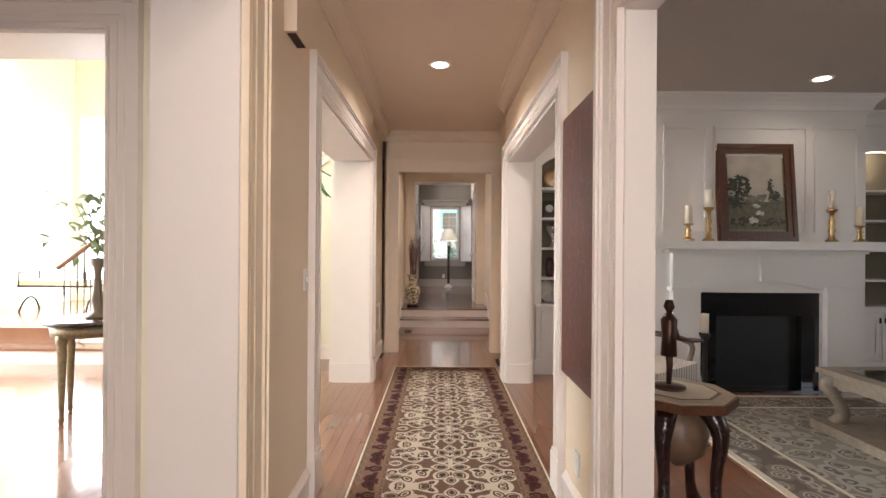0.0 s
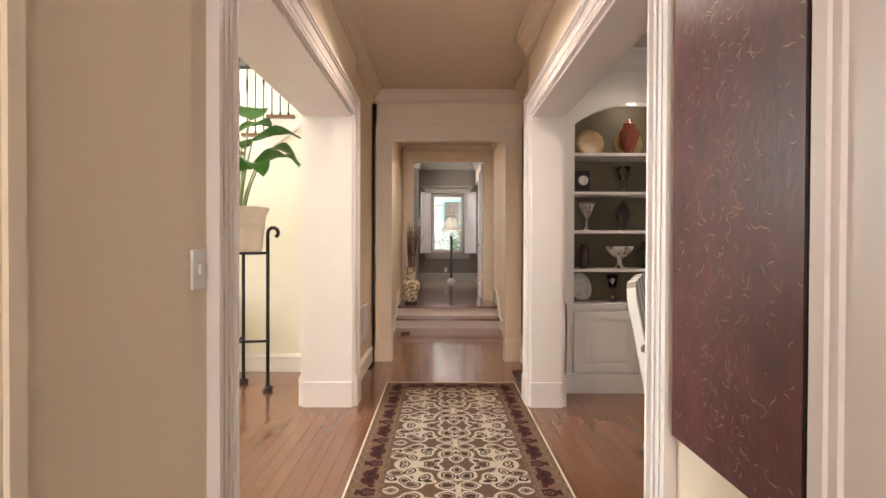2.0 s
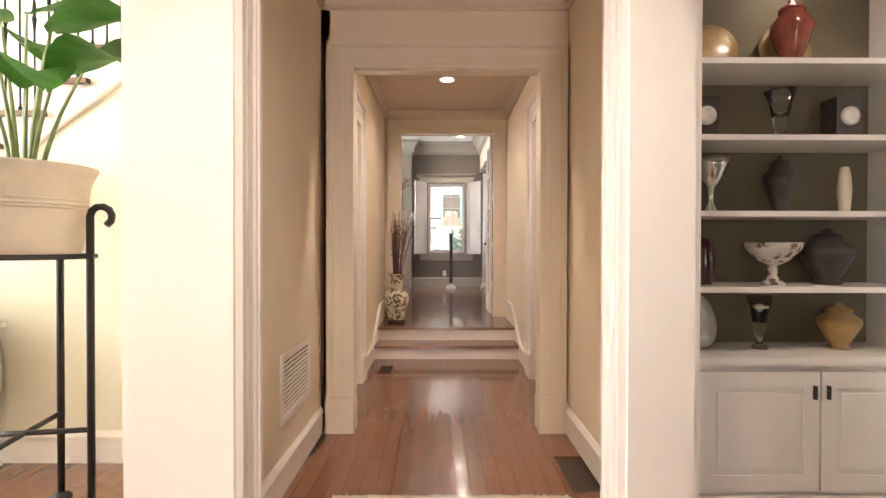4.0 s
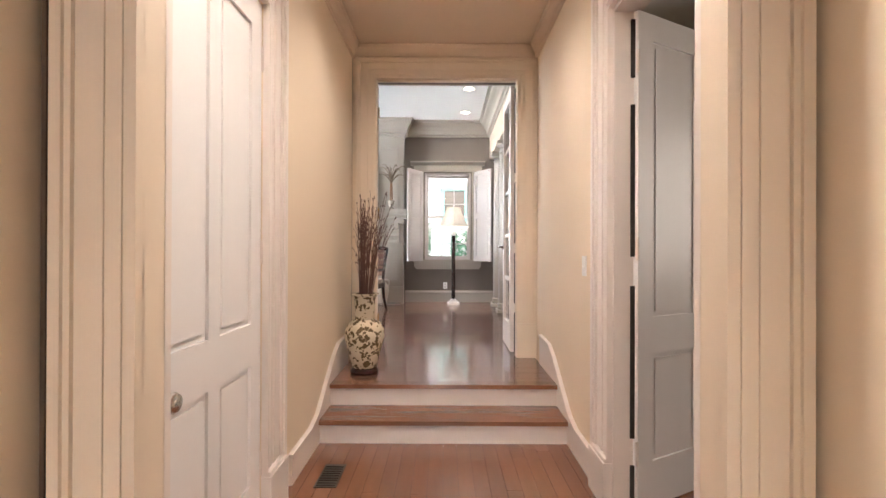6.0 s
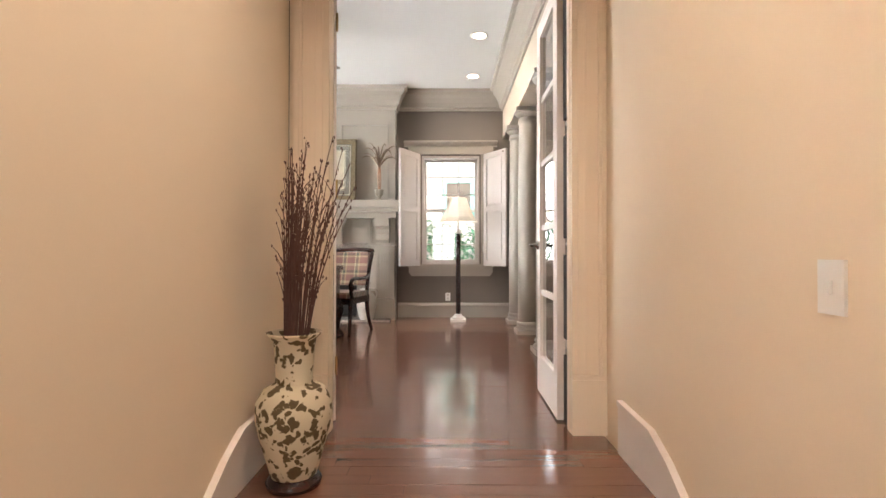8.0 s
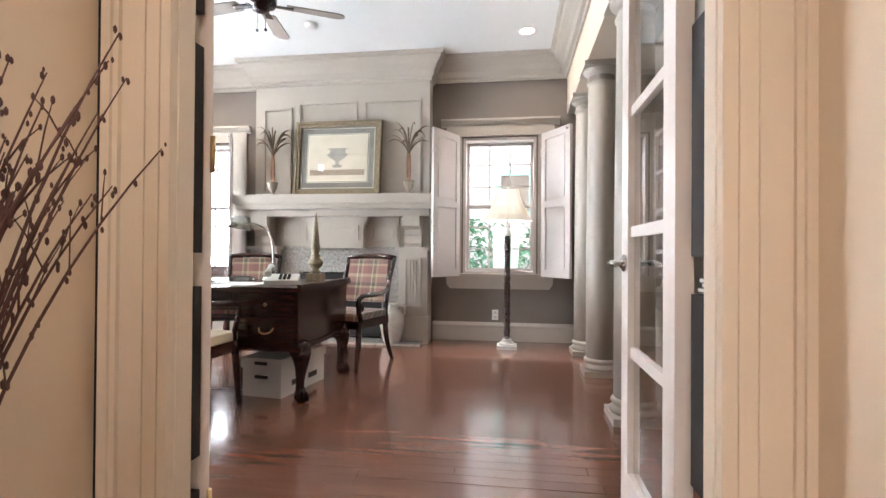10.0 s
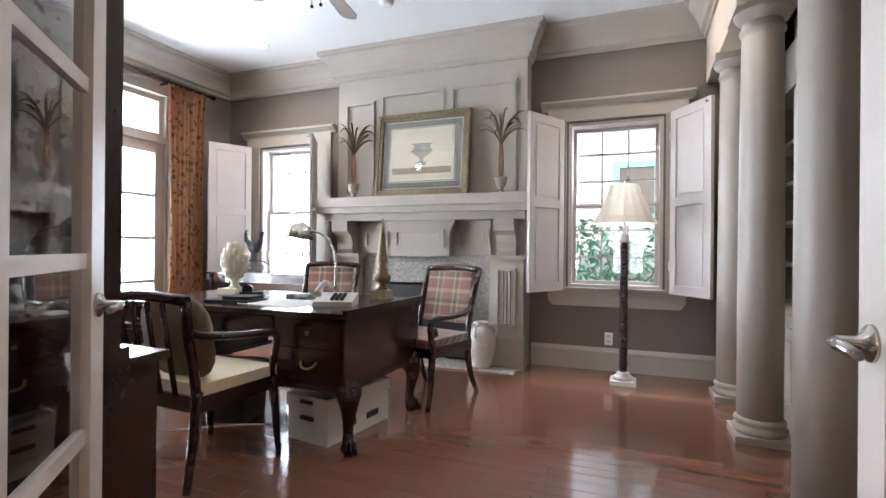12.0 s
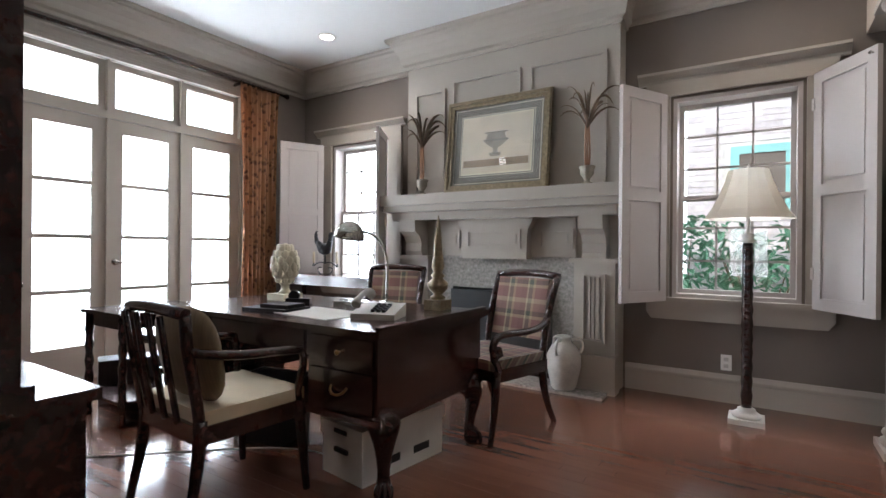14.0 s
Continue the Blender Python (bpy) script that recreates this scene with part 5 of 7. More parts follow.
def side_table(name, label, x0, x1, y0, y1, top, shelf):
    t = thing(name, label, "table", (0, 0, OF))
    part("tabletop", bbox(x0 - 0.02, x1 + 0.02, y0 - 0.02, y1 + 0.02, top - 0.025, top, 0.006), MAHOG, t)
    part("apron", bbox(x0 + 0.02, x1 - 0.02, y0 + 0.02, y1 - 0.02, top - 0.11, top - 0.025, 0.003), MAHOG, t)
    for x in (x0 + 0.02, x1 - 0.02):
        for y in (y0 + 0.02, y1 - 0.02):
            prof = [(0.018, 0), (0.024, 0.03), (0.016, 0.06)] + [(0.02 + 0.008 * (i % 2), 0.09 + i * (top - 0.22) / 9) for i in range(10)] + [(0.024, top - 0.1), (0.024, top - 0.03)]
            part("leg", lathe(bmesh.new(), prof, pose(x, y, 0), 10), MAHOG, t)
    if shelf:
        part("shelf", bbox(x0, x1, y0, y1, 0.14, 0.16, 0.005), MAHOG, t)


side_table("side_table", "dark side table with turned legs and a low shelf", -3.62, -3.12, 11.6, 12.2, 0.72, True)
side_table("console_table", "dark console table below the window", -4.3, -2.95, 13.78, 14.12, 0.85, False)
t = thing("rooster_stand", "black metal rooster with candle scrolls on the console", "ornament", (-3.78, 13.95, OF + 0.85))
t.scale = (1.25, 1.25, 1.25)
bm = bmesh.new()
tube(bm, bez((-0.10, 0, 0.30), (-0.03, 0, 0.19), (0.04, 0, 0.20), (0.06, 0, 0.30), 8), 0.035, 8, [0.3, 0.8, 1.2, 1.5, 1.6, 1.4, 1.0, 0.8, 0.7])
tube(bm, bez((0.06, 0, 0.29), (0.07, 0, 0.34), (0.06, 0, 0.37), (0.10, 0, 0.36), 5), 0.02, 6, [1, 1, 1.1, 1, 0.6, 0.2])
for a in (0.32, 0.36, 0.39):
    tube(bm, bez((-0.06, 0, 0.25), (-0.12, 0, 0.28), (-0.14, 0, a), (-0.09, 0, a - 0.01), 6), 0.018, 6, [1, 1, 1, 0.9, 0.7, 0.5, 0.2])
tube(bm, [(0.0, 0, 0.2), (0.0, 0, 0.1)], 0.008, 6)
part("rooster", bm, BLACK, t)
bm = bmesh.new()
for s in (-1, 1):
    tube(bm, bez((0, 0, 0.1), (s * 0.1, 0, 0.14), (s * 0.18, 0, 0.02), (s * 0.14, 0, 0.1), 10), 0.006, 6)
    tube(bm, bez((s * 0.02, 0, 0.0), (s * 0.1, 0, 0.0), (s * 0.12, 0, 0.08), (s * 0.04, 0, 0.06), 8), 0.006, 6)
part("scrollwork", bm, BLACK, t)
for s in (-1, 1):
    part("candle", lathe(bmesh.new(), [(0.011, 0.1), (0.011, 0.2)], pose(s * 0.14, 0, 0), 10), CUSHION, t)
t = thing("waste_bin", "black rectangular waste bin beside the desk", "bin", (-2.26, 12.06, OF), 12)
bm = bmesh.new()
slab(bm, [(-0.17, -0.13), (0.17, -0.13), (0.17, 0.13), (-0.17, 0.13)], 0.0, 0.36, Matrix())
for v in bm.verts:
    if v.co.z > 0.1:
        v.co.x, v.co.y = v.co.x * 1.14, v.co.y * 1.14
part("bucket", bevel(bm, 0.012, 2), BLACK, t)
part("rim", frame_ring(bmesh.new(), -0.205, 0.205, -0.16, 0.16, 0.02, -0.012, 0.012, pose(0, 0, 0.355, 90)), BLACK, t)
t = thing("document_case", "black leather document case leaning under the side table", "case", (-3.75, 11.95, OF), 70)
lean_m = pose(0, 0, 0, 8)
part("body", bbox(-0.2, 0.2, -0.06, 0.06, 0, 0.33, 0.02, lean_m, 3), BLACK, t)
part("handle", tube(bmesh.new(), [lean_m @ p for p in bez((-0.07, 0, 0.32), (-0.07, 0, 0.40), (0.07, 0, 0.40), (0.07, 0, 0.32), 8)], 0.01, 8), BLACK, t)
t = thing("power_cable", "thin pale cable lying on the office floor", "cable", (0, 0, OF + 0.004))
part("cord", tube(bmesh.new(), bez((-3.3, 10.9, 0), (-2.5, 11.5, 0), (-2.0, 12.3, 0), (-1.62, 11.95, 0), 20), 0.004, 5), PHONE, t)

# ---- outside the office ----
BRICK_M = mat("pale weathered brick", (0.72, 0.66, 0.67), 0.85, vary=0.2, scale=8, per="island", bump=0.05)
MORTAR = mat("pale mortar", (0.68, 0.64, 0.60), 0.9)
TEAL = mat("teal paint", (0.28, 0.58, 0.56), 0.5, vary=0.08)
ground = struct("ground", bbox(-60, 60, 14.75, 70, -0.5, -0.05, 0), mat("lawn", (0.06, 0.10, 0.03), 0.9, vary=0.3), "green garden lawn")
struct("ground_west", bbox(-60, -7.4, -60, 70, -0.5, -0.06, 0), mat("porch paving", (0.45, 0.43, 0.40), 0.8, vary=0.1), "pale porch paving")
house = thing("brick_house", "neighbouring brick house with a teal window", "house", (0, 17.6, 0))
part("wall", bbox(-0.62, 6.5, 0.04, 0.4, -0.05, 6.5, 0), MORTAR, house)
bl = []
for r in range(80):
    z = r * 0.08
    x = -0.62 - (0.11 if r % 2 else 0)
    while x < 2.2:
        a, b = max(x, -0.62), x + 0.21
        if b > a + 0.02 and not (-0.13 < b and a < 0.63 and 1.86 < z < 2.86):
            bl.append((a, b, 0.026 + 0.004 * ((r * 7 + int(x * 50)) % 3) / 3, 0.045, z, z + 0.068))
        x += 0.22
quads("bricks", bl, BRICK_M, house, "stuff")
w = part("window", frame_ring(bmesh.new(), -0.1, 0.6, 1.9, 2.82, 0.1, -0.0, 0.06), TEAL, house, "teal window frame")
part("shutter_slats", bbox(0.0, 0.5, 0.02, 0.05, 2.0, 2.72, 0), TAUPE, w)
struct("backdrop", bbox(-14, 14, 40, 40.1, -1, 16, 0), SKYGLOW, "bright hazy sky distance")
struct("backdrop", bbox(-11.1, -11, -10, 30, -1, 16, 0), SKYGLOW, "bright hazy sky distance")
LEAF = mat("garden leaves", (0.10, 0.25, 0.14), 0.5, vary=0.35, scale=3, per="island")
rng = random.Random(3)
for sx, sy, sh in ((-0.5, 16.3, 1.9), (0.25, 16.6, 1.7), (0.85, 16.2, 1.8), (1.5, 16.5, 1.6)):
    t = thing("shrub", "leafy green garden shrub outside the window", "shrub", (sx, sy, -0.05), group="garden shrubs")
    bm = bmesh.new()
    for i in range(5):
        a = rng.uniform(0, 6.28)
        tube(bm, bez((0, 0, 0), (0, 0, sh * 0.4), (math.cos(a) * 0.3, math.sin(a) * 0.3, sh * 0.6), (math.cos(a) * 0.45, math.sin(a) * 0.45, sh * 0.9), 6), 0.02, 5, [1, 0.9, 0.8, 0.7, 0.5, 0.4, 0.2])
    part("stem", bm, GREEN, t)
    v, f = [], []
    for i in range(420):
        c = Vector((rng.gauss(0, 0.3), rng.gauss(0, 0.25), sh * (0.25 + 0.75 * rng.random() ** 0.8)))
        q = Euler((rng.uniform(-1, 1), rng.uniform(-1, 1), rng.uniform(0, 6.28))).to_matrix()
        k, s, wd = len(v), rng.uniform(0.1, 0.2), rng.uniform(0.02, 0.035)
        v += [c + q @ Vector(p) for p in ((0, 0, 0), (s * 0.5, -wd, 0.01), (s, 0, -0.02), (s * 0.5, wd, 0.01))]
        f.append((k, k + 1, k + 2, k + 3))
    me = bpy.data.meshes.new("crown")
    me.from_pydata(v, [], f)
    me.materials.append(LEAF)
    o = new("crown", me)
    o.parent = t
t = thing("porch_chair", "teal wooden rocking chair on the bright porch", "chair", (-6.0, 12.65, OF), 60)
for i in range(5):
    part("back_slat", bbox(-0.22 + i * 0.1, -0.16 + i * 0.1, -0.25, -0.23, 0.42, 1.05, 0.004), TEAL, t)
part("top_rail", bbox(-0.27, 0.27, -0.26, -0.22, 1.0, 1.12, 0.006), TEAL, t)
part("seat", bbox(-0.27, 0.27, -0.25, 0.25, 0.38, 0.42, 0.006), TEAL, t)
for x in (-0.25, 0.22):
    for y in (-0.24, 0.2):
        part("leg", bbox(x, x + 0.04, y, y + 0.04, 0, 0.38 if y < 0 else 0.62, 0.004), TEAL, t)
struct("porch_floor", bbox(-7.4, L - 0.25, 9.0, 16, -0.06, OF - 0.01, 0), mat("porch boards", (0.5, 0.48, 0.45), 0.7, vary=0.1), "pale porch floor boards")

# ---- hall, living room and stair hall: things ----


def rug_mat(name, ground_c, dark, mid, tile, scale, seed=0.0):
    m = bpy.data.materials.new(name)
    m.use_nodes = True
    n, l = m.node_tree.nodes, m.node_tree.links
    tc, sp, cb = n.new("ShaderNodeTexCoord"), n.new("ShaderNodeSeparateXYZ"), n.new("ShaderNodeCombineXYZ")
    l.new(tc.outputs["Object"], sp.inputs["Vector"])
    ab, pp = n.new("ShaderNodeMath"), n.new("ShaderNodeMath")
    ab.operation, pp.operation, pp.inputs[1].default_value = "ABSOLUTE", "PINGPONG", tile
    l.new(sp.outputs["X"], ab.inputs[0])
    l.new(sp.outputs["Y"], pp.inputs[0])
    l.new(ab.outputs[0], cb.inputs["X"])
    l.new(pp.outputs[0], cb.inputs["Y"])
    cb.inputs["Z"].default_value = seed
    ns = n.new("ShaderNodeTexNoise")
    ns.inputs["Scale"].default_value, ns.inputs["Detail"].default_value = scale * 0.45, 2
    mx = n.new("ShaderNodeMix")
    mx.data_type, mx.inputs["Factor"].default_value = "VECTOR", 0.09
    l.new(cb.outputs["Vector"], ns.inputs["Vector"])
    l.new(cb.outputs["Vector"], mx.inputs["A"])
    l.new(ns.outputs["Color"], mx.inputs["B"])
    vo = n.new("ShaderNodeTexVoronoi")
    vo.inputs["Scale"].default_value = scale
    l.new(mx.outputs["Result"], vo.inputs["Vector"])
    cr = n.new("ShaderNodeValToRGB")
    cr.color_ramp.interpolation = "CONSTANT"
    stops = ((0.0, mid), (0.13, dark), (0.23, mid), (0.30, ground_c), (0.35, dark), (0.44, ground_c), (0.62, mid))
    while len(cr.color_ramp.elements) < len(stops):
        cr.color_ramp.elements.new(0.5)
    for e, (p, c) in zip(cr.color_ramp.elements, stops):
        e.position, e.color = p, (*c, 1)
    l.new(vo.outputs["Distance"], cr.inputs["Fac"])
    b = n["Principled BSDF"]
    l.new(cr.outputs["Color"], b.inputs["Base Color"])
    b.inputs["Roughness"].default_value, b.inputs["Specular IOR Level"].default_value = 0.95, 0.2
    fine, bp = n.new("ShaderNodeTexNoise"), n.new("ShaderNodeBump")
    fine.inputs["Scale"].default_value, bp.inputs["Distance"].default_value = 350, 0.002
    l.new(tc.outputs["Object"], fine.inputs["Vector"])
    l.new(fine.outputs["Fac"], bp.inputs["Height"])
    l.new(bp.outputs["Normal"], b.inputs["Normal"])
    return m


RUG_FIELD = rug_mat("ivory floral rug field", (0.50, 0.41, 0.32), (0.045, 0.028, 0.022), (0.13, 0.075, 0.05), 0.31, 12)
RUG_EDGE = rug_mat("wine red rug border", (0.060, 0.014, 0.013), (0.026, 0.010, 0.010), (0.17, 0.10, 0.065), 0.17, 13, 0.4)
RUG_LINE = rug_mat("beige rug guard band", (0.22, 0.15, 0.10), (0.10, 0.04, 0.03), (0.17, 0.10, 0.06), 0.05, 34, 0.7)
FRINGE = mat("ivory rug fringe", (0.62, 0.54, 0.42), 0.9, vary=0.1)


def rug(name, label, cx, y0, y1, hw, mats, bands, fringe=True, turn=0):
    field, edge, line = mats
    t = thing(name, label, "rug", (cx, (y0 + y1) / 2, 0.001), turn)
    h = (y1 - y0) / 2
    inset, top = 0.0, 0.010
    for nm, mt, w in bands + [("field", field, None)]:
        bm = bmesh.new()
        a, b = hw - inset, h - inset
        if w is None:
            box(bm, -a, a, -b, b, 0, top)
        else:
            box(bm, -a, -a + w, -b, b, 0, top)
            box(bm, a - w, a, -b, b, 0, top)
            box(bm, -a + w, a - w, -b, -b + w, 0, top)
            box(bm, -a + w, a - w, b - w, b, 0, top)
            inset += w
        part(nm, bm, mt, t)
    if fringe:
        rng = random.Random(2)
        bx = []
        for s in (-1, 1):
            for i in range(110):
                x = -hw + 2 * hw * i / 110
                y = sorted((s * h, s * (h + rng.uniform(0.025, 0.04))))
                bx.append((x, x + 0.007, y[0], y[1], 0, 0.005))
        quads("fringe", bx, FRINGE, t, "stuff")
    return t


rug("runner_rug", "long ivory floral runner with wine red borders in the hall", -0.01, -1.6, 5.55, 0.60, (RUG_FIELD, RUG_EDGE, RUG_LINE),
    [("selvedge", FRINGE, 0.012), ("outer_band", RUG_LINE, 0.045), ("border", RUG_EDGE, 0.105), ("inner_band", RUG_LINE, 0.04)])
LR_FIELD = rug_mat("grey floral rug field", (0.36, 0.33, 0.28), (0.15, 0.13, 0.11), (0.24, 0.215, 0.18), 0.45, 8.5)
LR_EDGE = rug_mat("taupe rug border", (0.20, 0.17, 0.14), (0.38, 0.34, 0.29), (0.14, 0.11, 0.09), 0.4, 9, 0.3)
rug("living_rug", "large grey-beige floral rug on the living-room floor", 4.1, 0.8, 4.45, 2.2, (LR_FIELD, LR_EDGE, RUG_LINE),
    [("selvedge", FRINGE, 0.05), ("border", LR_EDGE, 0.3), ("inner_band", FRINGE, 0.03)], False)

# unframed canvas on the hall wall
CANVAS = mat("deep wine red painted canvas", (0.105, 0.028, 0.030), 0.35, vary=0.55, scale=9, bump=0.15, fine=45, coat=0.2, stretch=(1, 1.5, 0.8))
SPECK = mat("pale gold leaf flecks", (0.30, 0.19, 0.13), 0.45, vary=0.3)
t = thing("wall_canvas", "tall wine red canvas with pale flecks on the hall wall", "painting", (0.62, 2.145, 0.74))
part("canvas", bbox(-0.035, -0.001, -0.265, 0.265, 0, 1.37, 0.003), CANVAS, t)
# dark strip painted for the shadow gap between canvas and wall
part("canvas_shadow", bbox(-0.033, -0.001, -0.269, -0.2655, 0.002, 1.368, 0), mat("painted canvas shadow gap", (0.03, 0.014, 0.013), 0.6), t)
rng = random.Random(8)
v, f = [], []
for i in range(420):
    y = max(-0.25, min(0.25, rng.gauss(0.03, 0.085) if i % 3 else rng.uniform(-0.25, 0.25)))
    z, a = rng.uniform(0.03, 1.33), rng.uniform(0, 6.28)
    step, wd, k = rng.uniform(0.002, 0.011), rng.uniform(0.0006, 0.0022), len(v)
    for j in range(5):
        w = wd * (1 - abs(j - 2) * 0.3)
        v += [(-0.0356, y - w * math.sin(a), z + w * math.cos(a)), (-0.0356, y + w * math.sin(a), z - w * math.cos(a))]
        y, z, a = max(-0.26, min(0.26, y + step * math.cos(a))), max(0.01, min(1.36, z + step * math.sin(a))), a + rng.uniform(-0.9, 0.9)
    f += [(k + 2 * j, k + 2 * j + 1, k + 2 * j + 3, k + 2 * j + 2) for j in range(4)]
me = bpy.data.meshes.new("fleck")
me.from_pydata(v, [], f)
me.materials.append(SPECK)
o = new("fleck", me)
o.parent = t
tagged(o, kind="stuff")

t = thing("door_chime", "cream door chime box high on the hall wall", "chime", (-0.82, 2.10, 2.41))
part("cover", bbox(0.0, 0.06, -0.1, 0.1, 0, 0.24, 0.006), CREAM, t)
part("grille", bbox(0.01, 0.05, -0.08, 0.08, -0.006, 0.001, 0.001), SUB, t)


def switch(x, y, z, s):
    t = thing("light_switch", "white light switch plate on the wall", "switch", (x, y, z), group="wall switches")
    a, b = sorted((0, s * 0.008))
    part("plate", bbox(a, b, -0.036, 0.036, -0.058, 0.058, 0.003), PLASTIC, t)
    a, b = sorted((s * 0.008, s * 0.016))
    part("toggle", bbox(a, b, -0.006, 0.006, -0.014, 0.014, 0.002), PLASTIC, t)


switch(-0.82, 2.39, 1.23, 1)
switch(PX, 8.24, 1.16, -1)
t = thing("wall_outlet", "white wall outlet plate on the hall wall", "outlet", (0.62, 2.2, 0.32))
part("plate", bbox(-0.008, 0, -0.036, 0.036, -0.058, 0.058, 0.003), PLASTIC, t)
t = thing("wall_vent", "white louvred return air grille low on the hall wall", "vent", (-0.88, 5.86, 0.35))
part("frame", frame_ring(bmesh.new(), -0.27, 0.27, 0, 0.36, 0.03, -0.012, 0.0, pose(0, 0, 0, 0, 0, 90)), TRIM, t)
part("backing", bbox(0.0, 0.003, -0.245, 0.245, 0.025, 0.335, 0), DARK, t)
for i in range(13):
    part("louvre", bbox(-0.011, 0.006, -0.242, 0.242, -0.001, 0.003, 0, pose(0.008, 0, 0.042 + i * 0.0235, 0, 28)), TRIM, t)
t = thing("floor_vent", "dark bronze floor register in the passage floor", "vent", (-0.62, 8.1, 0.0))
part("frame", bbox(-0.06, 0.06, -0.14, 0.14, 0.0, 0.004, 0), SUB, t)
for i in range(9):
    part("louvre", bbox(-0.05, 0.05, -0.125 + i * 0.028, -0.113 + i * 0.028, 0.004, 0.008, 0), IRON, t)

# passage doors
DOOR = mat("glossy white door paint", (0.82, 0.80, 0.79), 0.3, vary=0.02, scale=3, bump=0.004, fine=60)


def panel_door(name, label, w, h, at, turn, knob_x):
    t = thing(name, label, "door", at, turn)
    m = w / 2
    f = [(0.11, m - 0.045, 0.22, 0.74), (m + 0.045, w - 0.11, 0.22, 0.74), (0.11, m - 0.045, 0.92, h - 0.13), (m + 0.045, w - 0.11, 0.92, h - 0.13)]
    panelled("leaf", w, h, 0.04, f, DOOR, t, Matrix())
    for s, y in ((-1, 0.0), (1, 0.04)) if knob_x else ():
        part("door_knob", lathe(bmesh.new(), [(0.03, 0), (0.03, 0.006), (0.012, 0.012), (0.011, 0.035), (0.026, 0.045), (0.031, 0.058), (0.024, 0.07), (0.008, 0.074)], pose(knob_x, y, 0.80, -90 * s), 18), NICKEL, t)
    for z in (0.22, h / 2, h - 0.3):
        part("hinge", lathe(bmesh.new(), [(0.008, z), (0.008, z + 0.11)], pose(w + 0.004 if knob_x else -0.004, 0.0, 0), 8), TRIM, t)
    return t


panel_door("door_closet", "closed white four-panel door with a nickel knob", 0.89, 2.345, (-PX - 0.045 + 0.04, 6.705, 0.008), 90, 0.075)
panel_door("door_bedroom", "white four-panel bedroom door standing open", 0.97, 2.39, (0.925, 7.722, 0.008), 30, None)
# same dark strips for hinge-gap shade at the bedroom door
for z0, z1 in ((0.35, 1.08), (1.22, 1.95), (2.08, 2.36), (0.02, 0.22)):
    struct("trim", bbox(0.896, 0.918, 7.737, 7.7445, z0, z1, 0), DARK, "painted dark strip for the shade in the hinge gap of the open door")

# bedroom
struct("wall_bedroom_east", bbox(4.9, 5.1, 6.05, 9.83, 0, PC, 0), TAUPE, "grey bedroom wall")
struct("wall_bedroom_south", bbox(0.95, 5.1, 5.8, 6.05, 0, PC, 0), TAUPE, "grey bedroom wall")
struct("wall_bedroom_north", bbox(0.95, 5.1, 9.70, 9.83, 0, PC, 0), mat("grey-green bedroom paint", (0.35, 0.36, 0.34), 0.7, vary=0.03), "grey-green bedroom wall")
struct("wall_bedroom_pier", bbox(2.22, 2.48, 8.75, 9.70, 0, PC, 0), mat("pale grey-green bedroom paint", (0.5, 0.5, 0.46), 0.7, vary=0.03), "pale grey-green wall corner in the bedroom")
struct("ceiling_bedroom", bbox(0.95, 5.1, 6.05, 9.83, PC, PC + 0.1, 0), WHITE_CEIL, "white bedroom ceiling")
struct("floor_bedroom", bbox(0.95, 5.1, 8.5, 9.83, -0.3, 0.0, 0), NOSE, "bedroom wood floor")
bed = thing("bed", "bed with dark iron headboard and cream bedding", "bed", (3.62, 8.7, 0))
part("mattress", bbox(-0.75, 0.75, -1.0, 0.85, 0.3, 0.68, 0.06, seg=4), CUSHION, bed)
part("bed_skirt", bbox(-0.74, 0.74, -0.98, 0.85, 0.06, 0.3, 0.01), MAHOG, bed)
bm = bmesh.new()
for x in (-0.75, 0.75):
    tube(bm, [(x, 0.92, 0), (x, 0.92, 1.2)], 0.02, 8)
tube(bm, bez((-0.75, 0.92, 1.2), (-0.4, 0.92, 1.5), (0.4, 0.92, 1.5), (0.75, 0.92, 1.2), 12), 0.02, 8)
tube(bm, bez((-0.75, 0.92, 1.05), (-0.4, 0.92, 1.33), (0.4, 0.92, 1.33), (0.75, 0.92, 1.05), 12), 0.012, 8)
part("headboard", bm, IRON, bed)
for x in (-0.4, 0.35):
    bm = bmesh.new()
    bmesh.ops.create_uvsphere(bm, u_segments=16, v_segments=10, radius=1, matrix=pose(x, 0.65, 0.85, 25) @ Matrix.Diagonal((0.32, 0.1, 0.22, 1)))
    for f in bm.faces:
        f.smooth = True
    part("pillow", bm, CUSHION, bed)

# vase with branches on the landing
VASE = floral("cream and olive scroll porcelain", (0.58, 0.50, 0.36), (0.085, 0.055, 0.025), (0.11, 0.075, 0.03), 24, (0.40, 0.47))
TWIG = mat("dark red-brown twig", (0.095, 0.04, 0.03), 0.7, vary=0.3)
t = thing("branch_vase", "tall olive scroll porcelain vase on the landing", "vase", (-0.61, 9.18, OF))
part("foot", lathe(bmesh.new(), [(0.105, 0), (0.11, 0.02), (0.10, 0.035), (0.09, 0.045)], seg=24), MAHOG, t)
part("body", lathe(bmesh.new(), [(0.09, 0.045), (0.10, 0.08), (0.135, 0.20), (0.152, 0.28), (0.150, 0.33), (0.12, 0.385), (0.075, 0.41)], seg=28), VASE, t)
part("neck", lathe(bmesh.new(), [(0.075, 0.41), (0.072, 0.43), (0.08, 0.55), (0.085, 0.58), (0.105, 0.60), (0.11, 0.61), (0.10, 0.61), (0.075, 0.57)], seg=28, cap=False), VASE, t)
br = thing("dry_branches", "dry budded red-brown branches standing in the vase", "branches", (-0.61, 9.18, OF + 0.58))
rng = random.Random(21)
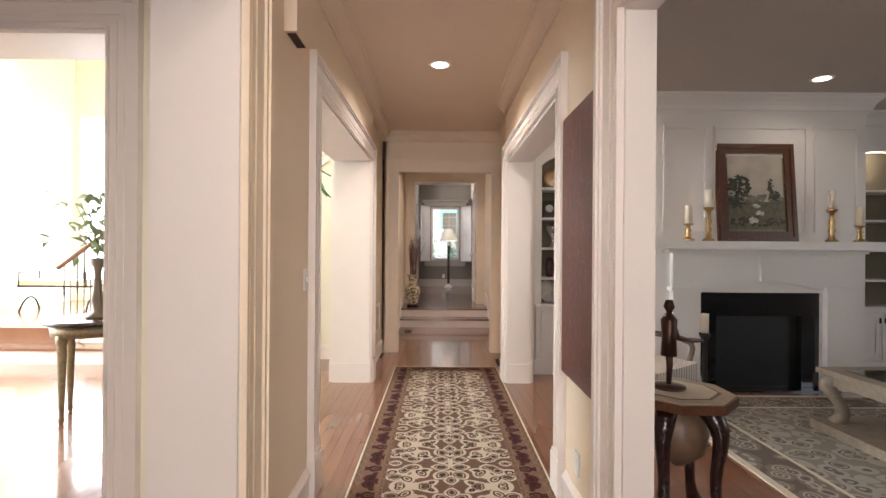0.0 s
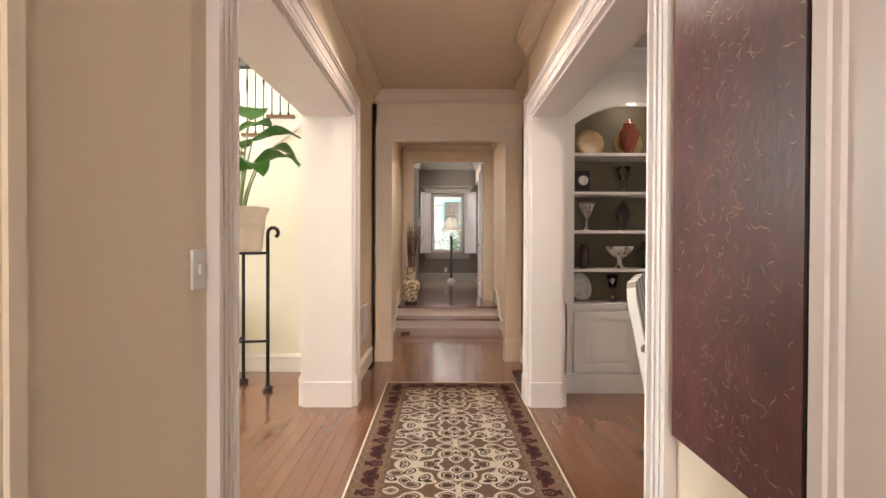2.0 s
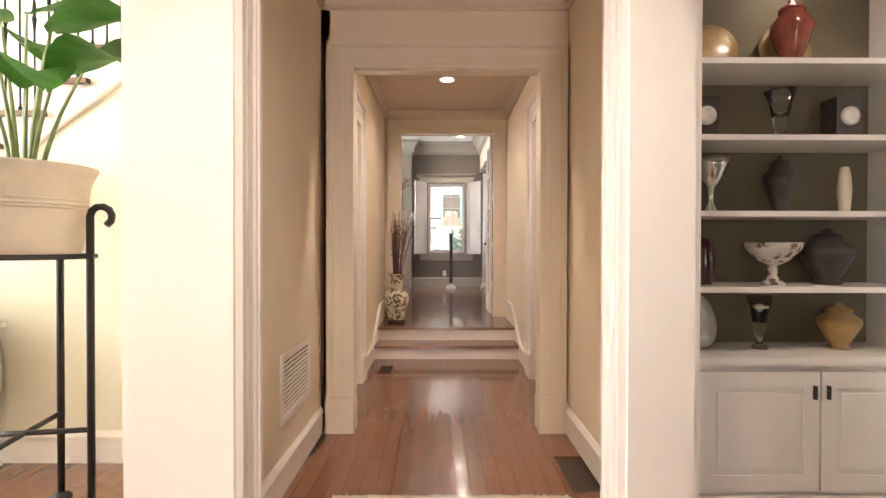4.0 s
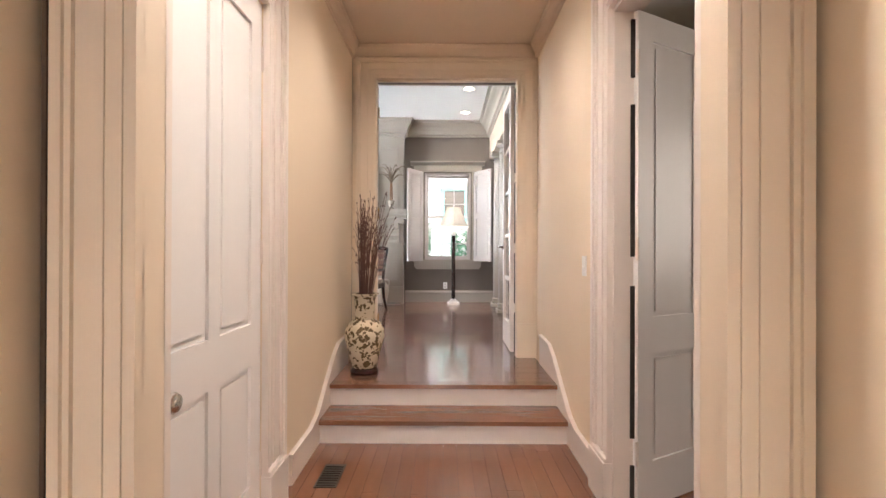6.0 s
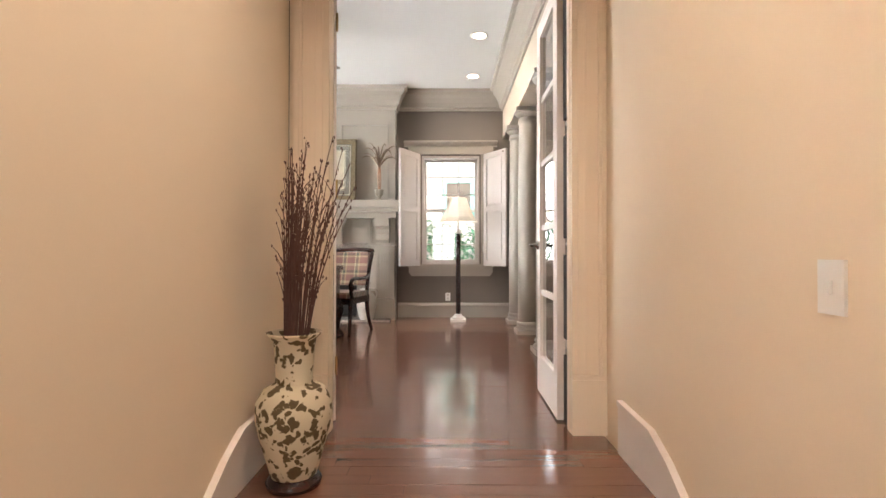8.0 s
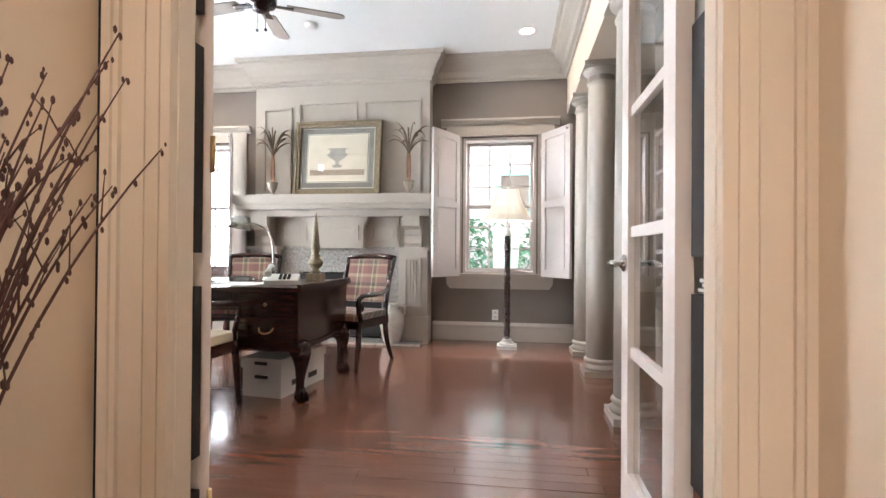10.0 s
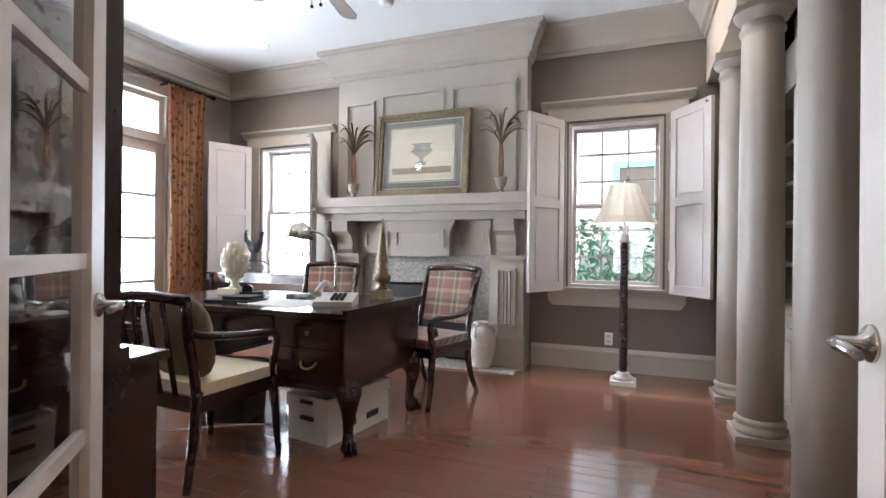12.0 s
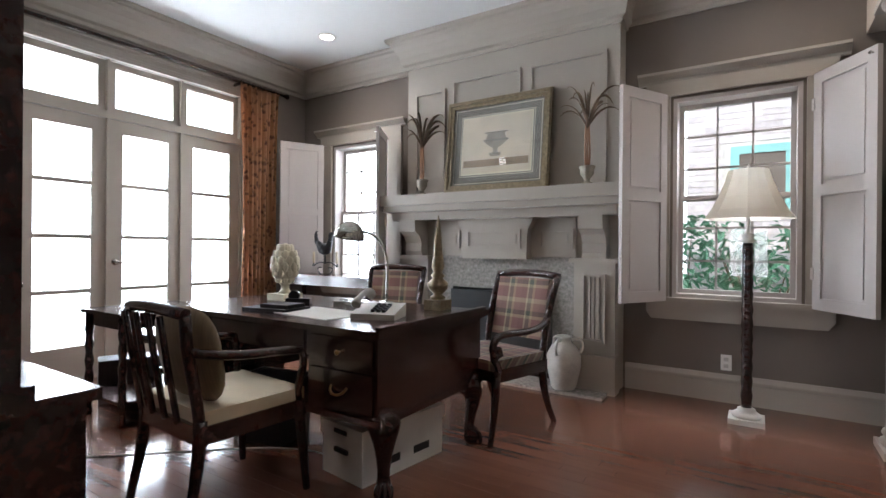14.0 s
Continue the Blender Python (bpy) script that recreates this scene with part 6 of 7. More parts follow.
for i in range(50):
    a, o, h = rng.uniform(0, 6.28), rng.uniform(0.03, 0.22), rng.uniform(0.46, 0.82)
    o *= 1.2 if math.cos(a) > -0.2 else 0.6
    back = rng.uniform(0.0, 0.2) if i % 5 < 3 else rng.uniform(0.12, 0.30)
    p = bez((0.03 * math.cos(a), 0.03 * math.sin(a), -0.3), (0.05 * math.cos(a), 0.05 * math.sin(a), 0.1), (o * 0.5 * math.cos(a), o * 0.5 * math.sin(a) + back * 0.45, h * 0.6), (o * math.cos(a + 0.2), o * math.sin(a + 0.2) + back, h), 10)
    bm = tube(bmesh.new(), p, 0.0031, 5, [1.2, 1.2, 1.1, 1.1, 1, 0.9, 0.9, 0.8, 0.7, 0.6, 0.4])
    for k in range(5, 11):
        for _ in range(2):
            q = p[k] + Vector((rng.uniform(-0.006, 0.006), rng.uniform(-0.006, 0.006), rng.uniform(-0.02, 0.01)))
            bmesh.ops.create_icosphere(bm, subdivisions=1, radius=rng.uniform(0.003, 0.005), matrix=pose(*q) @ Matrix.Diagonal((0.8, 0.8, 1.8, 1)))
        if k in (5, 7, 8):
            e = p[k] + Vector((rng.uniform(-0.05, 0.05), rng.uniform(-0.03, 0.05), rng.uniform(0.05, 0.11)))
            tube(bm, [p[k], (p[k] + e) / 2 + Vector((0, 0, 0.008)), e], 0.0018, 4, [1, 0.9, 0.5])
            bmesh.ops.create_icosphere(bm, subdivisions=1, radius=0.004, matrix=pose(*e) @ Matrix.Diagonal((0.8, 0.8, 1.8, 1)))
    part("branch", bm, TWIG, br)

# ---- living room ----
LR_TRIM = mat("white living-room woodwork", (0.78, 0.735, 0.69), 0.4, vary=0.025, scale=3, bump=0.006, fine=90)
GRANITE = mat("polished black granite", (0.008, 0.009, 0.011), 0.06, vary=0.4, scale=60, coat=0.5)
CANDLE = mat("ivory candle wax", (0.80, 0.70, 0.55), 0.5, vary=0.03)


def living_fireplace():
    t = thing("living_fireplace", "white panelled fireplace with black granite surround", "fireplace", (3.18, 4.72, 0))
    x0, x1 = -1.08, 1.08
    for a, b, z0 in ((x0, -0.62, 0), (0.62, x1, 0), (-0.62, 0.62, 0.98)):
        part("chimney_body", bbox(a, b, 0, 0.88, z0, HC - 0.002, 0), LR_TRIM, t)
    for a, b, z0 in ((-0.62, -0.44, 0), (0.44, 0.62, 0), (-0.44, 0.44, 0.74)):
        part("granite_slab", bbox(a, b, 0.012, 0.3, z0, 0.98, 0.002), GRANITE, t, "polished black granite surround")
    part("firebox", bbox(-0.44, 0.44, 0.10, 0.5, 0.0, 0.74, 0), SOOT, t)
    part("hearth", bbox(-0.75, 0.75, -0.12, 0.0, 0, 0.015, 0.003), GRANITE, t)
    for s in (-1, 1):
        a, b = sorted((s * 0.64, s * 0.92))
        p = part("pilaster", bbox(a, b, -0.07, -0.001, 0.14, 1.0, 0.004), LR_TRIM, t)
        part("plinth", bbox(a - 0.01, b + 0.01, -0.085, -0.001, 0, 0.14, 0.004), LR_TRIM, p)
        part("impost", bbox(a - 0.03, b + 0.05, -0.10, -0.001, 1.0, 1.04, 0.006), LR_TRIM, t)
    bm = bmesh.new()
    arc = [(-0.62, 0.98)] + [(-0.62 + 1.24 * i / 14, 1.0 + 0.10 * math.sin(math.pi * i / 14)) for i in range(15)] + [(0.62, 0.98)]
    slab(bm, [(-0.92, 1.04), (-0.92, 1.38), (0.92, 1.38), (0.92, 1.04), (0.64, 1.04)] + arc[::-1] + [(-0.64, 1.04)], 0.0, 0.055, Matrix(((1, 0, 0, 0), (0, 0, -1, 0), (0, 1, 0, 0), (0, 0, 0, 1))))
    part("arched_frieze", bm, LR_TRIM, t)
    bm = bmesh.new()
    slab(bm, [(-0.04, 1.1), (0.04, 1.1), (0.06, 1.36), (-0.06, 1.36)], 0.055, 0.085, Matrix(((1, 0, 0, 0), (0, 0, -1, 0), (0, 1, 0, 0), (0, 0, 0, 1))))
    part("keystone", bm, LR_TRIM, t)
    part("bed_mould", bbox(-1.0, 1.0, -0.14, 0, 1.38, 1.42, 0.012), LR_TRIM, t)
    part("mantel_shelf", bbox(-1.18, 1.12, -0.26, 0, 1.42, 1.50, 0.008), LR_TRIM, t)
    for a, b in ((-1.0, -0.55), (-0.48, 0.48), (0.55, 1.0)):
        part("panel_mould", frame_ring(bmesh.new(), a, b, 1.6, 2.68, 0.028, -0.014, 0), LR_TRIM, t)
    bm = bmesh.new()
    loops = []
    for o, z in crown_profile(HC, 0.13, 0.18):
        loops.append([bm.verts.new(c) for c in ((x0 - o, 0.88, z), (x0 - o, -o, z), (x1 + o, -o, z), (x1 + o, 0.88, z))])
    for a, b in zip(loops, loops[1:]):
        for i in range(3):
            bm.faces.new((a[i], a[i + 1], b[i + 1], b[i]))
    part("crown_return", bm, LR_TRIM, t)


living_fireplace()
bm = bmesh.new()
sweep_rect(bm, 0.86, 7.0, -3, 5.3, crown_profile(HC, 0.13, 0.18))
struct("crown_living", bm, LR_TRIM, "white crown moulding of the living room")
FRAME_W = mat("reddish carved picture frame", (0.10, 0.04, 0.02), 0.35, vary=0.4, scale=30, bump=0.05)
pic, pm = picture("landscape_painting", "framed landscape painting leaning on the mantel", 3.11, 4.66, 1.50, 0.80, 1.0, -5, [("linen", 0.09, GILT, ""), ("sky_paint", 0.12, mat("pale cloudy sky paint", (0.45, 0.40, 0.33), 0.5, vary=0.25, scale=6), "")], FRAME_W, 0.1)
rng = random.Random(31)
FRONT = Matrix(((1, 0, 0, 0), (0, 0, -1, 0), (0, 1, 0, 0), (0, 0, 0, 1)))


def dabs(nm, c, spots, d):
    bm = bmesh.new()
    for cx_, cz, rx, rz, count, size in spots:
        for k in range(count):
            a, r = rng.uniform(0, 6.28), rng.random() ** 0.6
            x, z, q = cx_ + rx * r * math.cos(a), cz + rz * r * math.sin(a), size * rng.uniform(0.5, 1.2)
            x, z = max(-0.27, min(0.27, x)), max(0.13, min(0.87, z))
            slab(bm, [(x + q * math.cos(i * 1.05 + k), z + 0.7 * q * math.sin(i * 1.05 + k)) for i in range(6)], d + 0.00002 * k, d + 0.0004 + 0.00002 * k, pm @ FRONT)
    part(nm, bm, mat(nm.replace("_", " "), c, 0.5, vary=0.5, scale=30), pic)


bm = bmesh.new()
slab(bm, [(-0.28, 0.12), (0.28, 0.12), (0.28, 0.44), (0.1, 0.40), (-0.05, 0.42), (-0.28, 0.47)], 0.0205, 0.0215, pm @ FRONT)
part("meadow_paint", bm, mat("meadow paint", (0.13, 0.115, 0.07), 0.5, vary=0.5, scale=20), pic)
dabs("hill_paint", (0.20, 0.18, 0.13), ((0.0, 0.44, 0.26, 0.03, 40, 0.03),), 0.0216)
dabs("tree_paint", (0.045, 0.043, 0.027), ((-0.17, 0.56, 0.12, 0.12, 90, 0.022), (-0.2, 0.40, 0.08, 0.06, 40, 0.02), (0.15, 0.52, 0.03, 0.12, 40, 0.016), (0.2, 0.46, 0.05, 0.05, 30, 0.016), (0.0, 0.2, 0.27, 0.05, 50, 0.02)), 0.0230)
dabs("stream_paint", (0.50, 0.46, 0.40), ((0.0, 0.36, 0.03, 0.02, 12, 0.015), (0.03, 0.29, 0.03, 0.03, 16, 0.016), (-0.04, 0.21, 0.05, 0.03, 22, 0.018)), 0.0265)


def candlestick(x, y, z, h, ch, metal, group="mantel candlesticks"):
    t = thing("candlestick", "turned brass candlestick with an ivory pillar candle", "candlestick", (x, y, z), group=group)
    part("stick", lathe(bmesh.new(), [(0.055, 0), (0.058, 0.012), (0.03, 0.03), (0.02, h * 0.25), (0.032, h * 0.35), (0.018, h * 0.45), (0.028, h * 0.6), (0.016, h * 0.75), (0.02, h * 0.88), (0.05, h * 0.96), (0.05, h)], seg=18), metal, t)
    part("candle", lathe(bmesh.new(), [(0.034, h), (0.034, h + ch - 0.005), (0.03, h + ch)], seg=18), CANDLE, t)


for x, h, ch in ((2.36, 0.17, 0.18), (2.56, 0.33, 0.18), (3.78, 0.32, 0.19), (4.06, 0.16, 0.19)):
    candlestick(x, 4.55, 1.50, h, ch, BRASS)
candlestick(2.42, 4.35, 0.01, 0.62, 0.18, IRON, "floor candles")


def builtin(cx, y, label):
    t = thing("builtin_bookcase", label, "bookcase", (cx, y, 0))
    w, d = 0.55, 0.34
    part("base_cabinet", bbox(-w - 0.06, w + 0.06, 0.0, d, 0, 0.75, 0.003), LR_TRIM, t)
    part("counter", bbox(-w - 0.07, w + 0.07, -0.03, d, 0.75, 0.785, 0.006), LR_TRIM, t)
    for a in (-w, 0.005):
        m = Matrix.Translation((a, -0.02, 0.19))
        dr = panelled("cabinet_door", w - 0.005, 0.53, 0.02, [(0.07, w - 0.075, 0.07, 0.46)], LR_TRIM, t, m)
        part("door_pull", bbox(-0.035 if a < 0 else 0.025, -0.025 if a < 0 else 0.035, -0.035, -0.02, 0.60, 0.66, 0.003), IRON, dr)
    BACK = mat("olive-brown shelf back", (0.17, 0.145, 0.095), 0.7, vary=0.08)
    part("back_panel", bbox(-w, w, d - 0.02, d, 0.785, 2.6, 0), BACK, t)
    for a, b in ((-w - 0.07, -w), (w, w + 0.07)):
        part("stile", bbox(a, b, 0.0, d, 0.785, 2.82, 0.002), LR_TRIM, t)
    arc = [(-w + 2 * w * i / 20, 2.36 + 0.19 * math.sin(math.pi * i / 20) ** 0.8) for i in range(21)]
    bm = bmesh.new()
    slab(bm, [(w, 2.82), (-w, 2.82)] + arc, -0.1, 0.0, Matrix(((1, 0, 0, 0), (0, 0, -1, 0), (0, 1, 0, 0), (0, 0, 0, 1))))
    part("arched_head", bm, LR_TRIM, t)
    for z in (1.09, 1.43, 1.77, 2.11):
        part("shelf", bbox(-w, w, 0.012, d - 0.02, z - 0.025, z, 0.003), LR_TRIM, t)
    part("base_rail", bbox(-w - 0.075, w + 0.075, -0.015, 0.0, 0, 0.17, 0.004), LR_TRIM, t)
    part("fill_head", bbox(-w - 0.07, w + 0.07, 0.1, d, 2.6, 2.82, 0), LR_TRIM, t)


builtin(1.61, 5.27, "white built-in arched bookcase with ornaments and cabinets below")
builtin(4.92, 5.27, "white built-in arched bookcase with a lit upper shelf")
struct("wall_living_bay", bbox(0.862, 0.99, 5.27, 5.62, 0, HC, 0), LIVING_WALL, "pale wall beside the bookcase")
struct("wall_living_bay", bbox(2.12, 2.23, 5.27, 5.62, 0, HC, 0), LIVING_WALL, "pale wall beside the bookcase")
struct("wall_living_head", bbox(0.862, 7.0, 5.272, 5.62, 2.82, HC, 0), LIVING_WALL, "pale wall over the bookcases")
struct("wall_living_bay", bbox(5.55, 7.0, 5.27, 5.62, 0, 2.82, 0), LIVING_WALL, "pale wall beside the bookcase")
PORC = [mat(n_, c, r, vary=0.3, scale=18, coat=0.4) for n_, c, r in (("red lacquer porcelain", (0.22, 0.045, 0.03), 0.2), ("dark bronze", (0.035, 0.025, 0.02), 0.35), ("white porcelain", (0.6, 0.57, 0.52), 0.25), ("gold lustre plate", (0.36, 0.22, 0.08), 0.3), ("oxblood glaze", (0.06, 0.012, 0.012), 0.15))]


def urn(name, label, x, z, h, r, m, y=5.44, shape="jar", cat="vase"):
    t = thing(name, label, cat, (x, y, z))
    prof = {"jar": [(0.5, 0), (0.55, 0.04), (0.4, 0.08), (0.7, 0.3), (1.0, 0.55), (0.95, 0.66), (0.55, 0.78), (0.6, 0.81)],
            "slim": [(0.7, 0), (0.8, 0.1), (1.0, 0.5), (0.8, 0.85), (0.55, 1.0)],
            "bowl": [(0.45, 0), (0.4, 0.05), (0.15, 0.2), (0.18, 0.45), (0.6, 0.6), (0.95, 0.85), (1.0, 1.0), (0.9, 0.98), (0.5, 0.7)],
            "flute": [(0.6, 0), (0.55, 0.04), (0.25, 0.1), (0.45, 0.4), (0.7, 0.8), (1.0, 1.0), (0.9, 0.98), (0.4, 0.5)]}[shape]
    part("body", lathe(bmesh.new(), [(a * r, b * h) for a, b in prof], seg=20), m, t)
    if shape == "jar":
        part("lid", lathe(bmesh.new(), [(0.62 * r, 0.81 * h), (0.6 * r, 0.86 * h), (0.2 * r, 0.92 * h), (0.22 * r, 0.96 * h), (0.05 * r, h)], seg=16), m, t)
    return t


urn("lidded_urn", "red porcelain lidded urn on the top shelf", 1.60, 2.11, 0.34, 0.09, PORC[0])
for x in (1.27, 1.63):
    t = thing("display_plate", "gold lustre plate standing against the shelf back", "plate", (x, 5.55, 2.11))
    part("plate", lathe(bmesh.new(), [(0.0, 0), (0.08, 0.004), (0.13, 0.02), (0.13, 0.024), (0.08, 0.01), (0, 0.006)], pose(0, 0, 0.13, 80), 24, False), PORC[3], t)
urn("glass_vase", "clear flared glass vase on the shelf", 1.55, 1.77, 0.24, 0.07, GLASS, shape="flute")
for x in (1.17, 1.84):
    t = thing("bookend", "dark carved bookend with a round medallion", "bookend", (x, 5.44, 1.77))
    part("block", bbox(-0.06, 0.06, -0.05, 0.05, 0, 0.2, 0.012), PORC[1], t)
    part("medallion", lathe(bmesh.new(), [(0.045, 0), (0.045, 0.008), (0.03, 0.012)], pose(0, -0.05, 0.11, 90), 18), PORC[2], t)
urn("silver_compote", "silver figured compote on the shelf", 1.22, 1.43, 0.26, 0.08, SILVER, shape="bowl")
urn("bronze_urn", "dark bronze lidded urn on the shelf", 1.55, 1.43, 0.28, 0.075, PORC[1])
urn("ivory_candle", "thick ivory candle on the shelf", 1.86, 1.43, 0.22, 0.03, CANDLE, shape="slim", cat="candle")
urn("oxblood_vase", "slim oxblood glazed vase on the shelf", 1.19, 1.09, 0.22, 0.05, PORC[4], shape="slim")
urn("porcelain_bowl", "white patterned porcelain bowl on a foot", 1.52, 1.09, 0.20, 0.12, floral("white porcelain with brown sprigs", (0.6, 0.56, 0.5), (0.12, 0.05, 0.03), (0.2, 0.12, 0.08), 22), shape="bowl", cat="bowl")
urn("bronze_jar", "wide dark bronze jar with handles", 1.78, 1.09, 0.27, 0.11, PORC[1])
t = thing("display_plate", "patterned plate standing on the counter", "plate", (1.16, 5.46, 0.785))
part("plate", lathe(bmesh.new(), [(0.0, 0), (0.08, 0.004), (0.13, 0.02), (0.13, 0.024), (0.08, 0.01), (0, 0.006)], pose(0, 0, 0.13, 75, 0, 30), 24, False), PORC[2], t)
urn("glass_goblet", "clear glass goblet on the counter", 1.46, 0.785, 0.25, 0.06, GLASS, shape="flute")
urn("shell_ornament", "pinkish shell ornament on the counter", 1.84, 0.785, 0.22, 0.09, PORC[3])
urn("copper_jar", "copper lidded jar on the lit shelf", 4.75, 2.11, 0.34, 0.11, PORC[0])
t = thing("display_plate", "gold lustre plate on the lit shelf", "plate", (4.58, 5.5, 2.11))
part("plate", lathe(bmesh.new(), [(0.0, 0), (0.08, 0.004), (0.13, 0.02), (0.13, 0.024), (0.08, 0.01), (0, 0.006)], pose(0, 0, 0.13, 80), 24, False), PORC[3], t)
for z, m_ in ((1.77, PORC[1]), (1.43, PORC[4]), (1.09, PORC[1]), (0.785, PORC[1])):
    urn("dark_vase", "small dark vase on the shelf", 4.62, z, 0.2, 0.07, m_)
lamp("shelf_light", "POINT", pose(4.9, 5.4, 2.5), 5, WARM, 0.03)
lamp("shelf_light", "POINT", pose(1.6, 5.4, 2.52), 1, WARM, 0.03)


def stripes(name):
    m = mat(name, (0.42, 0.36, 0.29), 0.85, vary=0.06, scale=10, fine=300, bump=0.03)
    n, l = m.node_tree.nodes, m.node_tree.links
    tc, sp, mul, fr, cr = (n.new("ShaderNode" + k) for k in ("TexCoord", "SeparateXYZ", "Math", "Math", "ValToRGB"))
    mul.operation, mul.inputs[1].default_value, fr.operation = "MULTIPLY", 12.0, "FRACT"
    cr.color_ramp.interpolation = "CONSTANT"
    cr.color_ramp.elements.new(0.45), cr.color_ramp.elements.new(0.6)
    for e, (p, c) in zip(cr.color_ramp.elements, ((0, (0.64, 0.58, 0.51)), (0.40, (0.33, 0.27, 0.21)), (0.60, (0.70, 0.65, 0.58)), (0.84, (0.30, 0.26, 0.22)))):
        e.position, e.color = p, (*c, 1)
    l.new(tc.outputs["Object"], sp.inputs["Vector"])
    l.new(sp.outputs["X"], mul.inputs[0])
    l.new(mul.outputs[0], fr.inputs[0])
    l.new(fr.outputs[0], cr.inputs["Fac"])
    l.new(cr.outputs["Color"], n["Principled BSDF"].inputs["Base Color"])
    return m


STRIPE = stripes("taupe and cream striped upholstery")
GREYWOOD = mat("weathered carved wood", (0.14, 0.095, 0.065), 0.5, vary=0.3, scale=12, bump=0.03)
t = thing("striped_armchair", "high-backed armchair in taupe stripes with carved arms", "armchair", (1.63, 3.92, 0), -142)
bm = bmesh.new()
box(bm, -0.33, 0.33, -0.28, 0.34, 0.30, 0.46)
part("seat", bevel(bm, 0.04, 4), STRIPE, t)
tl = pose(0, -0.30, 0.30, 12)
bm = bmesh.new()
slab(bm, [(-0.31, 0), (0.31, 0), (0.32, 0.68), (0.29, 0.78), (0.18, 0.83), (0, 0.845), (-0.18, 0.83), (-0.29, 0.78), (-0.32, 0.68)], -0.03, 0.035, tl @ Matrix(((1, 0, 0, 0), (0, 0, -1, 0), (0, 1, 0, 0), (0, 0, 0, 1))))
part("backrest", bevel(bm, 0.018, 3), STRIPE, t)
for s in (-1, 1):
    bm = bmesh.new()
    tube(bm, bez((s * 0.32, -0.36, 0.66), (s * 0.38, -0.1, 0.64), (s * 0.38, 0.1, 0.66), (s * 0.36, 0.24, 0.62), 8), 0.026, 8)
    tube(bm, bez((s * 0.36, 0.24, 0.62), (s * 0.37, 0.33, 0.58), (s * 0.35, 0.22, 0.46), (s * 0.33, 0.27, 0.38), 8), 0.024, 8)
    part("arm", bm, GREYWOOD, t)
    part("front_leg", tube(bmesh.new(), bez((s * 0.29, 0.30, 0.32), (s * 0.34, 0.36, 0.22), (s * 0.27, 0.30, 0.1), (s * 0.31, 0.35, 0.0), 8), 0.03, 8, [1.3, 1.2, 1.1, 1, 0.9, 0.8, 0.75, 0.8, 1]), GREYWOOD, t)
    part("back_leg", tube(bmesh.new(), bez((s * 0.28, -0.27, 0.32), (s * 0.28, -0.29, 0.2), (s * 0.29, -0.32, 0.1), (s * 0.3, -0.37, 0.0), 6), 0.026, 8), GREYWOOD, t)
part("seat_rail", bbox(-0.33, 0.33, -0.27, 0.335, 0.27, 0.31, 0.01), GREYWOOD, t)
# octagonal table with a statuette
t = thing("octagonal_table", "octagonal inlaid table on dark carved legs", "table", (1.17, 2.29, 0))
oc = [(0.28 * math.cos(math.pi / 8 + i * math.pi / 4), 0.28 * math.sin(math.pi / 8 + i * math.pi / 4)) for i in range(8)]
bm = bmesh.new()
slab(bm, oc, 0.62, 0.665, Matrix())
part("tabletop", bevel(bm, 0.005, 1), FRAME_W, t)
bm = bmesh.new()
slab(bm, [(a * 0.95, b * 0.95) for a, b in oc], 0.665, 0.672, Matrix())
part("inlay", bm, mat("beige inlaid table leather", (0.40, 0.31, 0.21), 0.4, vary=0.2, scale=14), t)
bm = bmesh.new()
slab(bm, [(a * 0.72, b * 0.72) for a, b in oc], 0.672, 0.674, Matrix())
part("inlay_band", bm, FRAME_W, t)
bm = bmesh.new()
slab(bm, [(a * 0.66, b * 0.66) for a, b in oc], 0.674, 0.676, Matrix())
part("inlay_centre", bm, PAPER, t)
for i in range(4):
    a = math.pi / 4 + i * math.pi / 2
    c, s = math.cos(a), math.sin(a)
    bm = tube(bmesh.new(), bez((0.1 * c, 0.1 * s, 0.62), (0.34 * c, 0.34 * s, 0.5), (0.06 * c, 0.06 * s, 0.25), (0.26 * c, 0.26 * s, 0.0), 12), 0.04, 8, [1.2, 1.3, 1.3, 1.2, 1, 0.9, 0.8, 0.75, 0.7, 0.7, 0.7, 0.8, 1.1])
    part("leg", bm, MAHOG, t)
part("pot_belly", lathe(bmesh.new(), [(0.03, 0.28), (0.13, 0.36), (0.15, 0.46), (0.12, 0.56), (0.06, 0.62)], seg=20), mat("rust glazed pot", (0.16, 0.10, 0.06), 0.4, vary=0.4, scale=14), t)
BRONZE = mat("brown bronze", (0.065, 0.028, 0.018), 0.35, 0.6, vary=0.3)
bm = bmesh.new()
lathe(bm, [(0.085, 0), (0.085, 0.012), (0.03, 0.02)], seg=18)
tube(bm, [(0.0, 0, 0.015), (0.005, 0, 0.12), (0.0, 0, 0.2)], 0.022, 8, [0.6, 0.8, 1.0])
tube(bm, [(0.0, 0, 0.17), (0.0, 0, 0.27), (0.0, 0, 0.36), (0.0, 0, 0.395)], 0.042, 10, [1.0, 0.85, 1.0, 0.4])
tube(bm, [(0.02, 0.0, 0.35), (0.05, 0, 0.26), (0.13, 0, 0.245)], 0.012, 6)
lathe(bm, [(0.015, 0.24), (0.05, 0.25), (0.05, 0.256)], pose(0.13, 0, 0), 12)
tube(bm, [(0.0, 0, 0.395), (0.0, 0, 0.43), (0.0, 0, 0.465)], 0.03, 8, [0.4, 1.0, 0.6])
st = part("statuette", bm, BRONZE)
st.location = (1.13, 2.31, 0.676)
tagged(st, "slender brown bronze statuette holding a bowl on the table", "statuette")
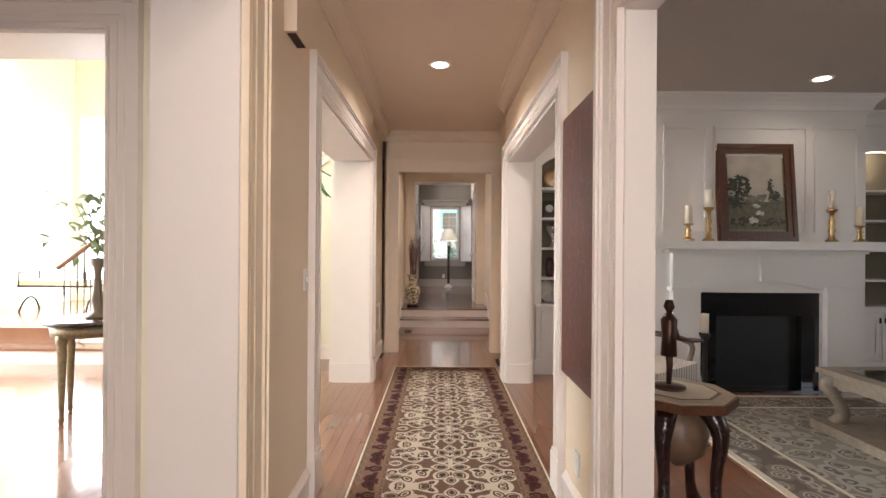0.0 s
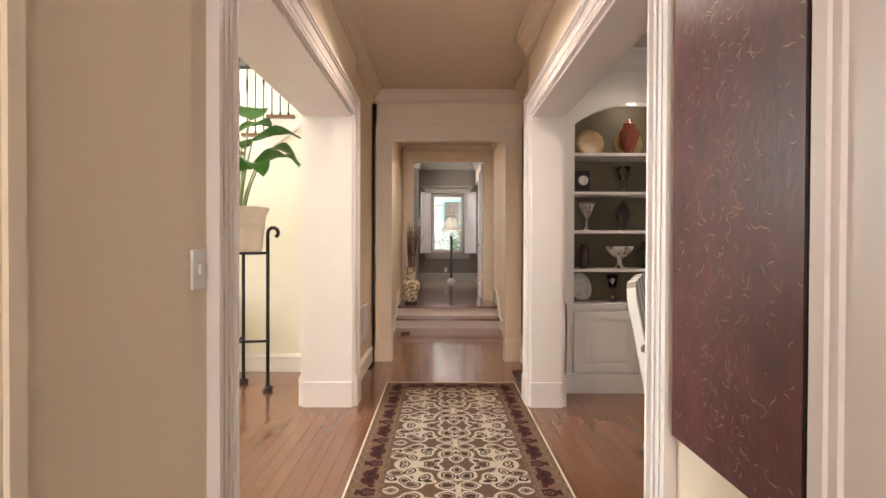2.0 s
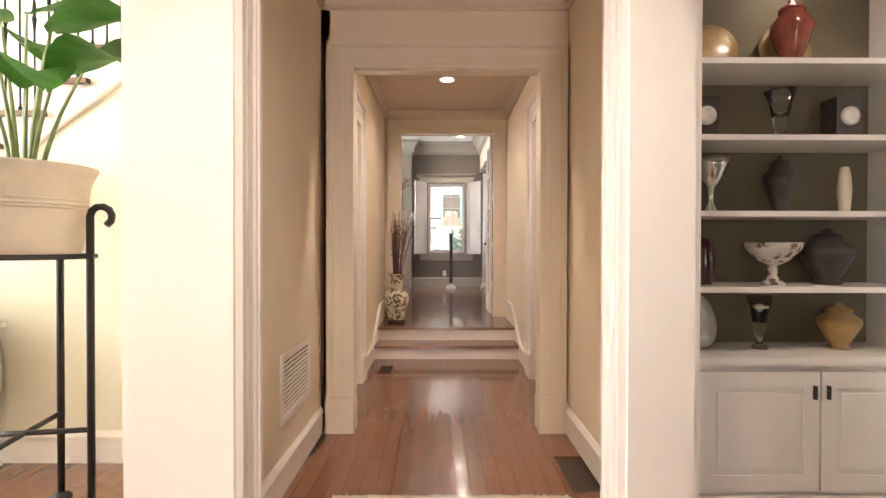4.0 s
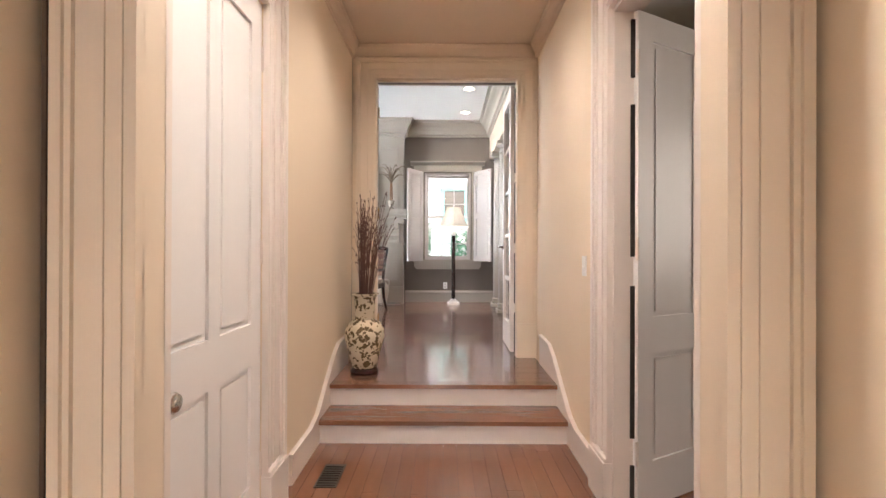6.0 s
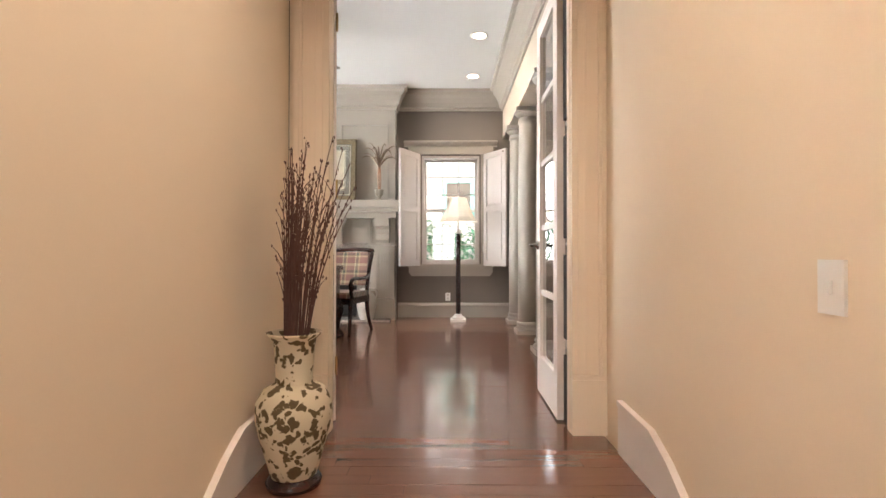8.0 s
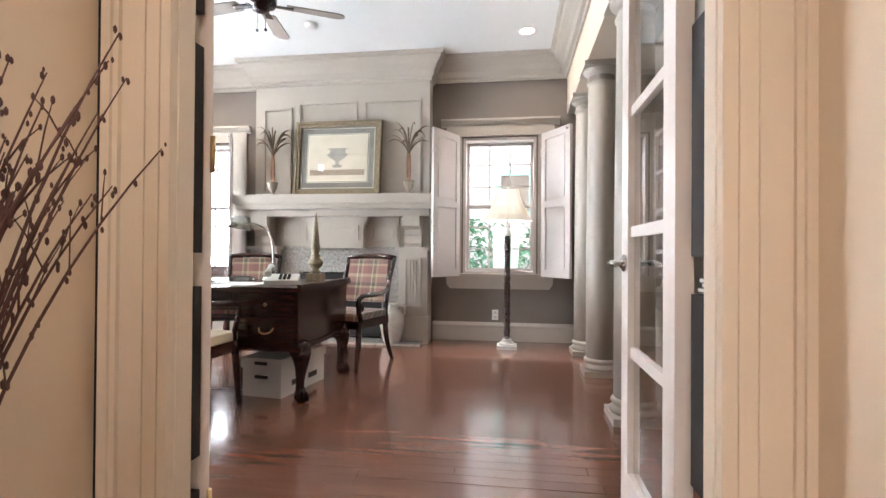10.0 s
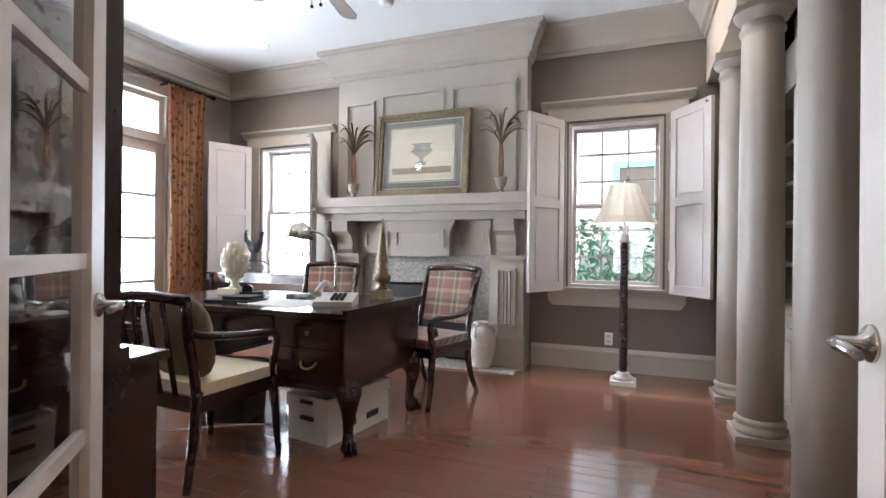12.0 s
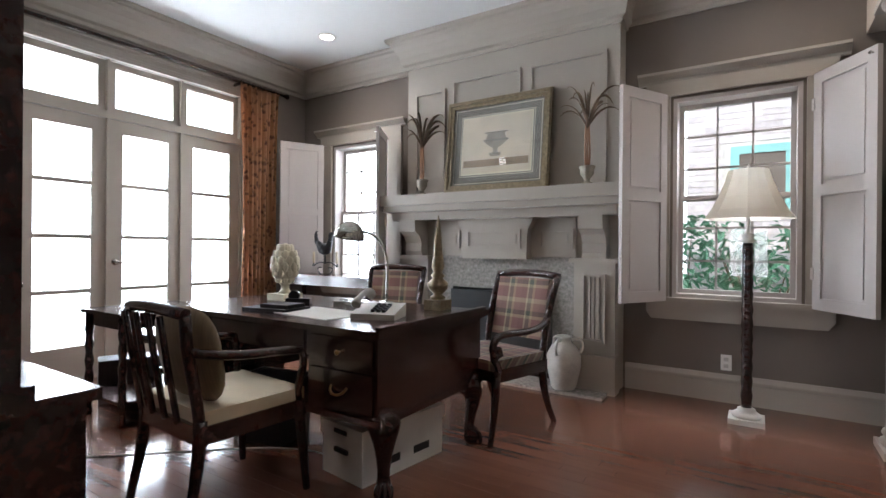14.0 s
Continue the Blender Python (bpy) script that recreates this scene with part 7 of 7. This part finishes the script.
# carved coffee table
t = thing("coffee_table", "carved weathered coffee table with scrolled legs", "table", (3.55, 3.1, 0.011))
OAK = mat("pale weathered carving", (0.24, 0.19, 0.14), 0.55, vary=0.35, scale=14, bump=0.06, fine=50)
part("tabletop", bbox(-0.65, 0.65, -0.5, 0.5, 0.44, 0.48, 0.012), OAK, t)
part("apron", bbox(-0.6, 0.6, -0.45, 0.45, 0.36, 0.44, 0.008), OAK, t)
part("inset", bbox(-0.52, 0.52, -0.37, 0.37, 0.48, 0.484, 0), GRANITE, t)
for x in (-1, 1):
    for y in (-1, 1):
        part("leg", tube(bmesh.new(), bez((x * 0.55, y * 0.42, 0.40), (x * 0.72, y * 0.5, 0.34), (x * 0.38, y * 0.36, 0.2), (x * 0.56, y * 0.42, 0.05), 10), 0.055, 10, [1, 1.1, 1.1, 1, 0.9, 0.85, 0.8, 0.8, 0.85, 0.9, 1]), OAK, t)
part("base_shelf", bbox(-0.68, 0.68, -0.52, 0.52, 0.0, 0.07, 0.012), OAK, t)

# ---- stair hall ----
GAIN = 0.7486
RAIL = mat("brown oak handrail", (0.16, 0.075, 0.035), 0.3, vary=0.2, stretch=(6, 1, 1))
IRON_B = mat("dark iron baluster", (0.02, 0.018, 0.016), 0.45, 0.4, vary=0.2)


def zline(x):
    return 1.29 + GAIN * (x + 3.59)


stair = thing("staircase", "oak-tread staircase with iron balusters and brown handrail", "staircase", (0, 0, 0))
run = 0.25
xs = [-4.84 + run * i for i in range(15)]
XZ = Matrix(((1, 0, 0, 0), (0, 0, 1, 0), (0, 1, 0, 0), (0, 0, 0, 1)))
bm = bmesh.new()
slab(bm, [(-4.84, 0.0), (-1.21, 0.0), (-1.21, zline(-1.21) - 0.34), (-4.84, max(0.05, zline(-4.84) - 0.34))], 5.975, 6.04, XZ)
part("spandrel_wall", bm, STAIR_WALL, stair)
out = [(-4.84, max(0.05, zline(-4.84) - 0.34))]
for x in xs:
    out += [(x, zline(x) - 0.03), (x + run, zline(x) - 0.03)]
out += [(xs[-1] + run, zline(xs[-1] + run) - 0.34)]
bm = bmesh.new()
slab(bm, out, 5.96, 5.99, XZ)
part("stringer", bm, TRIM, stair)
bm = bmesh.new()
tube(bm, [(-4.84, 5.965, max(0.08, zline(-4.84) - 0.34)), (-1.2, 5.965, zline(-1.2) - 0.34)], 0.014, 6)
part("stringer_mould", bm, TRIM, stair)
for i, x in enumerate(xs):
    z = zline(x)
    part("tread", bbox(x - 0.03, x + run, 5.92, 7.19, z - 0.03, z, 0.006), RAIL, stair)
    part("riser", bbox(x, x + 0.02, 5.99, 7.19, z - GAIN * run - 0.0, z - 0.03, 0), TRIM, stair)
    for k in range(3):
        bx_ = x + 0.02 + k * run / 3
        top = zline(bx_) + 0.80
        prof = [(0.012, z), (0.012, z + 0.02), (0.006, z + 0.03)]
        if k % 2 == 0:
            mid = (z + top) / 2 + 0.08
            prof += [(0.006, mid - 0.09), (0.013, mid - 0.02), (0.007, mid), (0.013, mid + 0.02), (0.006, mid + 0.09)]
        part("baluster", lathe(bmesh.new(), prof + [(0.006, top)], pose(bx_, 5.95, 0), 8), IRON_B, stair)
bm = bmesh.new()
tube(bm, [(-4.9, 5.95, zline(-4.9) + 0.82), (-1.05, 5.95, zline(-1.05) + 0.82)], 0.034, 10, flat=0.8)
part("handrail", bm, RAIL, stair)
# landing
struct("landing", bbox(-7.1, -4.86, 5.95, 9.2, 0, 0.378, 0), NOSE, "bright raised stair landing of polished oak")
struct("step_riser", bbox(-7.1, -4.0, 5.62, 5.95, 0, 0.16, 0), TRIM, "white painted landing step")
struct("step_tread", bbox(-7.1, -3.98, 5.59, 5.955, 0.16, 0.19, 0.008), NOSE, "oak landing step tread")
baseboard("x", 5.975, -1, -4.0, -1.24)


def flat_picture(x, z, w, h):
    t = thing("stair_picture", "dark framed picture on the stair wall", "picture", (x, 7.2, z), group="stair pictures")
    part("frame", frame_ring(bmesh.new(), -w / 2, w / 2, 0, h, 0.03, -0.03, -0.001), IRON, t)
    part("print", bbox(-w / 2 + 0.02, w / 2 - 0.02, -0.012, -0.002, 0.02, h - 0.02, 0), mat("grey etching", (0.12, 0.115, 0.105), 0.5, vary=0.6, scale=14), t)


flat_picture(-3.48, 3.5, 0.55, 0.7)
flat_picture(-2.62, 3.5, 0.55, 0.7)

PAINTED = rug_mat("ivory chest with painted olive scrolls", (0.66, 0.59, 0.48), (0.15, 0.10, 0.045), (0.24, 0.17, 0.08), 0.26, 8.0, 0.2)
IVPAINT = mat("worn ivory paint", (0.66, 0.60, 0.50), 0.45, vary=0.15, scale=10)
OLIVE = mat("dull gold scroll paint", (0.17, 0.115, 0.05), 0.5, vary=0.3)
t = thing("painted_chest", "ivory bombe chest with two drawers and gilt scrolls", "chest", (-3.09, 5.70, 0))


def bombe(bm, x0, x1, y0, y1, z0, z1):
    rows = []
    for i in range(9):
        f = i / 8
        o = 0.035 * math.sin(math.pi * f)
        rows.append([bm.verts.new(c) for c in ((x0 - o, y0 - o, z0 + (z1 - z0) * f), (x1 + o, y0 - o, z0 + (z1 - z0) * f), (x1 + o, y1, z0 + (z1 - z0) * f), (x0 - o, y1, z0 + (z1 - z0) * f))])
    for a, b in zip(rows, rows[1:]):
        for i in range(4):
            bm.faces.new((a[i], a[(i + 1) % 4], b[(i + 1) % 4], b[i]))
    bm.faces.new(rows[0][::-1])
    bm.faces.new(rows[-1])
    return bm


part("body", bombe(bmesh.new(), -0.48, 0.48, -0.2, 0.22, 0.30, 0.80), IVPAINT, t)
part("top", bbox(-0.53, 0.53, -0.25, 0.235, 0.80, 0.835, 0.01), IVPAINT, t)
for z0, z1 in ((0.34, 0.55), (0.57, 0.78)):
    dr = part("drawer", bbox(-0.44, 0.44, -0.25, -0.19, z0, z1, 0.008), IVPAINT, t)
    for s in (-1, 1):
        for k in range(4):
            bm = bmesh.new()
            cx_, cz = s * (0.055 + 0.105 * k), (z0 + z1) / 2
            tube(bm, bez((cx_ + s * 0.045, -0.254, cz - 0.085), (cx_ + s * 0.07, -0.254, cz - 0.03), (cx_ + s * 0.03, -0.254, cz + 0.02), (cx_ + s * 0.05, -0.254, cz + 0.09), 8), 0.013, 6, [0.3, 0.9, 1.3, 1.0, 0.7, 0.9, 1.2, 0.8, 0.3], 0.4)
            tube(bm, bez((cx_ - s * 0.05, -0.254, cz - 0.07), (cx_ + s * 0.09, -0.254, cz - 0.08), (cx_ + s * 0.08, -0.254, cz + 0.10), (cx_ - s * 0.01, -0.254, cz + 0.03), 10), 0.012, 6, [0.4, 0.8, 1.1, 1.3, 1.3, 1.2, 1.1, 0.9, 0.8, 0.6, 0.4], 0.4)
            tube(bm, bez((cx_, -0.254, cz - 0.02), (cx_ - s * 0.05, -0.254, cz + 0.02), (cx_ - s * 0.05, -0.254, cz + 0.07), (cx_ + s * 0.01, -0.254, cz + 0.085), 8), 0.010, 6, [0.4, 0.8, 1.1, 1.2, 1.1, 1, 0.8, 0.6, 0.4], 0.4)
            part("scroll", bm, OLIVE, dr)
for k in range(2):
    bm = bmesh.new()
    cz = 0.45 + 0.22 * k
    for s in (-1, 1):
        tube(bm, bez((0.515, s * 0.02, cz - 0.07), (0.522, s * 0.16, cz - 0.06), (0.522, s * 0.13, cz + 0.1), (0.518, s * 0.05, cz + 0.03), 10), 0.013, 6, [0.4, 0.8, 1.1, 1.3, 1.3, 1.2, 1.1, 0.9, 0.8, 0.6, 0.4])
    part("side_scroll", bm, OLIVE, t)
bm = bmesh.new()
slab(bm, [(-0.46, 0.31), (0.46, 0.31), (0.40, 0.25), (0.22, 0.27), (0.1, 0.22), (0, 0.20), (-0.1, 0.22), (-0.22, 0.27), (-0.40, 0.25)], -0.235, -0.205, XZ)
part("skirt", bm, PAINTED, t)
for x in (-0.46, 0.46):
    for y in (-0.2, 0.19):
        part("leg", tube(bmesh.new(), bez((x, y, 0.34), (x * 1.12, y * 1.15, 0.25), (x * 0.98, y, 0.12), (x * 1.08, y * 1.1, 0.0), 8), 0.032, 8, [1.2, 1.15, 1.0, 0.9, 0.8, 0.7, 0.65, 0.65, 0.8]), IVPAINT, t)
t = thing("mantel_clock", "black mantel clock with a pale dial on the chest", "clock", (-3.2, 5.68, 0.835))
part("case", bbox(-0.15, 0.15, -0.09, 0.09, 0.05, 0.32, 0.008), BLACK, t)
part("plinth", bbox(-0.18, 0.18, -0.11, 0.11, 0.0, 0.05, 0.01), BLACK, t)
part("cornice", bbox(-0.175, 0.175, -0.11, 0.11, 0.32, 0.36, 0.012), BLACK, t)
part("roof", bbox(-0.13, 0.13, -0.08, 0.08, 0.36, 0.385, 0.01), BLACK, t)
part("dial", lathe(bmesh.new(), [(0.085, 0), (0.085, 0.008), (0.075, 0.012)], pose(0, -0.09, 0.19, 90), 24), GILT, t)
part("dial_face", lathe(bmesh.new(), [(0.06, 0.012), (0.06, 0.015)], pose(0, -0.09, 0.19, 90), 24), PORC[2], t)
urn("crystal_urn", "clear cut-crystal lidded urn on the chest", -2.90, 0.835, 0.38, 0.10, GLASS, y=5.68)
SHADE = mat("grey fabric shade", (0.17, 0.155, 0.14), 0.8, vary=0.06, scale=20, fine=300)
PEWTER = mat("pewter brown lamp", (0.13, 0.10, 0.075), 0.4, 0.5, vary=0.3)
t = thing("table_lamp", "pewter baluster lamp with a grey square shade on the chest", "lamp", (-2.70, 5.72, 0.835))
bm = bbox(-0.075, 0.075, -0.075, 0.075, 0, 0.025, 0.006)
lathe(bm, [(0.06, 0.025), (0.03, 0.05), (0.025, 0.1), (0.045, 0.16), (0.03, 0.22), (0.022, 0.28), (0.045, 0.38), (0.05, 0.44), (0.03, 0.5), (0.012, 0.53), (0.010, 0.76)], seg=18)
part("base", bm, PEWTER, t)
bm = bmesh.new()
lo = [bm.verts.new((x * 0.24, y * 0.17, 0.66)) for x, y in ((-1, -1), (1, -1), (1, 1), (-1, 1))]
hi = [bm.verts.new((x * 0.13, y * 0.10, 0.92)) for x, y in ((-1, -1), (1, -1), (1, 1), (-1, 1))]
for i in range(4):
    bm.faces.new((lo[i], lo[(i + 1) % 4], hi[(i + 1) % 4], hi[i]))
bmesh.ops.solidify(bm, geom=bm.faces[:], thickness=0.004)
part("shade", bm, SHADE, t, "grey tapered square shade")

# plant on an iron stand
sx, sy = -1.90, 5.27
t = thing("plant_stand", "tall wrought iron plant stand with scrolled tops", "plant stand", (sx, sy, 0), -8)
for i in range(4):
    a = i * math.pi / 2 + 0.3
    c, s = math.cos(a), math.sin(a)
    r = 0.265
    bm = tube(bmesh.new(), [(r * c, r * s, 0.02), (r * c, r * s, 1.40)] + [(r * c + 0.045 * c * (1 - math.cos(k * 0.6)), r * s + 0.045 * s * (1 - math.cos(k * 0.6)), 1.40 + 0.045 * math.sin(k * 0.6)) for k in range(1, 8)], 0.016, 8)
    part("upright", bm, IRON, t)
    part("foot", lathe(bmesh.new(), [(0.03, 0), (0.045, 0.012), (0.045, 0.03), (0.02, 0.05)], pose(r * c, r * s, 0), 10), IRON, t)
for z, rr in ((1.22, 0.27), (0.44, 0.27)):
    for i in range(2):
        a = i * math.pi / 2 + 0.3
        c, s = math.cos(a) * rr, math.sin(a) * rr
        part("cross_bar", tube(bmesh.new(), [(-c, -s, z), (c, s, z)], 0.012, 6), IRON, t)
part("ring", lathe(bmesh.new(), [(0.255, 1.21), (0.27, 1.21), (0.27, 1.23), (0.255, 1.23)], seg=28, cap=False), IRON, t)
TERRA = mat("pale terracotta", (0.62, 0.52, 0.42), 0.75, vary=0.15, scale=6, bump=0.03)
t = thing("plant_pot", "pale terracotta pot with rope bands", "pot", (sx, sy, 1.232))
part("pot", lathe(bmesh.new(), [(0.205, 0), (0.215, 0.02), (0.235, 0.22), (0.245, 0.31), (0.262, 0.35), (0.275, 0.375), (0.275, 0.385), (0.255, 0.385), (0.235, 0.33)], seg=32, cap=False), TERRA, t)
for z in (0.20, 0.215, 0.235):
    part("rope_band", lathe(bmesh.new(), [(0.234, z - 0.006), (0.243, z), (0.236, z + 0.006)], seg=28, cap=False), TERRA, t)
part("soil", lathe(bmesh.new(), [(0.0, 0.33), (0.236, 0.33)], seg=24, cap=False), SUB, t)
LEAFY = mat("broad green leaf", (0.10, 0.26, 0.05), 0.35, vary=0.25, scale=5, bump=0.02, fine=40)
STEM = mat("pale green stem", (0.20, 0.24, 0.09), 0.5, vary=0.15)
t = thing("potted_plant", "broad-leaved green plant with tall stems", "plant", (sx, sy, 1.56))
for dx, dy, h, yaw, ln, droop in ((0.02, 0.0, 0.72, 60, 0.36, -0.1), (0.16, -0.05, 0.62, 10, 0.42, 0.1), (-0.12, -0.08, 0.50, 185, 0.36, 0.15), (0.22, -0.1, 0.42, -10, 0.40, 0.25), (-0.14, 0.05, 0.72, 170, 0.26, 0.2), (0.08, 0.1, 0.85, 100, 0.34, -0.3), (0.22, 0.1, 0.55, 30, 0.30, 0.6), (-0.03, -0.12, 0.60, 250, 0.28, 0.3), (0.12, -0.12, 0.36, -40, 0.30, 0.5), (0.0, 0.12, 0.6, 130, 0.3, 0.1)):
    p = bez((dx * 0.2, dy * 0.2, -0.1), (dx * 0.3, dy * 0.3, h * 0.4), (dx * 0.8, dy * 0.8, h * 0.8), (dx, dy, h), 8)
    part("stem", tube(bmesh.new(), p, 0.009, 6, [1.3, 1.2, 1.1, 1, 0.9, 0.8, 0.7, 0.6, 0.5]), STEM, t)
    bm = bmesh.new()
    m = pose(dx, dy, h, 0, 0, yaw)
    rows = []
    for i in range(9):
        f = i / 8
        wd = 0.135 * math.sin(math.pi * min(1, f * 0.93 + 0.07)) ** 0.7 if i < 8 else 0.004
        zc = 0.10 * math.sin(f * 2.2) - droop * ln * f * f
        rows.append([bm.verts.new(m @ Vector((ln * f, wd * u, zc + 0.25 * wd * abs(u) + 0.012 * math.sin(9 * f + 3 * u)))) for u in (-1, -0.5, 0, 0.5, 1)])
    for a, b in zip(rows, rows[1:]):
        for i in range(4):
            f = bm.faces.new((a[i], a[i + 1], b[i + 1], b[i]))
            f.smooth = True
    bmesh.ops.solidify(bm, geom=bm.faces[:], thickness=0.0015)
    part("leaf", bm, LEAFY, t)

# half-round table with foliage, bench on the landing
t = thing("demilune_table", "dark gilt table on tapered fluted legs", "table", (-2.98, 3.85, 0))
part("tabletop", lathe(bmesh.new(), [(0.32, 0.77), (0.34, 0.78), (0.34, 0.80), (0.32, 0.81)], seg=32), MAHOG, t)
part("apron", lathe(bmesh.new(), [(0.29, 0.68), (0.30, 0.77)], seg=32), GILT, t)
for i in range(4):
    a = -0.3 + i * math.pi / 2
    part("leg", lathe(bmesh.new(), [(0.014, 0), (0.024, 0.03), (0.016, 0.06), (0.02, 0.1), (0.034, 0.58), (0.03, 0.62), (0.042, 0.64), (0.042, 0.70)], pose(0.26 * math.cos(a), 0.26 * math.sin(a), 0), 12), GILT, t)
t = thing("urn_plant", "dark urn stand with a spray of pale green leaves", "plant", (-2.95, 3.85, 0.81))
part("urn", lathe(bmesh.new(), [(0.09, 0), (0.09, 0.02), (0.035, 0.05), (0.05, 0.15), (0.035, 0.22), (0.025, 0.38), (0.06, 0.48), (0.05, 0.5)], seg=16), PEWTER, t)
rng = random.Random(14)
bm = bmesh.new()
for i in range(90):
    c = Vector((rng.gauss(0, 0.13), rng.gauss(0, 0.13), rng.uniform(0.5, 1.05)))
    q = Euler((rng.uniform(-1, 1), rng.uniform(-1, 1), rng.uniform(0, 6.28))).to_matrix()
    ln = rng.uniform(0.08, 0.14)
    bm.faces.new([bm.verts.new(c + q @ Vector(p)) for p in ((0, 0, 0), (ln * 0.5, -0.025, 0.01), (ln, 0, -0.02), (ln * 0.5, 0.025, 0.01))])
part("leaves", bm, mat("pale sage leaves", (0.22, 0.27, 0.15), 0.6, vary=0.3, per="island"), t)
for i in range(7):
    a = i * 0.9
    part("sprig", tube(bmesh.new(), bez((0, 0, 0.48), (0, 0, 0.65), (0.1 * math.cos(a), 0.1 * math.sin(a), 0.8), (0.16 * math.cos(a), 0.16 * math.sin(a), 0.95), 5), 0.004, 5), STEM, t)
t = thing("landing_bench", "low iron bench with a pale cushion on the landing", "bench", (-6.1, 7.6, 0.378))
part("cushion", bbox(-0.55, 0.55, -0.2, 0.2, 0.42, 0.50, 0.03), CUSHION, t)
for x in (-0.52, 0.52):
    part("leg_frame", tube(bmesh.new(), bez((x, -0.2, 0), (x * 0.95, -0.1, 0.3), (x * 0.95, 0.1, 0.3), (x, 0.2, 0), 10), 0.014, 6), IRON, t)
    part("end_rail", tube(bmesh.new(), [(x, -0.2, 0.40), (x, -0.2, 0.62), (x, 0.2, 0.62), (x, 0.2, 0.40)], 0.012, 6), IRON, t)
part("seat_frame", bbox(-0.55, 0.55, -0.2, 0.2, 0.39, 0.42, 0.004), IRON, t)

# ---- floor boards ----
def lay(owner, near, rest, m_part, m_rest):
    for b in near:
        quads("plank", [b], m_part, owner)
    quads("planks", rest, m_rest, owner, "stuff")


lay(floor_hall, boards(-0.82, 0.62, 3.9, 6.05, 0, "y", seed=2), boards(-0.82, 0.62, -3, 3.9, 0, "y", seed=3) + boards(-7.1, -0.82, -3, 6.05, 0, "y", seed=4) + boards(0.62, 7.0, -3, 5.62, 0, "y", seed=5), FLOOR_HALL_P, FLOOR_HALL)
lay(floor_passage, boards(-0.83, 0.83, 6.05, 8.565, 0, "y", seed=6), boards(0.83, 5, 6.05, 8.5, 0, "y", seed=7), FLOOR_HALL_P, FLOOR_HALL)
lay(floor_office, boards(-0.806, 0.806, 8.93, 9.90, OF, "x", seed=8) + boards(-1.2, 1.2, 9.90, 12.0, OF, "x", seed=9), boards(L, -1.2, 9.90, 12.0, OF, "x", seed=10) + boards(L, 1.75, 12.0, W, OF, "x", seed=11), FLOOR_OFF_P, FLOOR_OFF)
